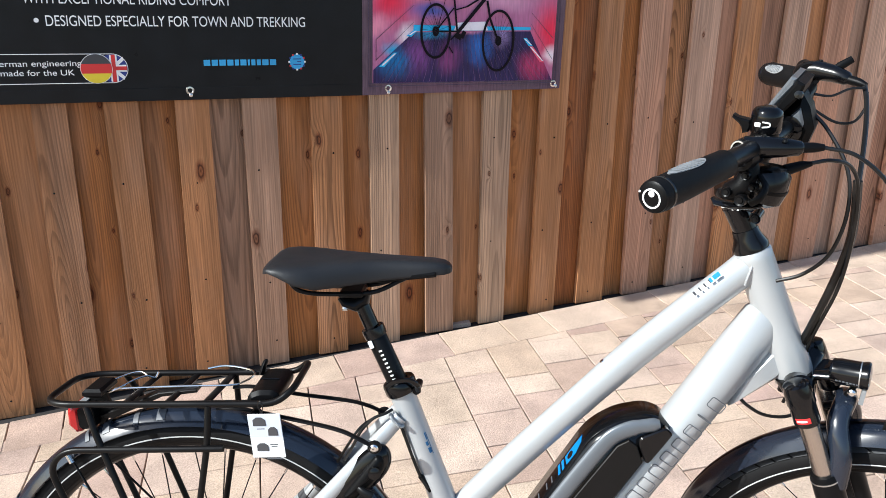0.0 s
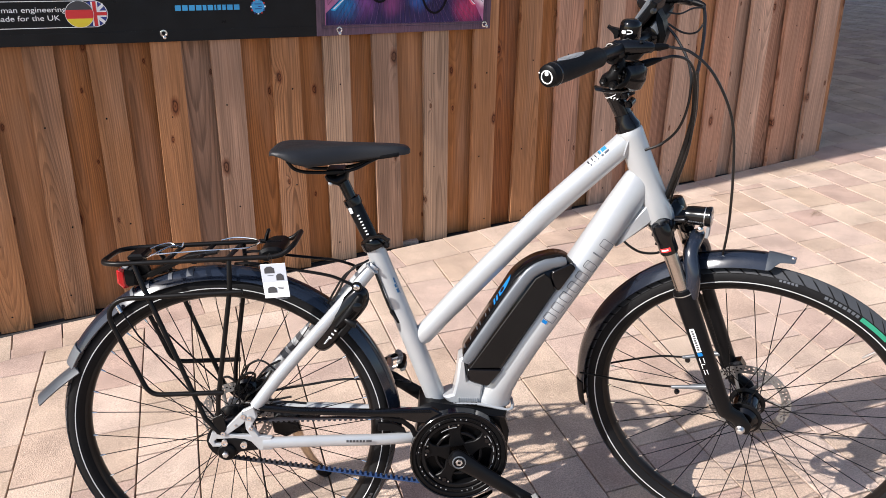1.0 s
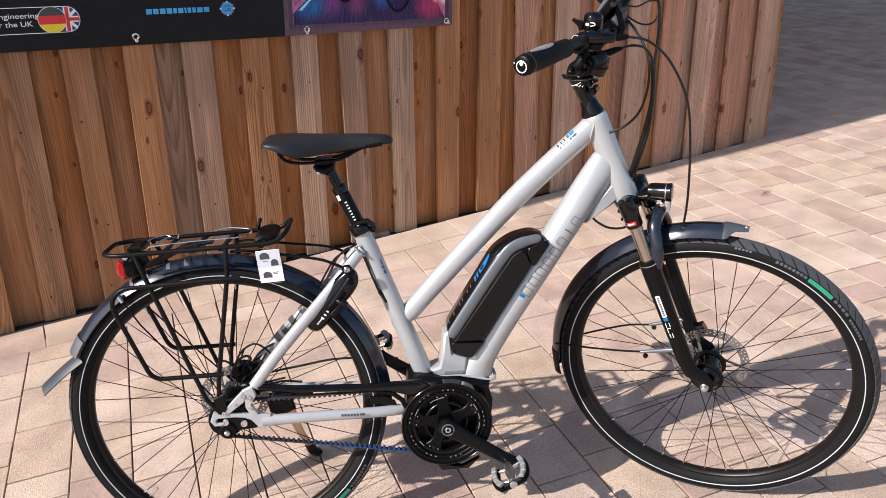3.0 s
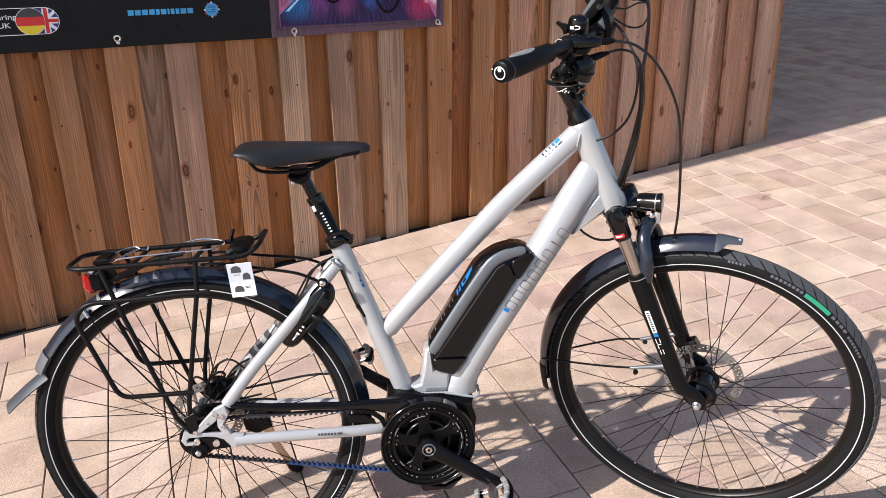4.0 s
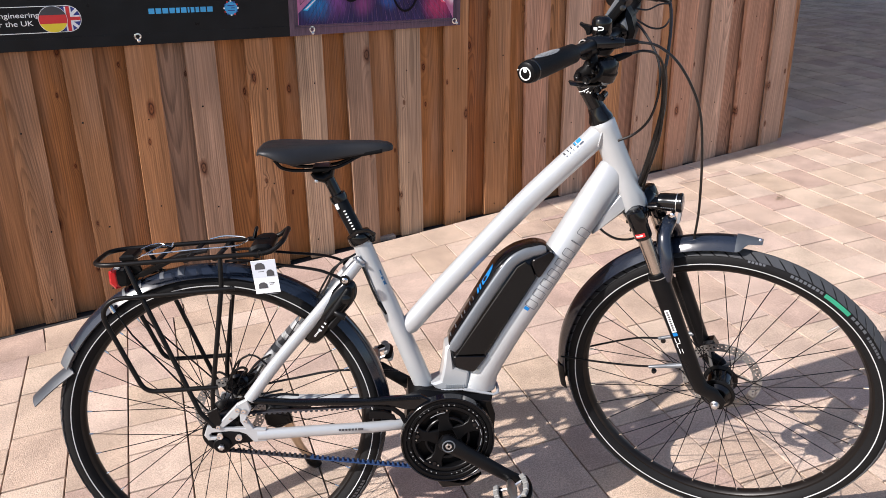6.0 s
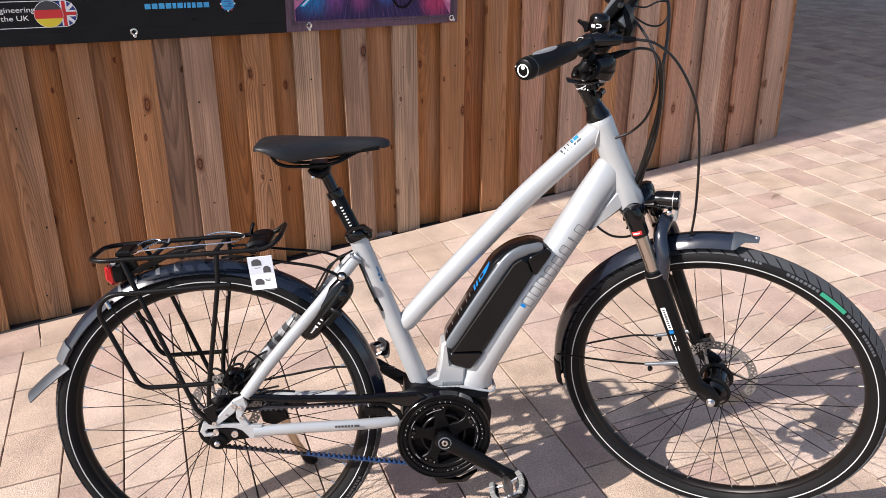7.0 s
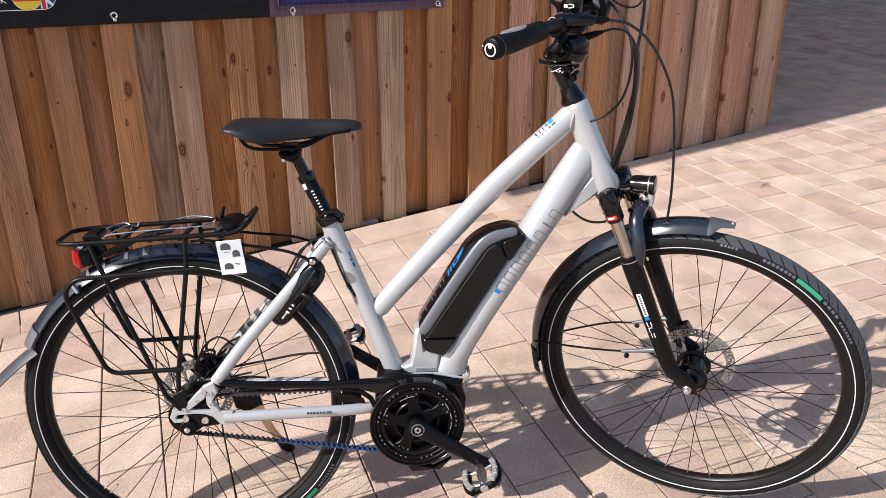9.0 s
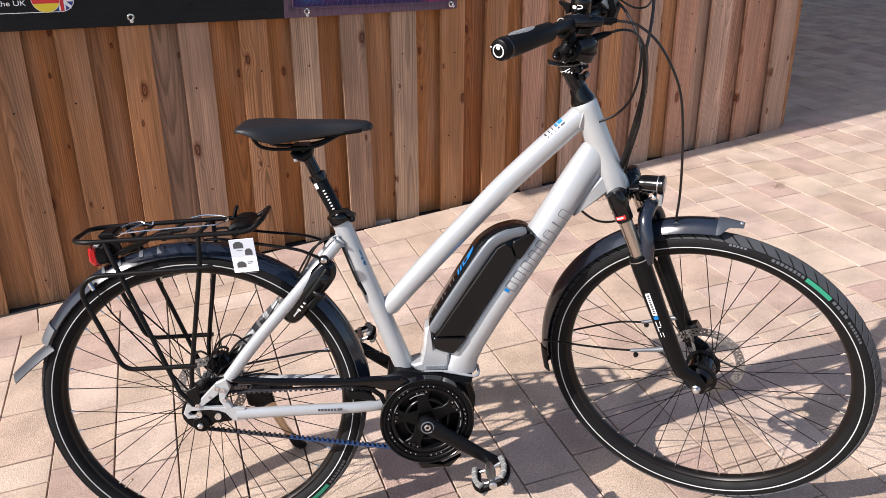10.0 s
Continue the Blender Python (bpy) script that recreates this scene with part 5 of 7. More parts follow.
# wheels
def tyre_profile():
    out = []
    rc, hw, hr = 0.3325, 0.0240, 0.0235
    for k in range(15):
        a = radians(-128 + 256 * k / 14)
        out.append((rc + hr * math.cos(a), hw * math.sin(a)))
    return out + [(0.3125, 0.012), (0.3125, -0.012)]


def tread_geo():
    """Slanted shoulder blocks and a centre rib round the tyre."""
    g = Geo()
    n = 78
    for s in (-1, 1):
        for k in range(n):
            a0 = 2 * math.pi * (k + (0.5 if s > 0 else 0)) / n
            quad = []
            for lift in (-0.001, 0.0028):
                for da, ang in ((0.0, 5), (0.069, 5), (0.006, 55), (-0.060, 55)):
                    th = radians(ang)
                    r = 0.3325 + (0.0234 + lift) * math.cos(th)
                    y = (0.0238 + lift) * math.sin(th) * s
                    a = a0 + da
                    quad.append(Vector((r * math.cos(a), y, r * math.sin(a))))
            b = len(g.v)
            g.v += quad
            g.f.append((b + 4, b + 5, b + 6, b + 7))
            g.ring_faces(b, b + 4, 4)
    g.lathe([(0.3550, -0.0035), (0.3572, -0.0028), (0.3572, 0.0028), (0.3550, 0.0035)], (0, 0, 0), (0, 1, 0), 96, closed=True)
    return g


SPOKE_GEO = Geo().tube([(0, 0, 0), (0, 0, 1.0)], [0.00105, 0.00105], 6).mesh("spoke", BLACK_ALLOY)
NIPPLE_GEO = Geo().lathe([(0.0, 0.0), (0.0021, 0.0), (0.0021, 0.008), (0.0014, 0.012), (0.0, 0.012)], (0, 0, 0), (0, 0, 1), 8).mesh("nipple", POLISHED)


def aim(a, b, scale=True):
    d = Vector(b) - Vector(a)
    q = d.to_track_quat("Z", "Y").to_matrix().to_4x4()
    return Matrix.Translation(a) @ q @ Matrix.Diagonal((1, 1, d.length if scale else 1, 1))


def wheel(name, label, centre, move, flange, width, spin, disc_y, disc_r):
    M = (move if move is not None else Matrix.Identity(4)) @ Matrix.Translation(centre) @ Matrix.Rotation(spin, 4, "Y")
    w = new(name)
    w.empty_display_size = 0.03
    w.parent = bike
    w.matrix_local = M
    w["label"] = label
    part("tyre", Geo().lathe(tyre_profile(), (0, 0, 0), (0, 1, 0), 112, closed=True), RUBBER, w, "black rubber tyre")
    part("tread", tread_geo(), TREAD, w, "ribbed tyre tread", angle=20)
    for s in (-1, 1):
        part("reflective_stripe", Geo().lathe([(0.3271, 0.0233 * s), (0.3273, 0.0241 * s), (0.3290, 0.02440 * s), (0.3292, 0.0238 * s)], (0, 0, 0), (0, 1, 0), 112, closed=True), REFLECTIVE, w, "white reflective sidewall stripe")
    part("rim", Geo().lathe([(0.3165, -0.0125), (0.3165, -0.0105), (0.3100, -0.0095), (0.3100, 0.0095), (0.3165, 0.0105), (0.3165, 0.0125), (0.3080, 0.0122), (0.3045, 0.0085), (0.3025, 0.0030), (0.3025, -0.0030), (0.3045, -0.0085), (0.3080, -0.0122)], (0, 0, 0), (0, 1, 0), 96, closed=True), RIM_BLACK, w, "black alloy rim")
    hub = part("hub", Geo().lathe([(0.0, -0.062), (0.006, -0.062), (0.006, -0.048), (0.014, -0.046), (0.016, -width), (flange, -width), (flange + 0.002, -width + 0.0015), (flange, -width + 0.003), (flange * 0.8, -width + 0.006), (flange * 0.72, 0.0),
               (flange * 0.8, width - 0.006), (flange, width - 0.003), (flange + 0.002, width - 0.0015), (flange, width), (0.018, width), (0.014, 0.046), (0.006, 0.048), (0.006, 0.062), (0.0, 0.062)], (0, 0, 0), (0, 1, 0), 36), BLACK_ALLOY, w, "black hub")
    n = 36
    for k in range(n):
        s = 1 if k % 2 else -1
        a_rim = 2 * math.pi * (k + 0.5) / n
        pair = (k // 2) % 2
        a_hub = a_rim + (0.62 if pair else -0.62) * (1.0 if flange < 0.04 else 0.75)
        a = Vector((flange * math.cos(a_hub), s * (width - 0.001), flange * math.sin(a_hub)))
        b = Vector((0.3035 * math.cos(a_rim), s * 0.0015, 0.3035 * math.sin(a_rim)))
        sp = new("spoke", SPOKE_GEO)
        sp.parent = w
        sp.matrix_local = aim(a, b)
        nip = new("nipple", NIPPLE_GEO)
        nip.parent = w
        nip.matrix_local = aim(b, a, False)
    # brake disc: a perforated ring on arms
    g = Geo()
    seg, rows = 288, 17
    holes = []
    for k in range(60):
        a = 2 * math.pi * k / 60
        for r in ((disc_r - 0.0045, disc_r - 0.0125) if k % 2 else (disc_r - 0.0085,)) if k % 10 else (disc_r - 0.0165, disc_r - 0.0085):
            holes.append((r * math.cos(a), r * math.sin(a)))
    radii = [disc_r - 0.0200 + 0.0200 * k / rows for k in range(rows + 1)]
    m = len(radii)
    for y in (disc_y - 0.0009, disc_y + 0.0009):
        for r in radii:
            for k in range(seg):
                a = 2 * math.pi * k / seg
                g.v.append(Vector((r * math.cos(a), y, r * math.sin(a))))
    for i in range(m - 1):
        for k in range(seg):
            j = (k + 1) % seg
            a, r = 2 * math.pi * (k + 0.5) / seg, (radii[i] + radii[i + 1]) / 2
            x, z = r * math.cos(a), r * math.sin(a)
            if any((x - hx) ** 2 + (z - hz) ** 2 < 0.0022 ** 2 for hx, hz in holes):
                continue
            for base, flip in ((0, False), (m * seg, True)):
                q = [base + i * seg + k, base + i * seg + j, base + (i + 1) * seg + j, base + (i + 1) * seg + k]
                g.f.append(tuple(reversed(q)) if flip else tuple(q))
    g.ring_faces(0, m * seg, seg)
    g.ring_faces((m - 1) * seg, (2 * m - 1) * seg, seg)
    disc_ob = part("brake_disc", g, DISC_STEEL, w, "perforated steel brake disc")
    for k in range(6):
        a = 2 * math.pi * k / 6
        p0 = Vector((0.024 * math.cos(a + 0.55), disc_y, 0.024 * math.sin(a + 0.55)))
        p1 = Vector(((disc_r - 0.018) * math.cos(a), disc_y, (disc_r - 0.018) * math.sin(a)))
        pm = p0.lerp(p1, 0.55) * 1.03
        part("disc_arm", Geo().tube([p0, pm, p1], [(0.0050, 0.0010), (0.0036, 0.0010), (0.0055, 0.0010)], 8, ref=(0, 1, 0)), DISC_STEEL, w)
        c = Vector((0.022 * math.cos(a + 0.55), disc_y, 0.022 * math.sin(a + 0.55)))
        part("disc_bolt", Geo().lathe([(0, -0.0050), (0.0025, -0.0050), (0.0035, -0.0040), (0.0035, 0.002), (0, 0.002)], tuple(c), (0, 1, 0), 10), BRUSHED, w)
    part("disc_carrier", Geo().lathe([(0.008, disc_y - 0.004), (0.027, disc_y - 0.003), (0.027, disc_y + 0.003), (0.008, disc_y + 0.004)], (0, 0, 0), (0, 1, 0), 28, closed=True), BLACK_ALLOY, w)
    return w


def sidewall_marks(w, a0, a1, widths, r, half, mat, y):
    """Bars of a name moulded on a tyre's wall, from angle a0 to a1."""
    total = sum(widths) + 0.45 * (len(widths) - 1)
    t = 0.0
    for wd in widths:
        b0, b1 = a0 + (a1 - a0) * t / total, a0 + (a1 - a0) * (t + wd) / total
        g = Geo()
        steps = max(2, int(abs(b1 - b0) / 0.03) + 2)
        for dy in (0.0, 0.0005):
            for rr, yy in ((r - half, y + 0.0012), (r + half, y - 0.0012)):
                for k in range(steps):
                    a = b0 + (b1 - b0) * k / (steps - 1)
                    g.v.append(Vector((rr * math.cos(a), -(yy + dy), rr * math.sin(a))))
        for layer in (0, 2):
            g.ring_faces(layer * steps, (layer + 1) * steps, steps, closed=False)
        part("sidewall_mark", g, mat, w)
        t += wd + 0.45


rear_wheel = wheel("rear_wheel", "rear spoked wheel with black rim and belt-driven gear hub", REAR, None, 0.040, 0.028, 0.05, 0.052, 0.080)
front_wheel = wheel("front_wheel", "front spoked wheel with black rim and hub dynamo", FRONT, STEER_TURN, 0.036, 0.030, 0.02, 0.040, 0.089)
sidewall_marks(front_wheel, 1.270, 1.065, [1] * 8, 0.3420, 0.0026, GREY_PRINT, 0.0236)
sidewall_marks(front_wheel, 1.050, 0.868, [1], 0.3415, 0.0040, GREEN_PRINT, 0.0236)
sidewall_marks(front_wheel, 0.850, 0.720, [1] * 4, 0.3420, 0.0026, GREY_PRINT, 0.0236)
sidewall_marks(front_wheel, 0.692, 0.535, [1] * 7, 0.3400, 0.0024, GREY_PRINT, 0.0236)
sidewall_marks(front_wheel, 1.52, 1.42, [1] * 5, 0.3440, 0.0018, GREY_PRINT, 0.0220)
sidewall_marks(rear_wheel, -0.44, -0.64, [1] * 8, 0.3390, 0.0034, GREY_PRINT, 0.0236)
sidewall_marks(rear_wheel, -0.66, -0.84, [1], 0.3390, 0.0046, GREEN_PRINT, 0.0236)
part("valve", Geo().tube([(0.3025 * math.cos(0.80), 0, 0.3025 * math.sin(0.80)), (0.282 * math.cos(0.80), 0, 0.282 * math.sin(0.80)), (0.274 * math.cos(0.80), 0, 0.274 * math.sin(0.80))], [0.0026, 0.0026, 0.0018], 10), BRUSHED, front_wheel)
part("valve", Geo().tube([(0.3025 * math.cos(-2.3), 0, 0.3025 * math.sin(-2.3)), (0.274 * math.cos(-2.3), 0, 0.274 * math.sin(-2.3))], 0.003, 10), POLISHED, rear_wheel)
part("dynamo", Geo().lathe([(0.0, -0.044), (0.024, -0.042), (0.031, -0.034), (0.031, 0.034), (0.024, 0.042), (0.0, 0.044)], (0, 0, 0), (0, 1, 0), 32), BLACK_GLOSS, front_wheel, "black hub dynamo shell")
part("gear_hub", Geo().lathe([(0.0, -0.050), (0.024, -0.049), (0.032, -0.040), (0.038, -0.026), (0.036, 0.0), (0.038, 0.026), (0.030, 0.040), (0.0, 0.046)], (0, 0, 0), (0, 1, 0), 36), BLACK_ALLOY, rear_wheel, "black gear hub shell")
axle = part("axle_cover", Geo().lathe([(0.0, -0.0905), (0.006, -0.0905), (0.007, -0.088), (0.016, -0.087), (0.019, -0.084), (0.019, -0.074), (0.0, -0.074)], (0.0054, 0, 0.3375), (0, 1, 0), 32), BLACK_PLASTIC, bike, "round black axle cover", move=Matrix.Identity(4))
part("axle_nut", Geo().lathe([(0.0, -0.098), (0.004, -0.098), (0.0065, -0.096), (0.0065, -0.088), (0.0, -0.088)], (0.0054, 0, 0.3375), (0, 1, 0), 6), BRUSHED, axle, move=Matrix.Identity(4))

# fenders
def fender_section(hw, depth, th=0.0016, n=9):
    """Across: an arch open towards the tyre, with thickness; pairs (sideways, outward)."""
    outer, inner = [], []
    for k in range(n):
        u = -1 + 2 * k / (n - 1)
        outer.append((hw * u, depth * (1 - abs(u) ** 2.6)))
        inner.append(((hw - th) * u, depth * (1 - abs(u) ** 2.6) - th))
    return outer + inner[::-1]


def fender_geo(c, r, a0, a1, hw, depth, n=48, lift=0.0):
    frames = []
    for k in range(n + 1):
        a = a0 + (a1 - a0) * k / n
        d = Vector((math.cos(a), 0, math.sin(a)))
        frames.append((c + d * (r - depth + lift), Vector((0, 1, 0)), d))
    return Geo().sweep(fender_section(hw, depth), frames)


rear_fender = part("rear_fender", fender_geo(REAR, 0.3705, radians(-6), radians(152), 0.030, 0.022), FENDER, bike, "glossy slate-black rear mudguard", move=Matrix.Identity(4), angle=50)
part("mud_flap", Geo().sweep(fender_section(0.031, 0.018, 0.0022), [(REAR + Vector((-0.300, 0, 0.150)) + Vector((-0.092, 0, -0.072)) * k / 6 + Vector((0, 0, 0.003 * math.sin(math.pi * k / 6))), Vector((0, 1.0 + 0.10 * k / 6, 0)), Vector((-0.60, 0, 0.80))) for k in range(7)]), FLAP, rear_fender, "dark slate plastic mud flap", move=Matrix.Identity(4))
part("flap_collar", fender_geo(REAR, 0.3730, radians(146), radians(153), 0.0318, 0.022, 6), GREY_TRIM, rear_fender, move=Matrix.Identity(4))
FENDER_SET = Vector((0.003, 0, 0.007))
front_fender = part("front_fender", fender_geo(FRONT + FENDER_SET, 0.379, radians(90), radians(186), 0.030, 0.022), FENDER, bike, "glossy slate-black front mudguard", move=STEER_TURN, angle=50)
tip_frames = []
for k in range(13):
    u = k / 12
    a = radians(91 - 7.7 * u)
    d = Vector((math.cos(a), 0, math.sin(a)))
    e = min(1.0, max(0.0, (u - 0.10) / 0.42))
    e = e * e * (3 - 2 * e)
    high = 1.06 - 0.60 * e - 0.12 * u
    tip_frames.append((FRONT + FENDER_SET + d * (0.3812 - 0.0215 * high), Vector((0, 1.02 - 0.38 * e - 0.30 * u * u, 0)), d * high))
part("fender_tip", Geo().sweep(fender_section(0.0312, 0.0215), tip_frames), FLAP, front_fender, "dark grey plastic tapered tip", move=STEER_TURN, angle=50)
part("fender_end", fender_geo(FRONT + FENDER_SET, 0.3812, radians(183), radians(193), 0.0315, 0.022, 8), BLACK_PLASTIC, front_fender, "black plastic end cap", move=STEER_TURN, angle=50)
part("fender_ridge", Geo().tube([tuple(FRONT + Vector((math.cos(a), 0, math.sin(a))) * 0.3792 + FENDER_SET) for a in [radians(92 + 92 * k / 30) for k in range(31)]], [(0.001, 0.004)] * 31, 8, ref=(0, 1, 0)), BLACK_GLOSS, front_fender, move=STEER_TURN)
part("fender_rivet", Geo().lathe([(0, 0.003), (0.003, 0.002), (0.004, 0), (0, 0)], tuple(FRONT + FENDER_SET + Vector((math.cos(radians(84.2)) * 0.3812, -0.004, math.sin(radians(84.2)) * 0.3812))), (0.1, -0.6, 0.8), 12), POLISHED, front_fender, move=STEER_TURN)
for s in (-1, 1):
    run = [(1.064, -0.052, 0.447), (0.984, -0.050, 0.421), (0.884, -0.044, 0.402), (0.764, -0.032, 0.384)] if s < 0 else [(1.056, 0.052, 0.462), (0.985, 0.050, 0.434), (0.922, 0.048, 0.420), (0.826, 0.042, 0.380), (0.768, 0.034, 0.352)]
    part("fender_stay", Geo().tube(curve_through(run, 5), 0.0025, 8), BLACK_ALLOY, front_fender, move=STEER)
    a, b = Vector(run[0]), Vector(run[1])
    part("stay_clip", Geo().tube([a, a.lerp(b, 0.55), a.lerp(b, 0.62), a.lerp(b, 1.1)], [0.0062, 0.0060, 0.0048, 0.0040], 12), GREY_TRIM, front_fender, "dark grey release sleeve", move=STEER)
    part("stay_screw", Geo().lathe([(0, 0.006), (0.004, 0.006), (0.006, 0.002), (0.006, -0.002), (0, -0.002)], tuple(a.lerp(b, 0.95) + Vector((0, 0.002 * s, -0.011))), (0, s, 0), 12), BLACK_GLOSS, front_fender, move=STEER)
    part("fender_stay", Geo().tube([(0.0, 0.066 * s, 0.40), (-0.155, 0.045 * s, 0.60), (-0.195, 0.032 * s, 0.665)], 0.0019, 8), BLACK_ALLOY, rear_fender)
part("stay_clip", Geo().tube([(-0.196, -0.034, 0.668), (-0.186, -0.037, 0.650)], 0.005, 10), POLISHED, rear_fender)
# pale reflections on the glossy mudguard, laid on as grey patches
for k, (a, w) in enumerate(((118, 1.2), (112, 2.0), (104, 1.4), (97, 2.2))):
    part("fender_decal", fender_geo(REAR, 0.3712, radians(a), radians(a + w), 0.0245, 0.0118, 5), GREY_PRINT, rear_fender, move=Matrix.Identity(4))

# fork
FX, FZ = HEAD_UP.x, HEAD_UP.z


def leg_point(s, along, y=0.062):
    """A point on a fork leg, so far down from the crown."""
    return Vector((0.926, y * s, 0.806)) - HEAD_UP * along


fork = part("fork", Geo().tube([HEAD + HEAD_UP * k for k in (0.002, -0.006, -0.020, -0.026)], [0.026, 0.025, 0.022, 0.018], 24), BLACK_ALLOY, bike, "black suspension fork", move=STEER)
part("crown", Geo().tube([leg_point(-1, 0.016), leg_point(-1, 0.006, 0.045), HEAD + HEAD_UP * -0.014 + Vector((0.002, 0, 0)), leg_point(1, 0.006, 0.045), leg_point(1, 0.016)], [(0.018, 0.016), (0.020, 0.019), (0.022, 0.024), (0.020, 0.019), (0.018, 0.016)], 18, ref=(0.37, 0, -0.93)), BLACK_GLOSS, fork, move=STEER)
for s in (-1, 1):
    part("top_cap", Geo().tube([leg_point(s, d) for d in (-0.014, -0.010, 0.0, 0.020, 0.024, 0.050, 0.054)], [0.012, 0.018, 0.0195, 0.0200, 0.0185, 0.0185, 0.0165], 22), BLACK_GLOSS, fork, move=STEER)
    part("stanchion", Geo().tube([leg_point(s, 0.05), leg_point(s, 0.20)], 0.0145, 22), STANCHION, fork, "polished steel fork stanchion", move=STEER)
    part("wiper_seal", Geo().lathe([(0.0145, 0.0), (0.0185, 0.0), (0.0205, -0.006), (0.0205, -0.010), (0.0145, -0.010)], tuple(leg_point(s, 0.138)), tuple(HEAD_UP), 24, closed=True), BLACK_PLASTIC, fork, move=STEER)
    part("seal_ring", Geo().lathe([(0.0190, -0.0085), (0.0212, -0.0085), (0.0212, -0.0105), (0.0190, -0.0105)], tuple(leg_point(s, 0.138)), tuple(HEAD_UP), 24, closed=True), BRUSHED, fork, move=STEER)
    low = [leg_point(s, 0.145), leg_point(s, 0.170), leg_point(s, 0.28), leg_point(s, 0.40), leg_point(s, 0.440) + Vector((0.004, 0, 0)), Vector((1.118, 0.060 * s, 0.386)), Vector((1.136, 0.058 * s, 0.362)), Vector((1.139, 0.058 * s, 0.350))]
    leg = part("lower_leg", Geo().tube(low, [(0.0205, 0.0205), (0.0215, 0.0210), (0.0195, 0.0190), (0.0180, 0.0175), (0.0175, 0.0150), (0.0170, 0.0110), (0.0150, 0.0085), (0.0070, 0.0060)], 22, ref=(0, 1, 0)), BLACK_ALLOY, fork, "black magnesium lower leg", move=STEER)
    part("axle_nut", Geo().lathe([(0.0, 0.010), (0.003, 0.010), (0.0065, 0.008), (0.0075, 0.003), (0.0095, 0.001), (0.0095, -0.004), (0.0, -0.004)], tuple(FRONT + Vector((0.0, 0.069 * s, 0))), (0, s, 0), 18), BRUSHED, fork, move=STEER_TURN)
    part("stay_boss", Geo().prism([(1.036, 0.500), (1.054, 0.512), (1.075, 0.470), (1.088, 0.420), (1.070, 0.415), (1.056, 0.436)], (0.054 if s > 0 else -0.060), (0.060 if s > 0 else -0.054), 0.002), BLACK_ALLOY, fork, move=STEER)
part("fork_arch", Geo().tube(curve_through([leg_point(-1, 0.155) + Vector((0.012, 0, 0)), leg_point(-1, 0.105) + Vector((0.030, 0.004, 0)), leg_point(-1, 0.060) + Vector((0.034, 0.024, 0)), Vector((0.986, 0, 0.770)), leg_point(1, 0.060) + Vector((0.034, -0.024, 0)), leg_point(1, 0.105) + Vector((0.030, -0.004, 0)), leg_point(1, 0.155) + Vector((0.012, 0, 0))], 6),
     [(0.0150, 0.0120)] * 37, 14), FENDER, fork, "glossy brace over the wheel", move=STEER)
def cap_patch(along, half, a0, a1, r, mat):
    c = leg_point(-1, along)
    side = Vector((0.93, 0, 0.37))
    pts = [c + Vector((0, -1, 0)) * (r * math.cos(a)) + side * (r * math.sin(a)) for a in [a0 + (a1 - a0) * k / 8 for k in range(9)]]
    part("cap_label", Geo().tube(pts, [(half, 0.0005)] * 9, 8, ref=(0, -1, 0)), mat, fork, move=STEER)


cap_patch(0.041, 0.0045, -0.55, 0.55, 0.0187, RED_PRINT)
cap_patch(0.041, 0.0016, -0.42, 0.30, 0.0192, WHITE_PRINT)
def leg_mark(d0, d1, off, half, mat, lift=0.0):
    """A flat mark along the outer fork leg, off to one side of its middle."""
    a, b = leg_point(-1, d0), leg_point(-1, d1)
    side = Vector((0.93, 0, 0.37)) * off
    part("fork_mark", Geo().tube([a + Vector((-0.002, -0.0203 - lift, 0)) + side, b + Vector((-0.002, -0.0198 - lift, 0)) + side], [(half, 0.0006)] * 2, 8, ref=(0, 1, 0)), mat, fork, move=STEER)


leg_mark(0.223, 0.279, 0.0, 0.0050, WHITE_PRINT)
for k in range(9):
    leg_mark(0.227 + 0.0055 * k, 0.2305 + 0.0055 * k, 0.0, 0.0026, DARK_PRINT, 0.0008)
leg_mark(0.281, 0.289, 0.0, 0.0050, BLUE_PRINT)
for d0, d1, o0 in ((0.294, 0.306, -0.004), (0.294, 0.306, 0.004), (0.309, 0.320, -0.004), (0.3085, 0.3095, 0.0), (0.323, 0.334, -0.003), (0.323, 0.334, 0.003)):
    leg_mark(d0, d1, o0, 0.0008 if o0 else 0.004, WHITE_PRINT)
part("caliper", Geo().prism([(1.060, 0.412), (1.078, 0.448), (1.100, 0.458), (1.112, 0.440), (1.094, 0.408), (1.076, 0.400)], 0.040, 0.070, 0.005), BLACK_GLOSS, fork, "black brake caliper", move=STEER)

# lights
lamp = part("headlight", Geo().lathe([(0.0, -0.026), (0.012, -0.0255), (0.0175, -0.022), (0.0190, -0.012), (0.0192, 0.016), (0.0205, 0.020), (0.0210, 0.024), (0.0195, 0.026), (0.0, 0.024)], (0.984, -0.002, 0.816), (0.998, 0, 0.05), 30), BLACK_GLOSS, bike, "round black headlight above the front mudguard", move=STEER)
part("lens", Geo().lathe([(0.0, 0.0275), (0.010, 0.0285), (0.0185, 0.0265), (0.0185, 0.0250), (0.0, 0.0250)], (0.984, -0.002, 0.816), (0.998, 0, 0.05), 30), CLEAR_LENS, lamp, move=STEER)
part("lamp_ring", Geo().lathe([(0.0195, 0.0135), (0.0200, 0.0135), (0.0200, 0.0150), (0.0195, 0.0150)], (0.984, -0.002, 0.816), (0.998, 0, 0.05), 30, closed=True), BRUSHED, lamp, move=STEER)
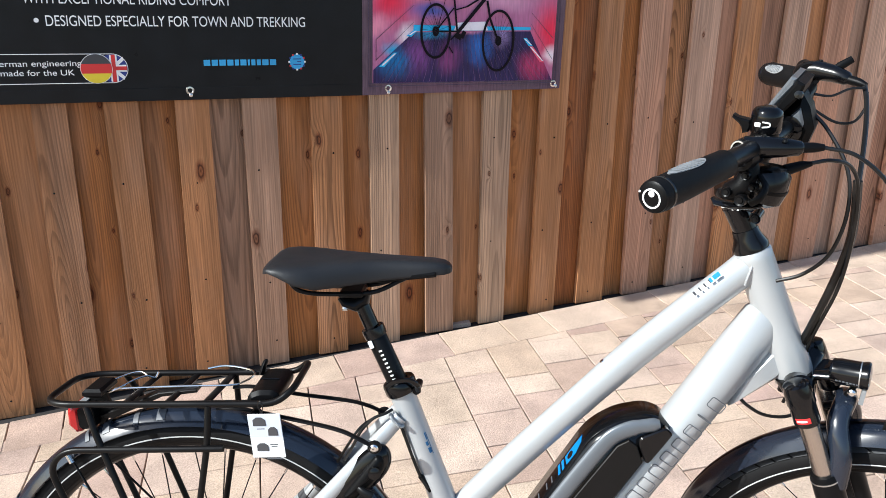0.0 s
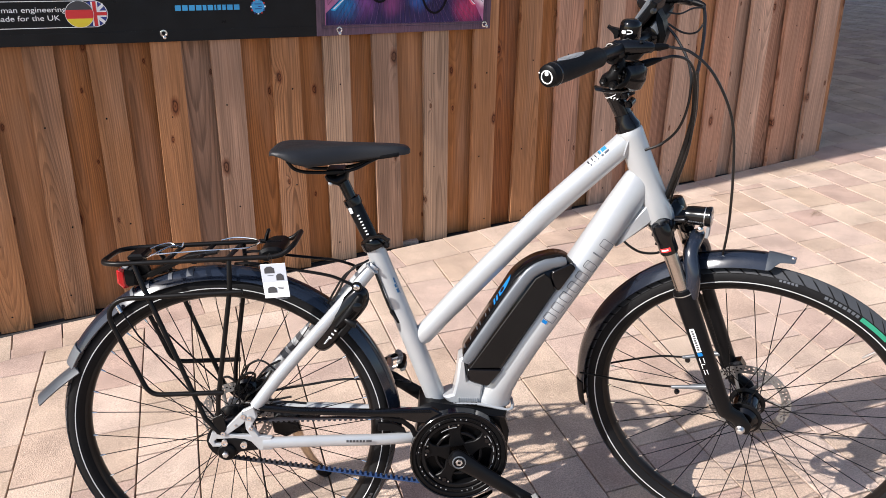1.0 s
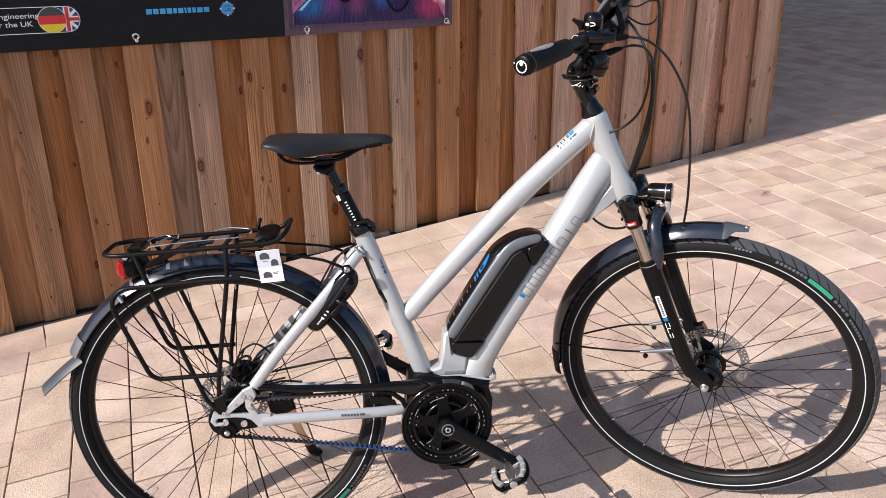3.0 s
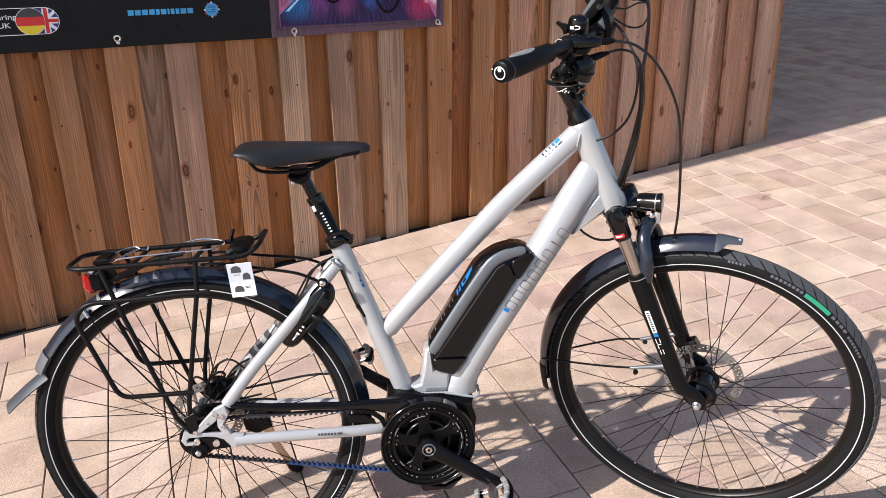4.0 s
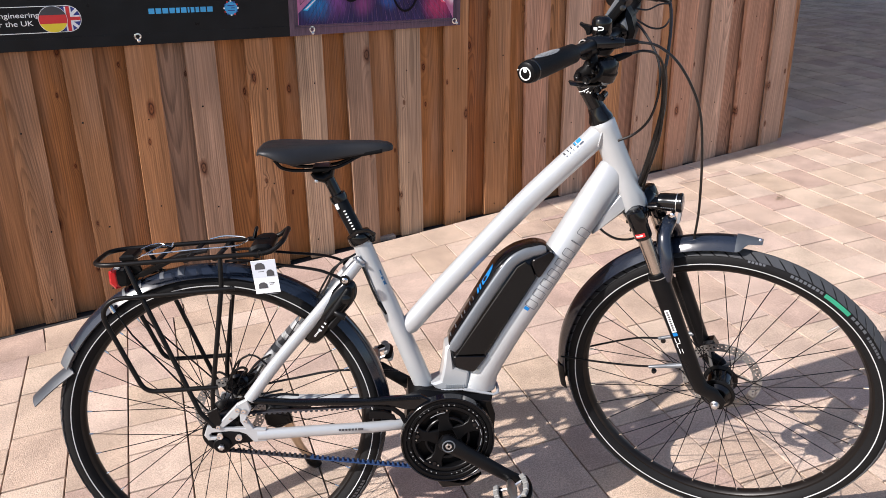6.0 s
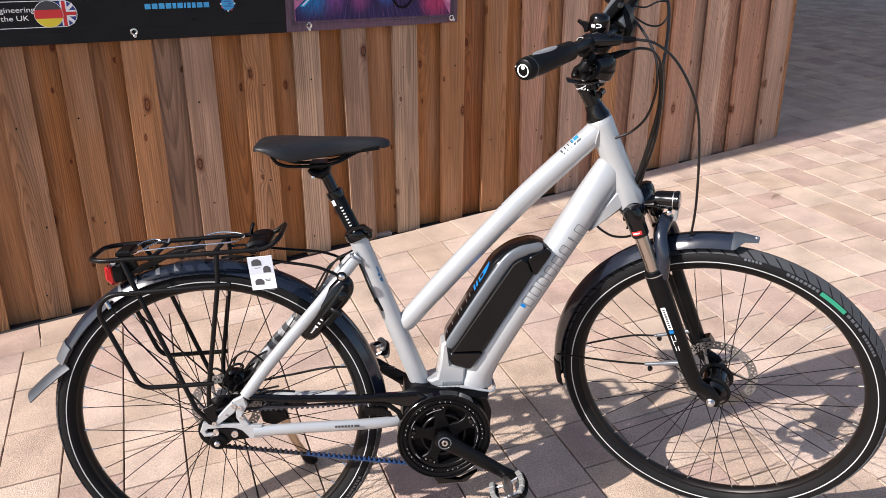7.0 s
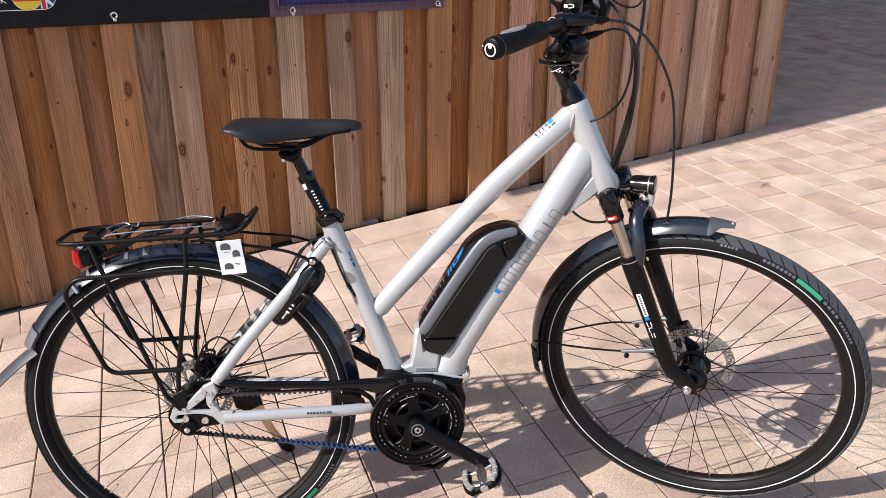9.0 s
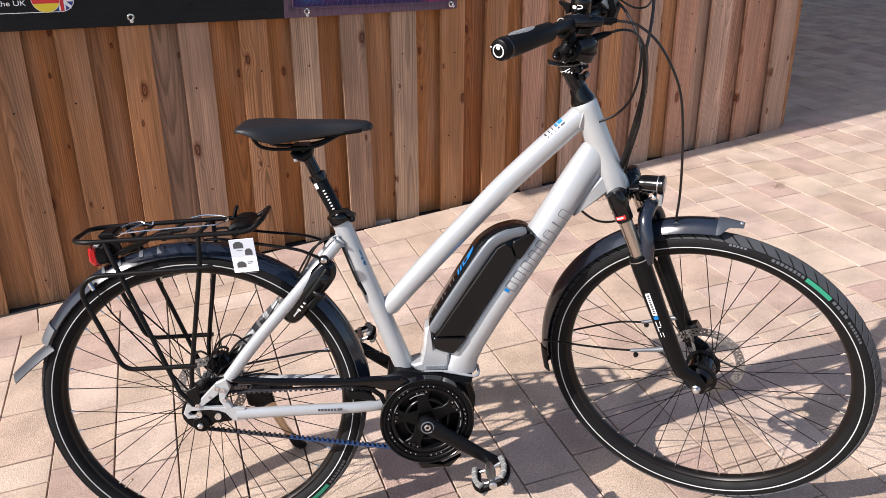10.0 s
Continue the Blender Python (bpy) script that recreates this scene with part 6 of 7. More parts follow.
for k in range(7):
    part("lamp_mark", Geo().box((0.970 + 0.0045 * k, -0.0208, 0.8105), (0.0032, 0.0012, 0.0020), bevel=0.0002), GREY_PRINT, lamp, move=STEER)
part("reflector", Geo().box((1.006, -0.004, 0.786), (0.006, 0.020, 0.026), Matrix.Rotation(radians(4), 4, "Y"), bevel=0.002), GREY_PAD, lamp, "small front reflector", move=STEER)
part("lamp_bracket", Geo().tube([(0.994, -0.002, 0.798), (0.990, -0.002, 0.788), (0.974, -0.002, 0.760), (0.960, -0.002, 0.752)], [(0.004, 0.008)] * 4, 10, ref=(0, 1, 0)), BLACK_ALLOY, lamp, move=STEER)
part("bracket_bolt", Geo().lathe([(0, 0.005), (0.0035, 0.005), (0.006, 0.003), (0.006, -0.003), (0, -0.003)], (0.992, -0.012, 0.791), (0, -1, 0), 14), POLISHED, lamp, move=STEER)
part("lamp_stem", Geo().tube([(0.940, 0.0, 0.800), (0.965, 0.0, 0.806), (0.972, 0.0, 0.795)], [(0.006, 0.010), (0.008, 0.012), (0.006, 0.010)], 12), BLACK_GLOSS, lamp, move=STEER)
part("crown_cup", Geo().lathe([(0.0, 0.014), (0.014, 0.013), (0.0165, 0.006), (0.0165, -0.022), (0.012, -0.028), (0, -0.028)], (0.952, 0.030, 0.790), tuple(HEAD_UP), 20), BLACK_GLOSS, lamp, move=STEER)
tail = part("tail_light", Geo().prism([(-0.177, 0.739), (-0.155, 0.741), (-0.149, 0.727), (-0.151, 0.703), (-0.173, 0.700), (-0.180, 0.713)], -0.030, 0.030, 0.005), BLACK_PLASTIC, bike, "red tail light below the rack")
part("red_lens", Geo().prism([(-0.189, 0.735), (-0.179, 0.742), (-0.171, 0.741), (-0.169, 0.699), (-0.179, 0.697), (-0.190, 0.709)], -0.032, 0.032, 0.005), RED_LENS, tail, "red light lens")
part("lens_cap", Geo().prism([(-0.186, 0.736), (-0.175, 0.744), (-0.165, 0.743), (-0.167, 0.737)], -0.029, 0.029, 0.002), GREY_PAD, tail)

# rack
rack = part("rack", Geo().tube(bent([(0.172, -0.056, 0.783), (0.146, -0.066, 0.763), (-0.180, -0.066, 0.760), (-0.208, -0.046, 0.759), (-0.208, 0.046, 0.757), (-0.180, 0.066, 0.756), (0.146, 0.066, 0.760), (0.172, 0.056, 0.783)], 0.022, 5, closed=True), 0.0052, 12, closed=True), RACK_BLACK, bike, "black tubular luggage rack over the rear wheel")
for s in (-1, 1):
    y = 0.082 * s
    part("rack_hoop", Geo().tube(bent([(0.070, y, 0.699), (-0.172, y, 0.694), (-0.197, y, 0.664), (-0.135, y, 0.487), (0.012, y, 0.486)], 0.024, 5), 0.0050, 12), RACK_BLACK, rack)
    part("rack_stay", Geo().tube([(0.046, 0.067 * s, 0.759), (0.044, 0.078 * s, 0.70), (0.0, 0.080 * s, 0.470), (-0.004, 0.080 * s, 0.430)], 0.0050, 12), RACK_BLACK, rack)
    part("rack_stay", Geo().tube([(-0.138, 0.066 * s, 0.757), (-0.122, 0.078 * s, 0.718), (-0.030, 0.082 * s, 0.430), (-0.006, 0.082 * s, 0.398)], 0.0050, 12), RACK_BLACK, rack)
    part("rack_foot", Geo().prism([(-0.016, 0.430), (0.006, 0.440), (0.012, 0.405), (0.002, 0.390), (-0.010, 0.394)], y - 0.003, y + 0.003, 0.001), RACK_BLACK, rack)
    part("rack_strut", Geo().tube(curve_through([(0.050, 0.040 * s, 0.744), (0.085, 0.042 * s, 0.744), (0.153, 0.044 * s, 0.731), (0.230, 0.052 * s, 0.717), (0.264, 0.058 * s, 0.705), (0.290, 0.060 * s, 0.691)], 5), [(0.0028, 0.0050)] * 24 + [(0.003, 0.0075)] * 2, 12), RACK_BLACK, rack, "flat black strut to the seat stay")
    part("strut_bolt", Geo().lathe([(0, 0.005), (0.004, 0.005), (0.0065, 0.003), (0.0065, -0.004), (0, -0.004)], (0.289, 0.062 * s, 0.692), (0, s, 0), 14), POLISHED, rack)
    part("strut_eye", Geo().lathe([(0.004, 0.003), (0.0095, 0.003), (0.011, 0.0), (0.0095, -0.004), (0.004, -0.004)], (0.289, 0.060 * s, 0.692), (0, s, 0), 18, closed=True), RACK_BLACK, rack)
    part("strut_knob", Geo().lathe([(0, 0.012), (0.007, 0.011), (0.009, 0.008), (0.009, -0.004), (0, -0.004)], (0.112, 0.048 * s, 0.738), (0, s, 0), 16), BLACK_PLASTIC, rack)
for x in (-0.085, -0.022, 0.036, 0.118):
    part("rack_rung", Geo().tube([(x, -0.066, 0.757), (x + 0.006, 0.066, 0.755)], [(0.0030, 0.0065)] * 2, 12, ref=(1, 0, 0)), RACK_BLACK, rack)
part("rack_plate", Geo().prism([(-0.150, 0.716), (-0.131, 0.724), (-0.050, 0.756), (0.010, 0.762), (0.010, 0.757), (-0.045, 0.750), (-0.126, 0.713)], -0.013, 0.013, 0.001), RACK_BLACK, rack, "flat black centre strap of the rack")
part("lamp_plate", Geo().prism([(-0.166, 0.758), (-0.140, 0.762), (-0.130, 0.726), (-0.148, 0.694), (-0.165, 0.706)], -0.004, 0.004, 0.001), RACK_BLACK, rack)
clip = part("spring_clamp", Geo().prism(rounded([(0.098, 0.756), (0.103, 0.772), (0.118, 0.778), (0.140, 0.778), (0.150, 0.770), (0.148, 0.756)], 0.005), -0.056, 0.042, 0.006), BLACK_PLASTIC, bike, "black plastic spring clamp on the rack")
part("clamp_groove", Geo().box((0.124, -0.008, 0.7785), (0.030, 0.003, 0.0015), bevel=0.0005), BLACK_GLOSS, clip)
part("clamp_tongue", Geo().tube([(0.100, 0.030, 0.770), (0.104, 0.034, 0.784), (0.107, 0.036, 0.791), (0.108, 0.037, 0.793)], [(0.004, 0.010), (0.004, 0.010), (0.004, 0.008), (0.002, 0.005)], 12), BLACK_PLASTIC, clip)
part("clamp_hinge", Geo().box((-0.148, 0.0, 0.760), (0.030, 0.056, 0.014), bevel=0.004), BLACK_PLASTIC, clip)
part("spring_wire", Geo().tube(curve_through([(-0.125, 0.0, 0.758), (-0.03, 0.003, 0.761), (0.055, 0.006, 0.762), (0.074, 0.020, 0.762), (0.084, 0.045, 0.764), (0.070, 0.062, 0.766), (0.03, 0.072, 0.768), (0.0, 0.070, 0.764)], 6), 0.0017, 8), POLISHED, clip, "bright steel spring wire")
part("spring_wire", Geo().tube(curve_through([(-0.145, -0.004, 0.750), (-0.119, -0.006, 0.760), (-0.100, 0.016, 0.766), (-0.086, 0.030, 0.767), (-0.075, 0.036, 0.762), (-0.070, 0.040, 0.770)], 6), 0.0017, 8), POLISHED, clip, "bright steel spring wire")
part("spring_wire", Geo().tube(curve_through([(-0.140, 0.022, 0.762), (-0.118, 0.036, 0.768), (-0.098, 0.040, 0.770), (-0.082, 0.032, 0.764)], 6), 0.0014, 8), POLISHED, clip, "bright steel spring wire")

# frame lock
lock = part("frame_lock", Geo().prism(rounded([(0.190, 0.572), (0.196, 0.556), (0.212, 0.548), (0.228, 0.556), (0.252, 0.582), (0.276, 0.609), (0.294, 0.627), (0.309, 0.648), (0.312, 0.668), (0.304, 0.684), (0.286, 0.688), (0.262, 0.668), (0.222, 0.618)], 0.010, 4), -0.050, -0.026, 0.009), BLACK_GLOSS, bike, "black ring lock fixed at the seat stays", angle=60)
part("lock_shell", Geo().prism(rounded([(0.236, 0.604), (0.254, 0.600), (0.276, 0.622), (0.300, 0.652), (0.302, 0.670), (0.290, 0.676)], 0.007, 3), -0.058, -0.046, 0.005), BLACK_PLASTIC, lock, angle=60)
part("lock_bow", Geo().tube(curve_through([(0.258, -0.030, 0.645), (0.276, -0.020, 0.654), (0.284, 0.0, 0.658), (0.262, 0.040, 0.650), (0.215, 0.046, 0.590)], 5), [(0.009, 0.008)] * 21, 14), BLACK_PLASTIC, lock)
part("lamp_cable", Geo().tube(curve_through([(0.312, -0.022, 0.735), (0.302, -0.030, 0.732), (0.285, -0.034, 0.726), (0.266, -0.034, 0.706), (0.252, -0.034, 0.680), (0.238, -0.030, 0.655)], 6), 0.0024, 8), CABLE, frame_ob, "thin black cable looped over the mudguard")
part("lock_cylinder", Geo().lathe([(0, 0.004), (0.006, 0.004), (0.008, 0.003), (0.0100, 0.003), (0.0100, -0.004), (0, -0.004)], (0.288, -0.060, 0.650), (0.1, -1, 0.1), 20), BLACK_GLOSS, lock)
part("lock_lever", Geo().tube([(0.284, -0.062, 0.612), (0.270, -0.060, 0.618), (0.262, -0.054, 0.622)], [(0.008, 0.005), (0.007, 0.005), (0.005, 0.004)], 12), BLACK_ALLOY, lock)
part("lock_slide", Geo().box((0.262, -0.0535, 0.600), (0.036, 0.006, 0.014), Matrix.Rotation(radians(-48), 4, "Y"), bevel=0.002), BLACK_ALLOY, lock)
for k in range(3):
    part("lock_mark", Geo().box((0.229 + 0.0058 * k, -0.0505, 0.583 + 0.0070 * k), (0.0032, 0.0012, 0.0070 - 0.001 * k), Matrix.Rotation(radians(-50), 4, "Y"), bevel=0.0002), WHITE_PRINT, lock)
for k in range(5):
    part("lock_mark", Geo().box((0.2175 + 0.0022 * k, -0.0503, 0.5705 + 0.0026 * k), (0.0018, 0.0010, 0.0035), Matrix.Rotation(radians(-50), 4, "Y"), bevel=0.0002), WHITE_PRINT, lock)
part("gear_cable", Geo().tube(curve_through([(0.320, -0.020, 0.719), (0.324, -0.020, 0.708), (0.331, -0.020, 0.687), (0.337, -0.020, 0.668), (0.345, -0.020, 0.644), (0.353, -0.020, 0.623), (0.364, -0.020, 0.602)], 5), 0.0024, 10), CABLE, frame_ob, "black cable behind the seat tube")
part("cable_stop", Geo().tube([(0.353, -0.018, 0.623), (0.368, -0.016, 0.596)], [0.0045, 0.0035], 12), BLACK_PLASTIC, frame_ob)

# kickstand
PLAIN = Matrix.Identity(4)
stand = part("kickstand", Geo().tube([(0.1188, 0.074, 0.322), (0.1217, 0.090, 0.289), (0.1254, 0.150, 0.215), (0.1293, 0.200, 0.159), (0.1400, 0.262, 0.090)], [(0.013, 0.011), (0.0125, 0.0105), (0.0110, 0.0095), (0.0105, 0.0090), (0.0095, 0.0085)], 16), BRONZE, bike, "alloy kickstand set down on the paving", move=PLAIN)
part("stand_foot", Geo().tube([(0.1380, 0.252, 0.100), (0.1440, 0.274, 0.070), (0.1535, 0.290, 0.0520), (0.1600, 0.297, 0.0470)], [(0.0115, 0.0105), (0.0135, 0.012), (0.0150, 0.012), (0.011, 0.008)], 14), BLACK_PLASTIC, stand, "black rubber foot", move=PLAIN)
part("stand_clamp", Geo().box((0.114, 0.070, 0.330), (0.040, 0.024, 0.044), Matrix.Rotation(radians(14), 4, "Y"), bevel=0.006), BLACK_ALLOY, stand, move=PLAIN)
caliper = part("rear_caliper", Geo().prism(rounded([(-0.006, 0.418), (0.006, 0.446), (0.024, 0.454), (0.044, 0.450), (0.056, 0.424), (0.045, 0.400), (0.020, 0.396)], 0.008), 0.044, 0.072, 0.006), BLACK_GLOSS, frame_ob, "black brake caliper")
for x, z, r in ((0.012, 0.432, 0.0105), (0.036, 0.430, 0.0105)):
    part("piston_cap", Geo().lathe([(0.0, 0.003), (r * 0.5, 0.003), (r * 0.6, 0.001), (r * 0.9, 0.002), (r, 0.0), (r, -0.006), (0, -0.006)], (x, 0.043, z), (0, -1, 0), 20), BLACK_ALLOY, caliper)
for run, r in (([(0.040, 0.050, 0.446), (0.050, 0.040, 0.466), (0.040, 0.030, 0.476), (0.020, 0.032, 0.464), (0.010, 0.044, 0.440)], 0.0030), ([(-0.030, 0.050, 0.452), (-0.012, 0.046, 0.462), (0.006, 0.044, 0.450), (0.022, 0.044, 0.424)], 0.0026), ([(0.020, 0.046, 0.400), (0.034, 0.044, 0.420), (0.060, 0.046, 0.436), (0.085, 0.050, 0.470)], 0.0026)):
    part("brake_hose", Geo().tube(curve_through(run, 5), r, 8), CABLE, caliper)
part("shift_box", Geo().lathe([(0.0, 0.004), (0.016, 0.004), (0.021, 0.001), (0.024, -0.004), (0.024, -0.010), (0.0, -0.010)], (0.018, -0.056, 0.395), (0, -1, 0), 28), BLACK_ALLOY, frame_ob, "black gear shift drum at the rear hub")
part("shift_arm", Geo().prism([(0.010, 0.402), (0.040, 0.430), (0.048, 0.424), (0.022, 0.392)], -0.064, -0.059, 0.001), BLACK_GLOSS, frame_ob)
part("hub_hose", Geo().tube(curve_through([(0.012, -0.060, 0.406), (0.050, -0.058, 0.424), (0.090, -0.056, 0.438), (0.130, -0.056, 0.446), (0.172, -0.050, 0.438)], 5), 0.0026, 8), CABLE, frame_ob)
part("torque_arm", Geo().tube([(0.02, 0.070, 0.360), (0.10, 0.072, 0.352), (0.18, 0.068, 0.350)], [(0.006, 0.003)] * 3, 10, ref=(0, 1, 0)), BLACK_ALLOY, frame_ob)
part("caliper_bolt", Geo().lathe([(0, 0.006), (0.004, 0.006), (0.006, 0.004), (0.006, -0.006), (0, -0.006)], (0.034, 0.044, 0.436), (0, -1, 0), 12), BLACK_ALLOY, frame_ob)
part("caliper_mount", Geo().prism([(0.020, 0.405), (0.040, 0.440), (0.062, 0.446), (0.070, 0.430), (0.055, 0.396), (0.035, 0.388)], 0.050, 0.066, 0.003), BLACK_ALLOY, frame_ob)
part("stand_bracket", Geo().prism([(0.072, 0.350), (0.092, 0.366), (0.130, 0.358), (0.138, 0.322), (0.104, 0.306), (0.078, 0.318)], 0.050, 0.066, 0.003), BLACK_ALLOY, frame_ob)

# handlebar and controls
T = Matrix(((0.9997, -0.0236, 0.0093, -0.0089), (0.0232, 0.9989, 0.0419, -0.064), (-0.0103, -0.0417, 0.9991, 0.0078), (0, 0, 0, 1))) @ STEER_BASE @ Matrix(((1.0039, -0.0057, -0.0031, 0.0146), (-0.003, 1.0027, 0.0143, -0.016), (0.0026, -0.0037, 0.9991, -0.003), (0, 0, 0, 1)))
cockpit = part("stem", Geo().tube([HEAD_FOOT + HEAD_UP * s for s in (0.2095, 0.216, 0.229, 0.241)], [0.0250, 0.0252, 0.0195, 0.0178], 26), BLACK_GLOSS, bike, "black stem and handlebar column")
COL_A, COL_UP = Vector((0.8275, 0, 0.985)), Vector((-0.0405, 0, 0.0790)).normalized()
part("column", Geo().tube([COL_A + COL_UP * h for h in (-0.004, 0.014, 0.019, 0.070, 0.088, 0.096)], [0.0165, 0.0160, 0.0166, 0.0166, 0.0180, 0.0150], 24), BLACK_GLOSS, cockpit)
for h in (0.002, 0.012, 0.017, 0.060):
    part("column_ring", Geo().lathe([(0.0150, -0.0015), (0.0174, -0.0010), (0.0174, 0.0010), (0.0150, 0.0015)], tuple(COL_A + COL_UP * h), tuple(COL_UP), 28, closed=True), BLACK_GLOSS, cockpit)
part("column_line", Geo().lathe([(0.0160, -0.0007), (0.0171, -0.0007), (0.0171, 0.0007), (0.0160, 0.0007)], tuple(COL_A + COL_UP * 0.067), tuple(COL_UP), 24, closed=True), WHITE_PRINT, cockpit)
for x, z in ((0.829, 1.058), (0.838, 1.042)):
    p = Vector((x, -0.002, z))
    part("stem_bolt_lug", Geo().tube([p + Vector((-0.006, -0.011, 0)), p + Vector((0, -0.013, 0)), p + Vector((0, 0.013, 0))], [0.0070, 0.0075, 0.0075], 14), BLACK_GLOSS, cockpit, move=STEER_TURN)
    part("stem_bolt", Geo().lathe([(0, 0.0165), (0.0025, 0.0165), (0.003, 0.0150), (0.0045, 0.0155), (0.0052, 0.0140), (0.0052, 0.010), (0, 0.010)], tuple(p), (0, -1, 0), 14), BLACK_ALLOY, cockpit, move=STEER_TURN)
for k in range(5):
    a = -2.25 + 0.20 * k
    part("column_mark", Geo().box(COL_A + COL_UP * (0.060 - 0.0030 * (k % 2)) + Vector((0.0168 * math.cos(a), 0.0168 * math.sin(a), 0)), (0.0024, 0.0014, 0.0028), Matrix.Rotation(a + math.pi / 2, 4, "Z"), bevel=0.0002), WHITE_PRINT, cockpit)
part("stem_arm", Geo().tube([Vector((0.812, 0, 1.060)), Vector((0.806, 0, 1.085)), Vector((0.814, 0, 1.135)), Vector((0.846, 0, 1.172))], [(0.019, 0.018), (0.021, 0.019), (0.020, 0.020), (0.018, 0.022)], 20, ref=(0, 1, 0)), BLACK_PLASTIC, cockpit, move=T)
part("bar_clamp", Geo().tube([(0.852, -0.028, 1.176), (0.852, -0.026, 1.176), (0.852, 0.026, 1.180), (0.852, 0.028, 1.180)], [0.015, 0.0195, 0.0195, 0.015], 20), BLACK_GLOSS, cockpit, move=T)
bar = part("handlebar", Geo().tube(curve_through([(0.785, -0.345, 1.178), (0.822, -0.190, 1.178), (0.846, -0.070, 1.176), (0.852, 0.0, 1.180), (0.850, 0.070, 1.188), (0.846, 0.165, 1.204), (0.772, 0.298, 1.190)], 7), 0.0115, 18), BLACK_ALLOY, bike, "black swept handlebar", move=T)


def grip_unit(s, a, b, pad_turn):
    """A rubber grip from its outer end a to its inner end b, with an oval palm pad."""
    A, B = Vector(a), Vector(b)
    d = (B - A).normalized()
    g = Geo().tube([A, A + d * 0.003, A + d * 0.010, A + d * 0.016, A + d * 0.050, A + d * 0.095, A + d * 0.142, A + d * 0.147], [0.0172, 0.0182, 0.0184, 0.0182, 0.0186, 0.0178, 0.0168, 0.0140], 28)
    grip = part("grip", g, GRIP, bike, "black rubber grip with a grey palm pad", move=T)
    part("grip_ring", Geo().lathe([(0.0175, 0.0115), (0.0190, 0.0120), (0.0190, 0.0150), (0.0175, 0.0155)], tuple(A), tuple(d), 26, closed=True), BLACK_GLOSS, grip, move=T)
    part("end_cap", Geo().lathe([(0.0, -0.0030), (0.0142, -0.0030), (0.0172, -0.0010), (0.0180, 0.004), (0.0, 0.004)], tuple(A), tuple(d), 28), BLACK_PLASTIC, grip, move=T)
    u = Vector((0, 0, 1)) - d * d.z
    u.normalize()
    w = d.cross(u)
    part("cap_ring", Geo().lathe([(0.0090, -0.0036), (0.0108, -0.0036), (0.0108, -0.0028), (0.0090, -0.0028)], tuple(A - u * 0.001), tuple(d), 28, closed=True), WHITE_PRINT, grip, "white printed ring", move=T)
    part("cap_dot", Geo().lathe([(0.0, -0.0040), (0.0034, -0.0040), (0.0034, -0.0028), (0.0, -0.0028)], tuple(A + u * 0.0042), tuple(d), 18), WHITE_PRINT, grip, move=T)
    part("cap_screw", Geo().box(A - d * 0.0012 + w * (0.0146 * s) + u * 0.004, (0.003, 0.004, 0.002), bevel=0.0004), WHITE_PRINT, grip, move=T)
    g = Geo()
    n, m = 30, 6
    for lift in (-0.001, 0.0014):
        for j in range(m + 1):
            for k in range(n):
                t = 2 * math.pi * k / n
                q = j / m
                along = 0.060 + 0.036 * q * math.cos(t)
                ang = 0.42 * q * math.sin(t) * (1 + 0.25 * math.cos(t)) + pad_turn
                r = 0.0186 - max(0.0, along - 0.050) * 0.018 + lift * (1 - 0.45 * q)
                g.v.append(A + d * along + u * (r * math.cos(ang)) + w * (r * math.sin(ang)))
    per = (m + 1) * n
    for j in range(m):
        g.ring_faces(per + j * n, per + (j + 1) * n, n)
    g.ring_faces(m * n, per + m * n, n)
    pad = part("palm_pad", g, GREY_PAD, grip, "pale grey palm pad", move=T)
    for k in range(9):
        along = 0.036 + 0.006 * k
        half = 0.33 * math.sqrt(max(0.0, 1 - ((along - 0.060) / 0.036) ** 2))
        r = 0.0186 - max(0.0, along - 0.050) * 0.018 + 0.0013
        arc = [A + d * (along + 0.004 * q) + u * (r * math.cos(pad_turn + half * q)) + w * (r * math.sin(pad_turn + half * q)) for q in (-1, -0.5, 0, 0.5, 1)]
        part("pad_rib", Geo().tube(arc, 0.0007, 6), RIB_GREY, pad, move=T)
    return grip


grip_unit(-1, (0.782, -0.358, 1.178), (0.828, -0.190, 1.180), 0.05)
grip_unit(1, (0.766, 0.308, 1.188), (0.846, 0.165, 1.206), 0.85)


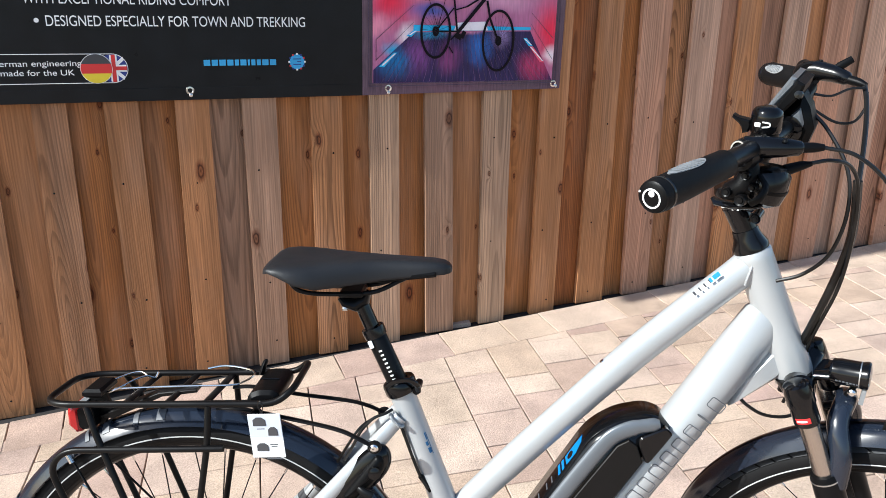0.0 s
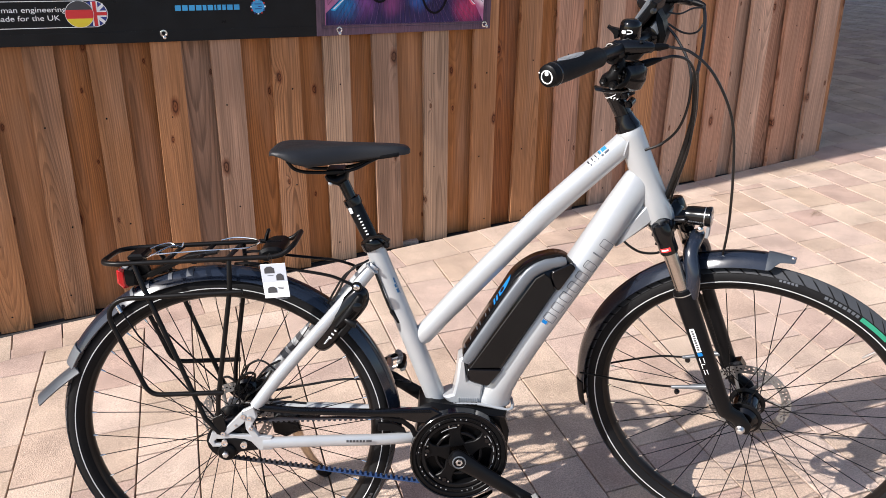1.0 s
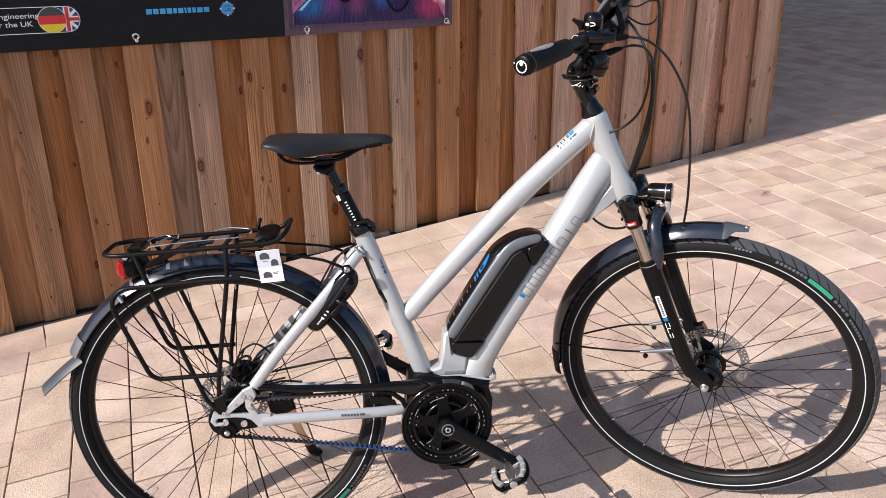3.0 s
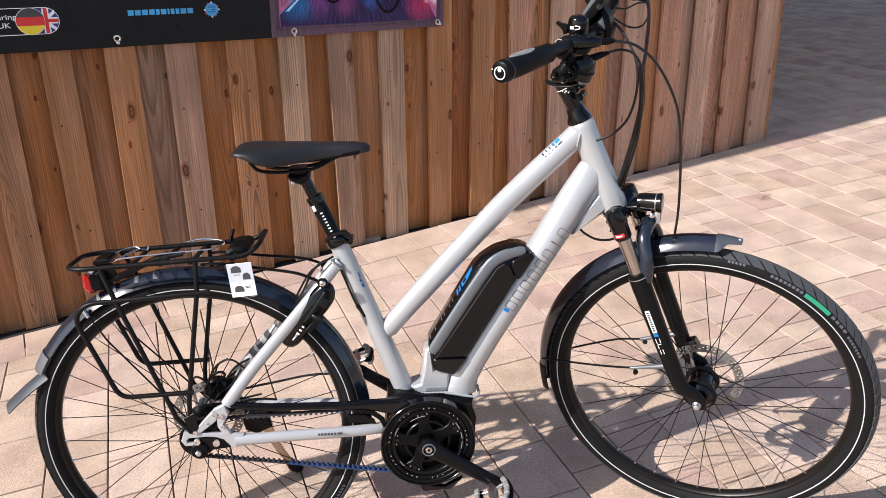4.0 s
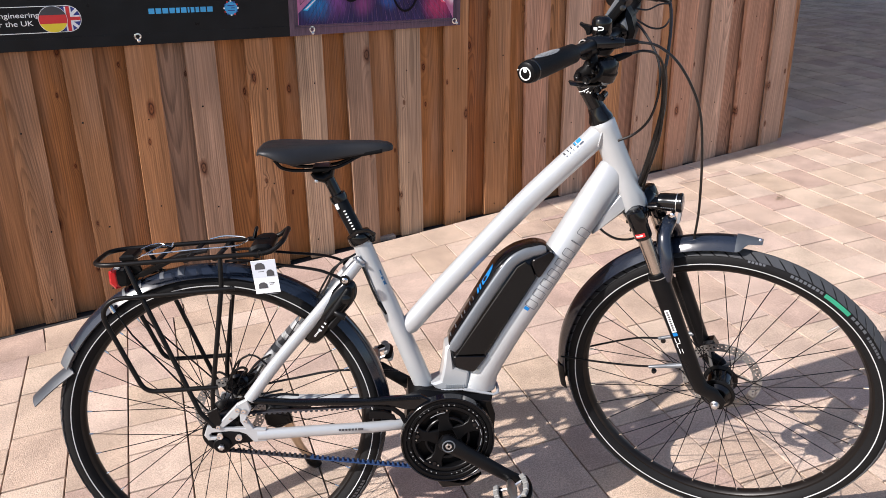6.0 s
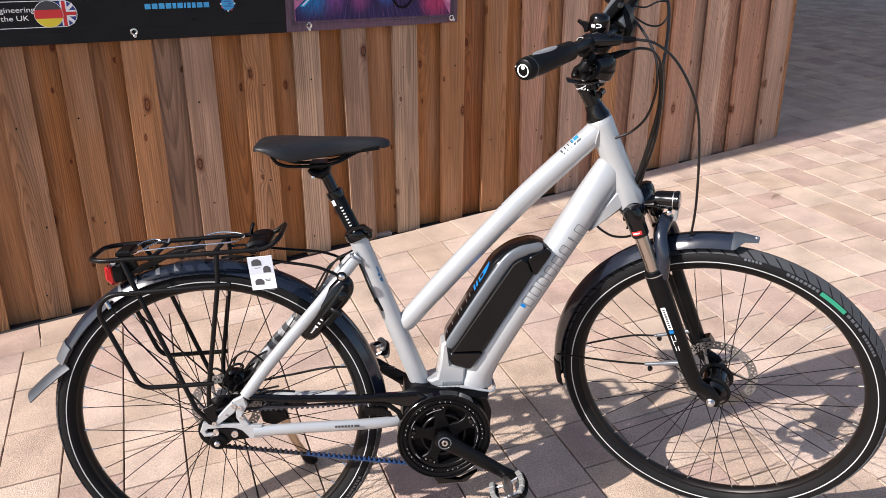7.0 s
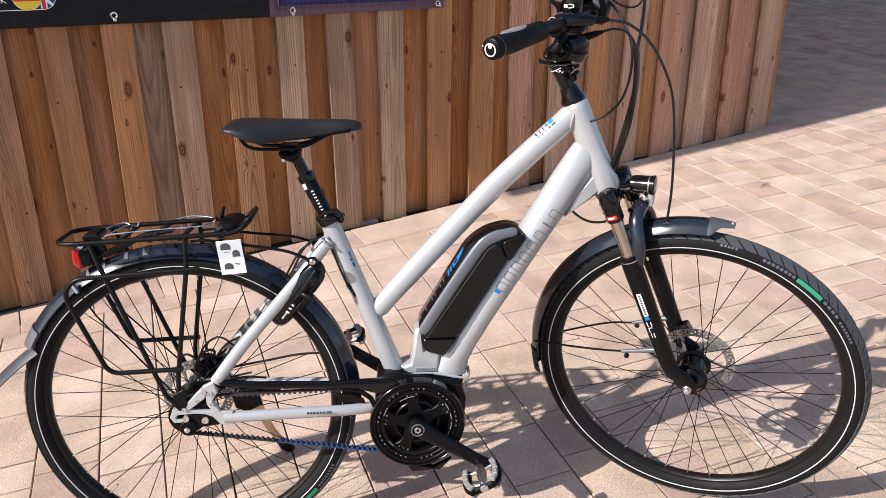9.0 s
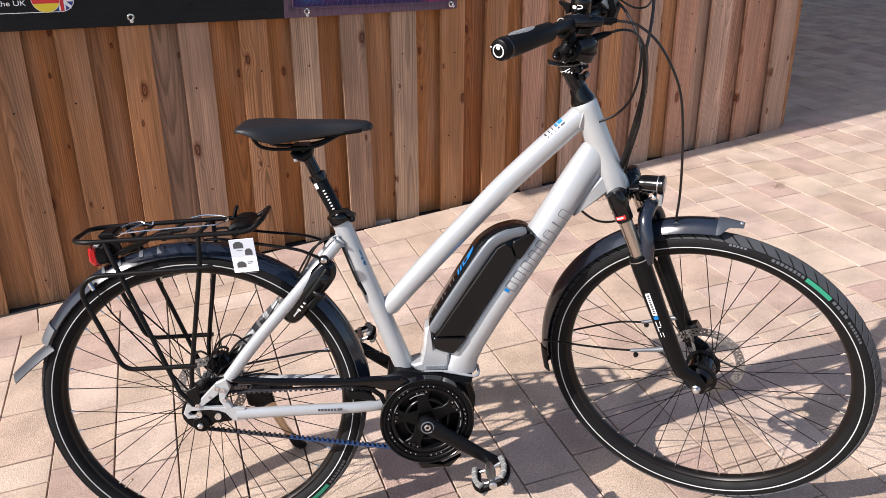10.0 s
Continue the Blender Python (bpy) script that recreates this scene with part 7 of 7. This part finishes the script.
def lever_unit(s, c, drop):
    """Hydraulic brake lever: round pivot at the bar, cylinder ahead of it, hose boot, blade curling outwards."""
    c = Vector(c)
    unit = part("brake_lever", Geo().tube([c + Vector((-0.012, -0.004 * s, -0.002)), c + Vector((-0.008, -0.002 * s, 0.0)), c + Vector((0.010, -0.004 * s, 0.001)), c + Vector((0.034, -0.012 * s, 0.001 - drop * 0.3)), c + Vector((0.050, -0.020 * s, -drop * 0.6)), c + Vector((0.054, -0.022 * s, -drop * 0.7))],
                [0.010, 0.0135, 0.0140, 0.0118, 0.0095, 0.006], 18), BLACK_GLOSS, bike, "black hydraulic brake lever", move=T)
    part("lever_clamp", Geo().lathe([(0.0115, -0.009), (0.0175, -0.009), (0.0185, -0.006), (0.0185, 0.006), (0.0175, 0.009), (0.0115, 0.009)], tuple(c + Vector((-0.004, -0.006 * s, -0.006))), (0.35, -0.94 * s, 0), 24, closed=True), BLACK_ALLOY, unit, move=T)
    o, n = tuple(c + Vector((-0.008, 0.006 * s, 0.000))), (-0.35, 0.92 * s, 0.15)
    part("lever_pivot", Geo().lathe([(0, 0.0125), (0.0035, 0.0125), (0.0042, 0.0105), (0.0072, 0.0105), (0.0085, 0.0130), (0.0108, 0.0125), (0.0112, 0.0), (0, 0.0)], o, n, 22), BLACK_ALLOY, unit, move=T)
    part("pivot_ring", Geo().lathe([(0.0080, 0.0128), (0.0098, 0.0128), (0.0098, 0.0136), (0.0080, 0.0136)], o, n, 22, closed=True), BRUSHED, unit, move=T)
    for k, (dx, dz) in enumerate(((0.012, 0.013), (0.036, 0.010))):
        part("cap_bolt", Geo().lathe([(0, 0.003), (0.0026, 0.003), (0.0034, 0.0), (0, 0.0)], tuple(c + Vector((dx, -0.004 * s, dz))), (0, 0, 1), 10), BLACK_ALLOY, unit, move=T)
    if s > 0:
        part("lever_blade", Geo().tube(curve_through([c + Vector((0.020, -0.006 * s, -0.006)), c + Vector((0.030, 0.012 * s, -0.012)), c + Vector((0.018, 0.046 * s, -0.018)), c + Vector((0.006, 0.076 * s, -0.020)), c + Vector((-0.004, 0.101 * s, -0.020))], 5), [(0.0055, 0.0040)] * 21, 12), BLACK_GLOSS, unit, move=T)
    part("hose_boot", Geo().tube([c + Vector((0.050, -0.020 * s, -drop * 0.65)), c + Vector((0.066, -0.028 * s, -drop * 0.9)), c + Vector((0.076, -0.032 * s, -drop * 1.2))], [0.0066, 0.0062, 0.0040], 12), BLACK_PLASTIC, unit, move=T)
    return unit


lever_unit(-1, (0.832, -0.134, 1.178), 0.0)
lever_unit(1, (0.852, 0.140, 1.226), 0.010)
part("lever_tip", Geo().tube([(0.878, 0.128, 1.226), (0.892, 0.134, 1.236), (0.904, 0.140, 1.244)], [(0.005, 0.004), (0.006, 0.004), (0.005, 0.003)], 12), BLACK_PLASTIC, bar, move=T)
shifter = part("shifter", Geo().tube([(0.842, -0.118, 1.112), (0.844, -0.118, 1.114), (0.846, -0.118, 1.124), (0.848, -0.116, 1.142), (0.848, -0.116, 1.150), (0.848, -0.116, 1.153)], [(0.018, 0.018), (0.027, 0.026), (0.030, 0.028), (0.030, 0.028), (0.025, 0.023), (0.012, 0.012)], 30), BLACK_GLOSS, bike, "black gear shifter below the bar", move=T)
part("shifter_band", Geo().tube([(0.846, -0.118, 1.127), (0.847, -0.118, 1.131)], [(0.0308, 0.0288)] * 2, 30), BLACK_PLASTIC, shifter, move=T)
part("shifter_plate", Geo().tube([(0.790, -0.130, 1.108), (0.796, -0.132, 1.104), (0.815, -0.134, 1.103), (0.838, -0.128, 1.103), (0.850, -0.124, 1.105)], [(0.002, 0.006), (0.0045, 0.013), (0.005, 0.015), (0.005, 0.015), (0.003, 0.010)], 14), BLACK_GLOSS, shifter, move=T)
part("shifter_body", Geo().tube([(0.804, -0.140, 1.116), (0.812, -0.142, 1.122), (0.828, -0.142, 1.132), (0.834, -0.138, 1.150), (0.832, -0.136, 1.162)], [0.006, 0.012, 0.014, 0.012, 0.009], 16), BLACK_PLASTIC, shifter, move=T)
for x, y, z, r in ((0.812, -0.156, 1.126, 0.006), (0.829, -0.157, 1.118, 0.0075), (0.841, -0.152, 1.134, 0.005), (0.832, -0.152, 1.148, 0.0055)):
    part("shifter_screw", Geo().lathe([(0, 0.004), (r * 0.5, 0.004), (r * 0.55, 0.0025), (r * 0.9, 0.0035), (r, 0.001), (r, -0.006), (0, -0.006)], (x, y, z), (-0.2, -1, 0.1), 14), BLACK_ALLOY, shifter, move=T)
part("thumb_lever", Geo().tube(curve_through([(0.846, -0.142, 1.146), (0.856, -0.156, 1.138), (0.852, -0.166, 1.126), (0.842, -0.166, 1.118)], 4), [(0.0030, 0.005)] * 13, 10), BLACK_PLASTIC, shifter, move=T)
part("shifter_clamp", Geo().lathe([(0.0115, -0.007), (0.0165, -0.007), (0.0165, 0.007), (0.0115, 0.007)], (0.826, -0.148, 1.170), (0.35, 0.94, 0), 22, closed=True), BLACK_ALLOY, shifter, move=T)
part("cable_boot", Geo().tube([(0.868, -0.106, 1.146), (0.884, -0.096, 1.151), (0.896, -0.092, 1.154)], [0.0075, 0.006, 0.003], 12), BLACK_PLASTIC, shifter, move=T)

BELL = Vector((0.8375, -0.090, 1.181))
bell = part("bell", Geo().lathe([(0.0, 0.040), (0.008, 0.0395), (0.0145, 0.0375), (0.0180, 0.033), (0.0190, 0.027), (0.0190, 0.011), (0.0178, 0.007), (0.0, 0.007)], tuple(BELL), (0.02, 0.05, 1), 34), BLACK_GLOSS, bike, "small round black bicycle bell", move=T)
part("bell_base", Geo().lathe([(0.0, 0.007), (0.0165, 0.007), (0.0170, 0.001), (0.013, -0.006), (0.0, -0.008)], tuple(BELL), (0.02, 0.05, 1), 28), BLACK_PLASTIC, bell, move=T)
part("bell_lever", Geo().prism([(0.812, 1.186), (0.819, 1.188), (0.822, 1.197), (0.820, 1.203), (0.804, 1.206), (0.799, 1.209), (0.798, 1.205), (0.806, 1.199), (0.810, 1.194)], -0.100, -0.084, 0.002), BLACK_PLASTIC, bell, move=T)
part("bell_mark", Geo().tube([BELL + Vector((-0.010, -0.0170, 0.0195)), BELL + Vector((-0.003, -0.0190, 0.0195))], [(0.0028, 0.0009)] * 2, 8, ref=(0, 1, 0)), WHITE_PRINT, bell, move=T)
part("bell_mark", Geo().tube(bent([BELL + Vector((-0.001, -0.0194, 0.0165)), BELL + Vector((0.008, -0.0176, 0.0175)), BELL + Vector((0.008, -0.0176, 0.0220)), BELL + Vector((-0.001, -0.0194, 0.0232))], 0.003, 3), [(0.0010, 0.0010)] * 10, 8), WHITE_PRINT, bell, move=T)

display = part("display", Geo().prism([(0.824, 1.203), (0.828, 1.197), (0.858, 1.236), (0.859, 1.245), (0.852, 1.247)], -0.034, 0.040, 0.003), GREY_TRIM, bike, "handlebar display with grey casing, seen edge-on", move=T)
part("display_back", Geo().prism([(0.829, 1.196), (0.838, 1.189), (0.866, 1.224), (0.870, 1.238), (0.860, 1.243)], -0.036, 0.042, 0.003), BLACK_PLASTIC, display, move=T)
part("display_mount", Geo().prism([(0.838, 1.190), (0.836, 1.170), (0.850, 1.152), (0.876, 1.150), (0.884, 1.178), (0.876, 1.206), (0.866, 1.222)], -0.020, 0.030, 0.008), BLACK_PLASTIC, display, move=T)
part("display_bracket", Geo().prism([(0.850, 1.190), (0.858, 1.160), (0.866, 1.158), (0.872, 1.186), (0.866, 1.206)], -0.024, -0.016, 0.003), GREY_TRIM, display, move=T)
part("display_button", Geo().lathe([(0, 0.004), (0.005, 0.0035), (0.006, 0), (0, 0)], (0.864, -0.038, 1.226), (0, -1, 0.2), 14), BLACK_GLOSS, display, move=T)


def cable(points, r, label="black cable", steer=True, mat=CABLE):
    return part("cable", Geo().tube(curve_through(points, 8), r, 8), mat, bike, label, move=T if steer else None)


cable([(0.907, -0.102, 1.178), (0.945, -0.092, 1.168), (0.985, -0.078, 1.128), (1.018, -0.055, 1.050), (1.028, -0.036, 0.960), (1.030, -0.02, 0.840), (1.024, -0.005, 0.762), (1.015, 0.03, 0.70)], 0.0026, "black front brake hose")
cable([(0.894, -0.092, 1.154), (0.916, -0.084, 1.158), (0.936, -0.060, 1.146), (0.946, -0.034, 1.112), (0.948, -0.02, 1.05), (0.940, -0.01, 0.965), (0.915, 0.012, 0.872), (0.90, 0.03, 0.80), (0.885, 0.03, 0.74)], 0.0026, "black shifter cable")
cable([(0.944, -0.024, 1.118), (0.946, -0.018, 1.08), (0.945, -0.012, 1.03), (0.932, -0.004, 0.965), (0.912, 0.010, 0.890), (0.892, 0.026, 0.82), (0.88, 0.03, 0.76)], 0.0058, "thick black cable loom")
cable([(0.866, 0.02, 1.20), (0.898, 0.010, 1.172), (0.930, -0.010, 1.125), (0.937, -0.022, 1.070), (0.924, -0.026, 1.015), (0.895, -0.026, 0.980), (0.862, -0.024, 0.962)], 0.0026, "black cable into the head tube")
cable([(0.926, 0.108, 1.214), (0.932, 0.095, 1.196), (0.938, 0.065, 1.165), (0.942, 0.025, 1.130), (0.944, -0.010, 1.105), (0.945, -0.018, 1.07)], 0.0034, "grey brake hose", mat=CABLE)
cable([(0.868, 0.05, 1.192), (0.900, 0.06, 1.172), (0.922, 0.08, 1.170), (0.934, 0.095, 1.190)], 0.0020, "thin black wire")
cable([(0.870, 0.06, 1.208), (0.890, 0.075, 1.204), (0.910, 0.09, 1.212), (0.928, 0.100, 1.212)], 0.0018, "thin black wire")
cable([(0.812, -0.006, 0.764), (0.822, -0.010, 0.756), (0.838, -0.012, 0.740), (0.863, -0.014, 0.726), (0.896, -0.014, 0.724), (0.925, -0.010, 0.738)], 0.0026, "black cable loop below the down tube", steer=False)
cable([(0.283, -0.006, 0.715), (0.262, -0.020, 0.704), (0.240, -0.022, 0.672), (0.222, -0.015, 0.640)], 0.0022, "thin black wire", steer=False)
cable([(0.334, 0.020, 0.715), (0.352, 0.022, 0.660), (0.372, 0.024, 0.610), (0.392, 0.020, 0.588)], 0.0026, "black cable behind the seat tube", steer=False)
cable([(0.19, 0.048, 0.580), (0.14, 0.062, 0.505), (0.09, 0.066, 0.470), (0.04, 0.066, 0.440)], 0.0028, "black rear brake hose", steer=False)
cable([(0.385, 0.046, 0.432), (0.25, 0.072, 0.432), (0.16, 0.078, 0.420), (0.06, 0.076, 0.405), (0.03, 0.064, 0.385)], 0.0028, "black gear cable", steer=False)

cable([(0.300, 0.030, 0.700), (0.255, 0.052, 0.640), (0.190, 0.062, 0.560), (0.120, 0.060, 0.500), (0.075, 0.050, 0.478), (0.050, 0.046, 0.450)], 0.0026, "black rear brake hose", steer=False)
cable([(0.060, 0.044, 0.500), (0.030, 0.052, 0.480), (0.010, 0.060, 0.440), (0.020, 0.064, 0.400), (0.060, 0.066, 0.390), (0.120, 0.066, 0.398)], 0.0024, "black gear cable at the hub", steer=False)
cable([(0.100, 0.040, 0.470), (0.070, 0.036, 0.500), (0.040, 0.044, 0.490), (0.022, 0.056, 0.452)], 0.0022, "thin black wire", steer=False)

# hang tag on the rack
tag_m = BIKE_M @ pose(0.129, -0.075, 0.714, 0, -4, 0) @ pose(0, 0, 0, 3, 0, -3)
hang_tag = thing("hang_tag", tag_m, "white printed product card hanging from the luggage rack", "card")
part("card", Geo().box((0.002, 0, -0.004), (0.050, 0.0012, 0.072), bevel=0.0004), PAPER, hang_tag)
part("header", Geo().box((0.002, -0.0008, 0.013), (0.0495, 0.0004, 0.037), bevel=0.0001), material("tag_grey", (0.52, 0.55, 0.60), 0.5, mottle=0.04, grain=0.2), hang_tag)
for x, z, w, h in ((-0.006, 0.020, 0.020, 0.014), (0.013, 0.004, 0.015, 0.014), (-0.006, -0.022, 0.018, 0.013)):
    bag = part("printed_bag", Geo().prism([(x - w / 2, z - h / 2), (x + w / 2, z - h / 2), (x + w / 2 * 0.95, z + h * 0.2), (x + w * 0.2, z + h / 2), (x - w * 0.2, z + h / 2), (x - w / 2 * 0.95, z + h * 0.2)], -0.0018, -0.0008, 0.0003), DARK_PRINT, hang_tag)
for x, z, w in ((-0.005, 0.008, 0.012), (0.012, -0.018, 0.012), (0.012, -0.021, 0.009), (0.010, -0.042, 0.024)):
    part("text_bar", Geo().box((x, -0.0010, z), (w, 0.0004, 0.0014), bevel=0.0001), GREY_PRINT, hang_tag)
part("tag_loop", Geo().tube(curve_through([(0.0, 0.0, 0.033), (0.004, -0.004, 0.046), (0.0, -0.002, 0.054), (-0.006, 0.002, 0.046), (-0.002, 0.001, 0.034)], 5), 0.0007, 6), CABLE, hang_tag)

# ---- timber boards of the wall ----
rng = random.Random(21)


def board(xl, xr, ll, lr, y, th, z0, top=EAVES):
    """An upright board between two edges, each given by its foot and its lean."""
    xc = (xl + xr) / 2
    g = Geo().box((0, 0, 0), (xr - xl, th, top - z0), bevel=0.0030)
    zc = (z0 + top) / 2
    for p in g.v:
        w = (p.x + (xr - xl) / 2) / (xr - xl)
        p.x += (ll * (1 - w) + lr * w) * (p.z + zc)
    ob = new("board", g.mesh("board", TIMBER, 30))
    ob.parent = wall_north
    ob.matrix_world = pose(xc, y, zc, rng.uniform(-0.10, 0.10), 0, rng.uniform(-0.8, 0.8))
    return ob


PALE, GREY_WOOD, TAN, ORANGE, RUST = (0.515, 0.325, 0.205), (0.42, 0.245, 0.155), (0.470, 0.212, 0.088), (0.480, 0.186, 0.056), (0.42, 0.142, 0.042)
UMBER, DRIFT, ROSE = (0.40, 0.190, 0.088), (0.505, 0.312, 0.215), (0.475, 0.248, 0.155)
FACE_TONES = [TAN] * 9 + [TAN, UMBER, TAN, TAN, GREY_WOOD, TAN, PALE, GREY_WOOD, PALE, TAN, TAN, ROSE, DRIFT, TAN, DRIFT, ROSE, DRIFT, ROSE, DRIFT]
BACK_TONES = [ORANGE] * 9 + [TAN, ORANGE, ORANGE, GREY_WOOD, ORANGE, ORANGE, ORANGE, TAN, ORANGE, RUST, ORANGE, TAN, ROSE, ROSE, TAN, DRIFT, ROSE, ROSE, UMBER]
# recessed boards are toned darker than proud ones, left-hand boards darker than right
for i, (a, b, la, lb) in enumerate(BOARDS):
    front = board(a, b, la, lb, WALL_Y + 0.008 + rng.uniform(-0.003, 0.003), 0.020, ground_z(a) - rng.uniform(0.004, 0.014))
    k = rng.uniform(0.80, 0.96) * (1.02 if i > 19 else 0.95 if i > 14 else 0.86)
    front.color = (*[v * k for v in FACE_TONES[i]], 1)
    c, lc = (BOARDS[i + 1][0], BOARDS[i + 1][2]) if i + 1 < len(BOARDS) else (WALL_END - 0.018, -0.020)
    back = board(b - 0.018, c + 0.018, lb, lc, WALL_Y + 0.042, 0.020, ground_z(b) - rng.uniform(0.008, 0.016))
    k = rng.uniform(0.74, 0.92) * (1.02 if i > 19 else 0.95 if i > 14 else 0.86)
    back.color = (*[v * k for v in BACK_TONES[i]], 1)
# nails: at the rails
NAIL = Geo().lathe([(0.0, -0.0012), (0.0026, -0.001), (0.0034, 0.0), (0.0, 0.0)], (0, 0, 0), (0, 1, 0), 8).mesh("nail", BLACK_ALLOY)
for a, b, la, lb in BOARDS[5:]:
    for z in (0.07, 0.34, 0.72):
        nl = new("nail", NAIL)
        nl.parent = wall_north
        nl.matrix_world = Matrix.Translation((a + (b - a) * rng.uniform(0.3, 0.7) + la * z, WALL_Y - 0.0030, ground_z(a) + z + rng.uniform(-0.03, 0.03)))

# ---- paving blocks ----
near = sorted(range(len(BLOCKS)), key=lambda i: (BLOCKS[i][0] - Vector((0.45, 1.25, 0))).length)[:300]
near_set = set(near)
pavement = new("pavement", None)
tagged(pavement, "buff and pinkish concrete block paving in the yard, dry and sunlit", "pavement", kind="structure")
SHARED = {}
for i in near:
    c, w, ln, turn, dz = BLOCKS[i]
    key = (round(w, 3), round(ln, 3))
    if key not in SHARED:
        SHARED[key] = paver_geo(w - 0.0042, ln - 0.0042, 0.06).mesh("paver", PAVER, 30)
    ob = new("paver", SHARED[key])
    ob.parent = pavement
    ob.matrix_world = SLOPE @ Matrix.Translation((c.x, c.y, dz)) @ Euler((random.uniform(-0.004, 0.004), random.uniform(-0.004, 0.004), turn + random.uniform(-0.006, 0.006))).to_matrix().to_4x4()
# near-black strip: the shade in the gap at the wall foot, as colour
GAP_SHADE = material("gap_shade_dark", (0.022, 0.019, 0.018), 0.95, grain=0.6, grain_scale=300, bump=0.6, mottle=0.3)
strip = new("soil_strip", Geo().box((-0.4, 2.585, -0.030), (7.2, 0.17, 0.030), bevel=0.002).mesh("soil_strip", GAP_SHADE))
strip.parent = pavement
strip.matrix_world = SLOPE
strip["label"] = "dark strip standing in for the shade in the gap along the wall"
far = Geo()
for i, (c, w, ln, turn, dz) in enumerate(BLOCKS):
    if i in near_set:
        continue
    m = Matrix.Rotation(turn + random.uniform(-0.006, 0.006), 4, "Z")
    far.box((c.x, c.y, dz - 0.03), (w - 0.0042, ln - 0.0042, 0.06), m, bevel=0.0018)
me = bpy.data.meshes.new("paving_far")
me.from_pydata([tuple(p) for p in far.v], [], far.f)
me.materials.append(PAVER_FAR)
far_ob = new("paving_field", me)
far_ob.parent = pavement
far_ob.matrix_world = SLOPE
tagged(far_ob, "block paving further off in the yard", kind="stuff")

# dry sprig lying on the paving
sprig = thing("dry_sprig", SLOPE @ pose(2.482, 1.945, 0.0035, 0, 0, 20), "small dry brown grass sprig lying on the paving", "twig")
STRAW = material("dry_straw", (0.16, 0.11, 0.06), 0.8, mottle=0.2, grain=0.3)
twig_rng = random.Random(5)
part("stalk", Geo().tube(curve_through([(-0.045, 0.0, 0.002), (-0.01, 0.006, 0.004), (0.02, 0.002, 0.003), (0.05, 0.010, 0.002)], 5), 0.0010, 6), STRAW, sprig)
for k in range(9):
    x = -0.03 + 0.009 * k
    ang = twig_rng.uniform(0.5, 1.3) * (1 if k % 2 else -1)
    ln = twig_rng.uniform(0.015, 0.032)
    part("blade", Geo().tube(curve_through([(x, 0.003, 0.003), (x + ln * 0.5 * math.cos(ang), 0.003 + ln * 0.5 * math.sin(ang), 0.005), (x + ln * math.cos(ang * 1.2), 0.003 + ln * math.sin(ang * 1.2), 0.001)], 4), 0.0008, 6), STRAW, sprig)
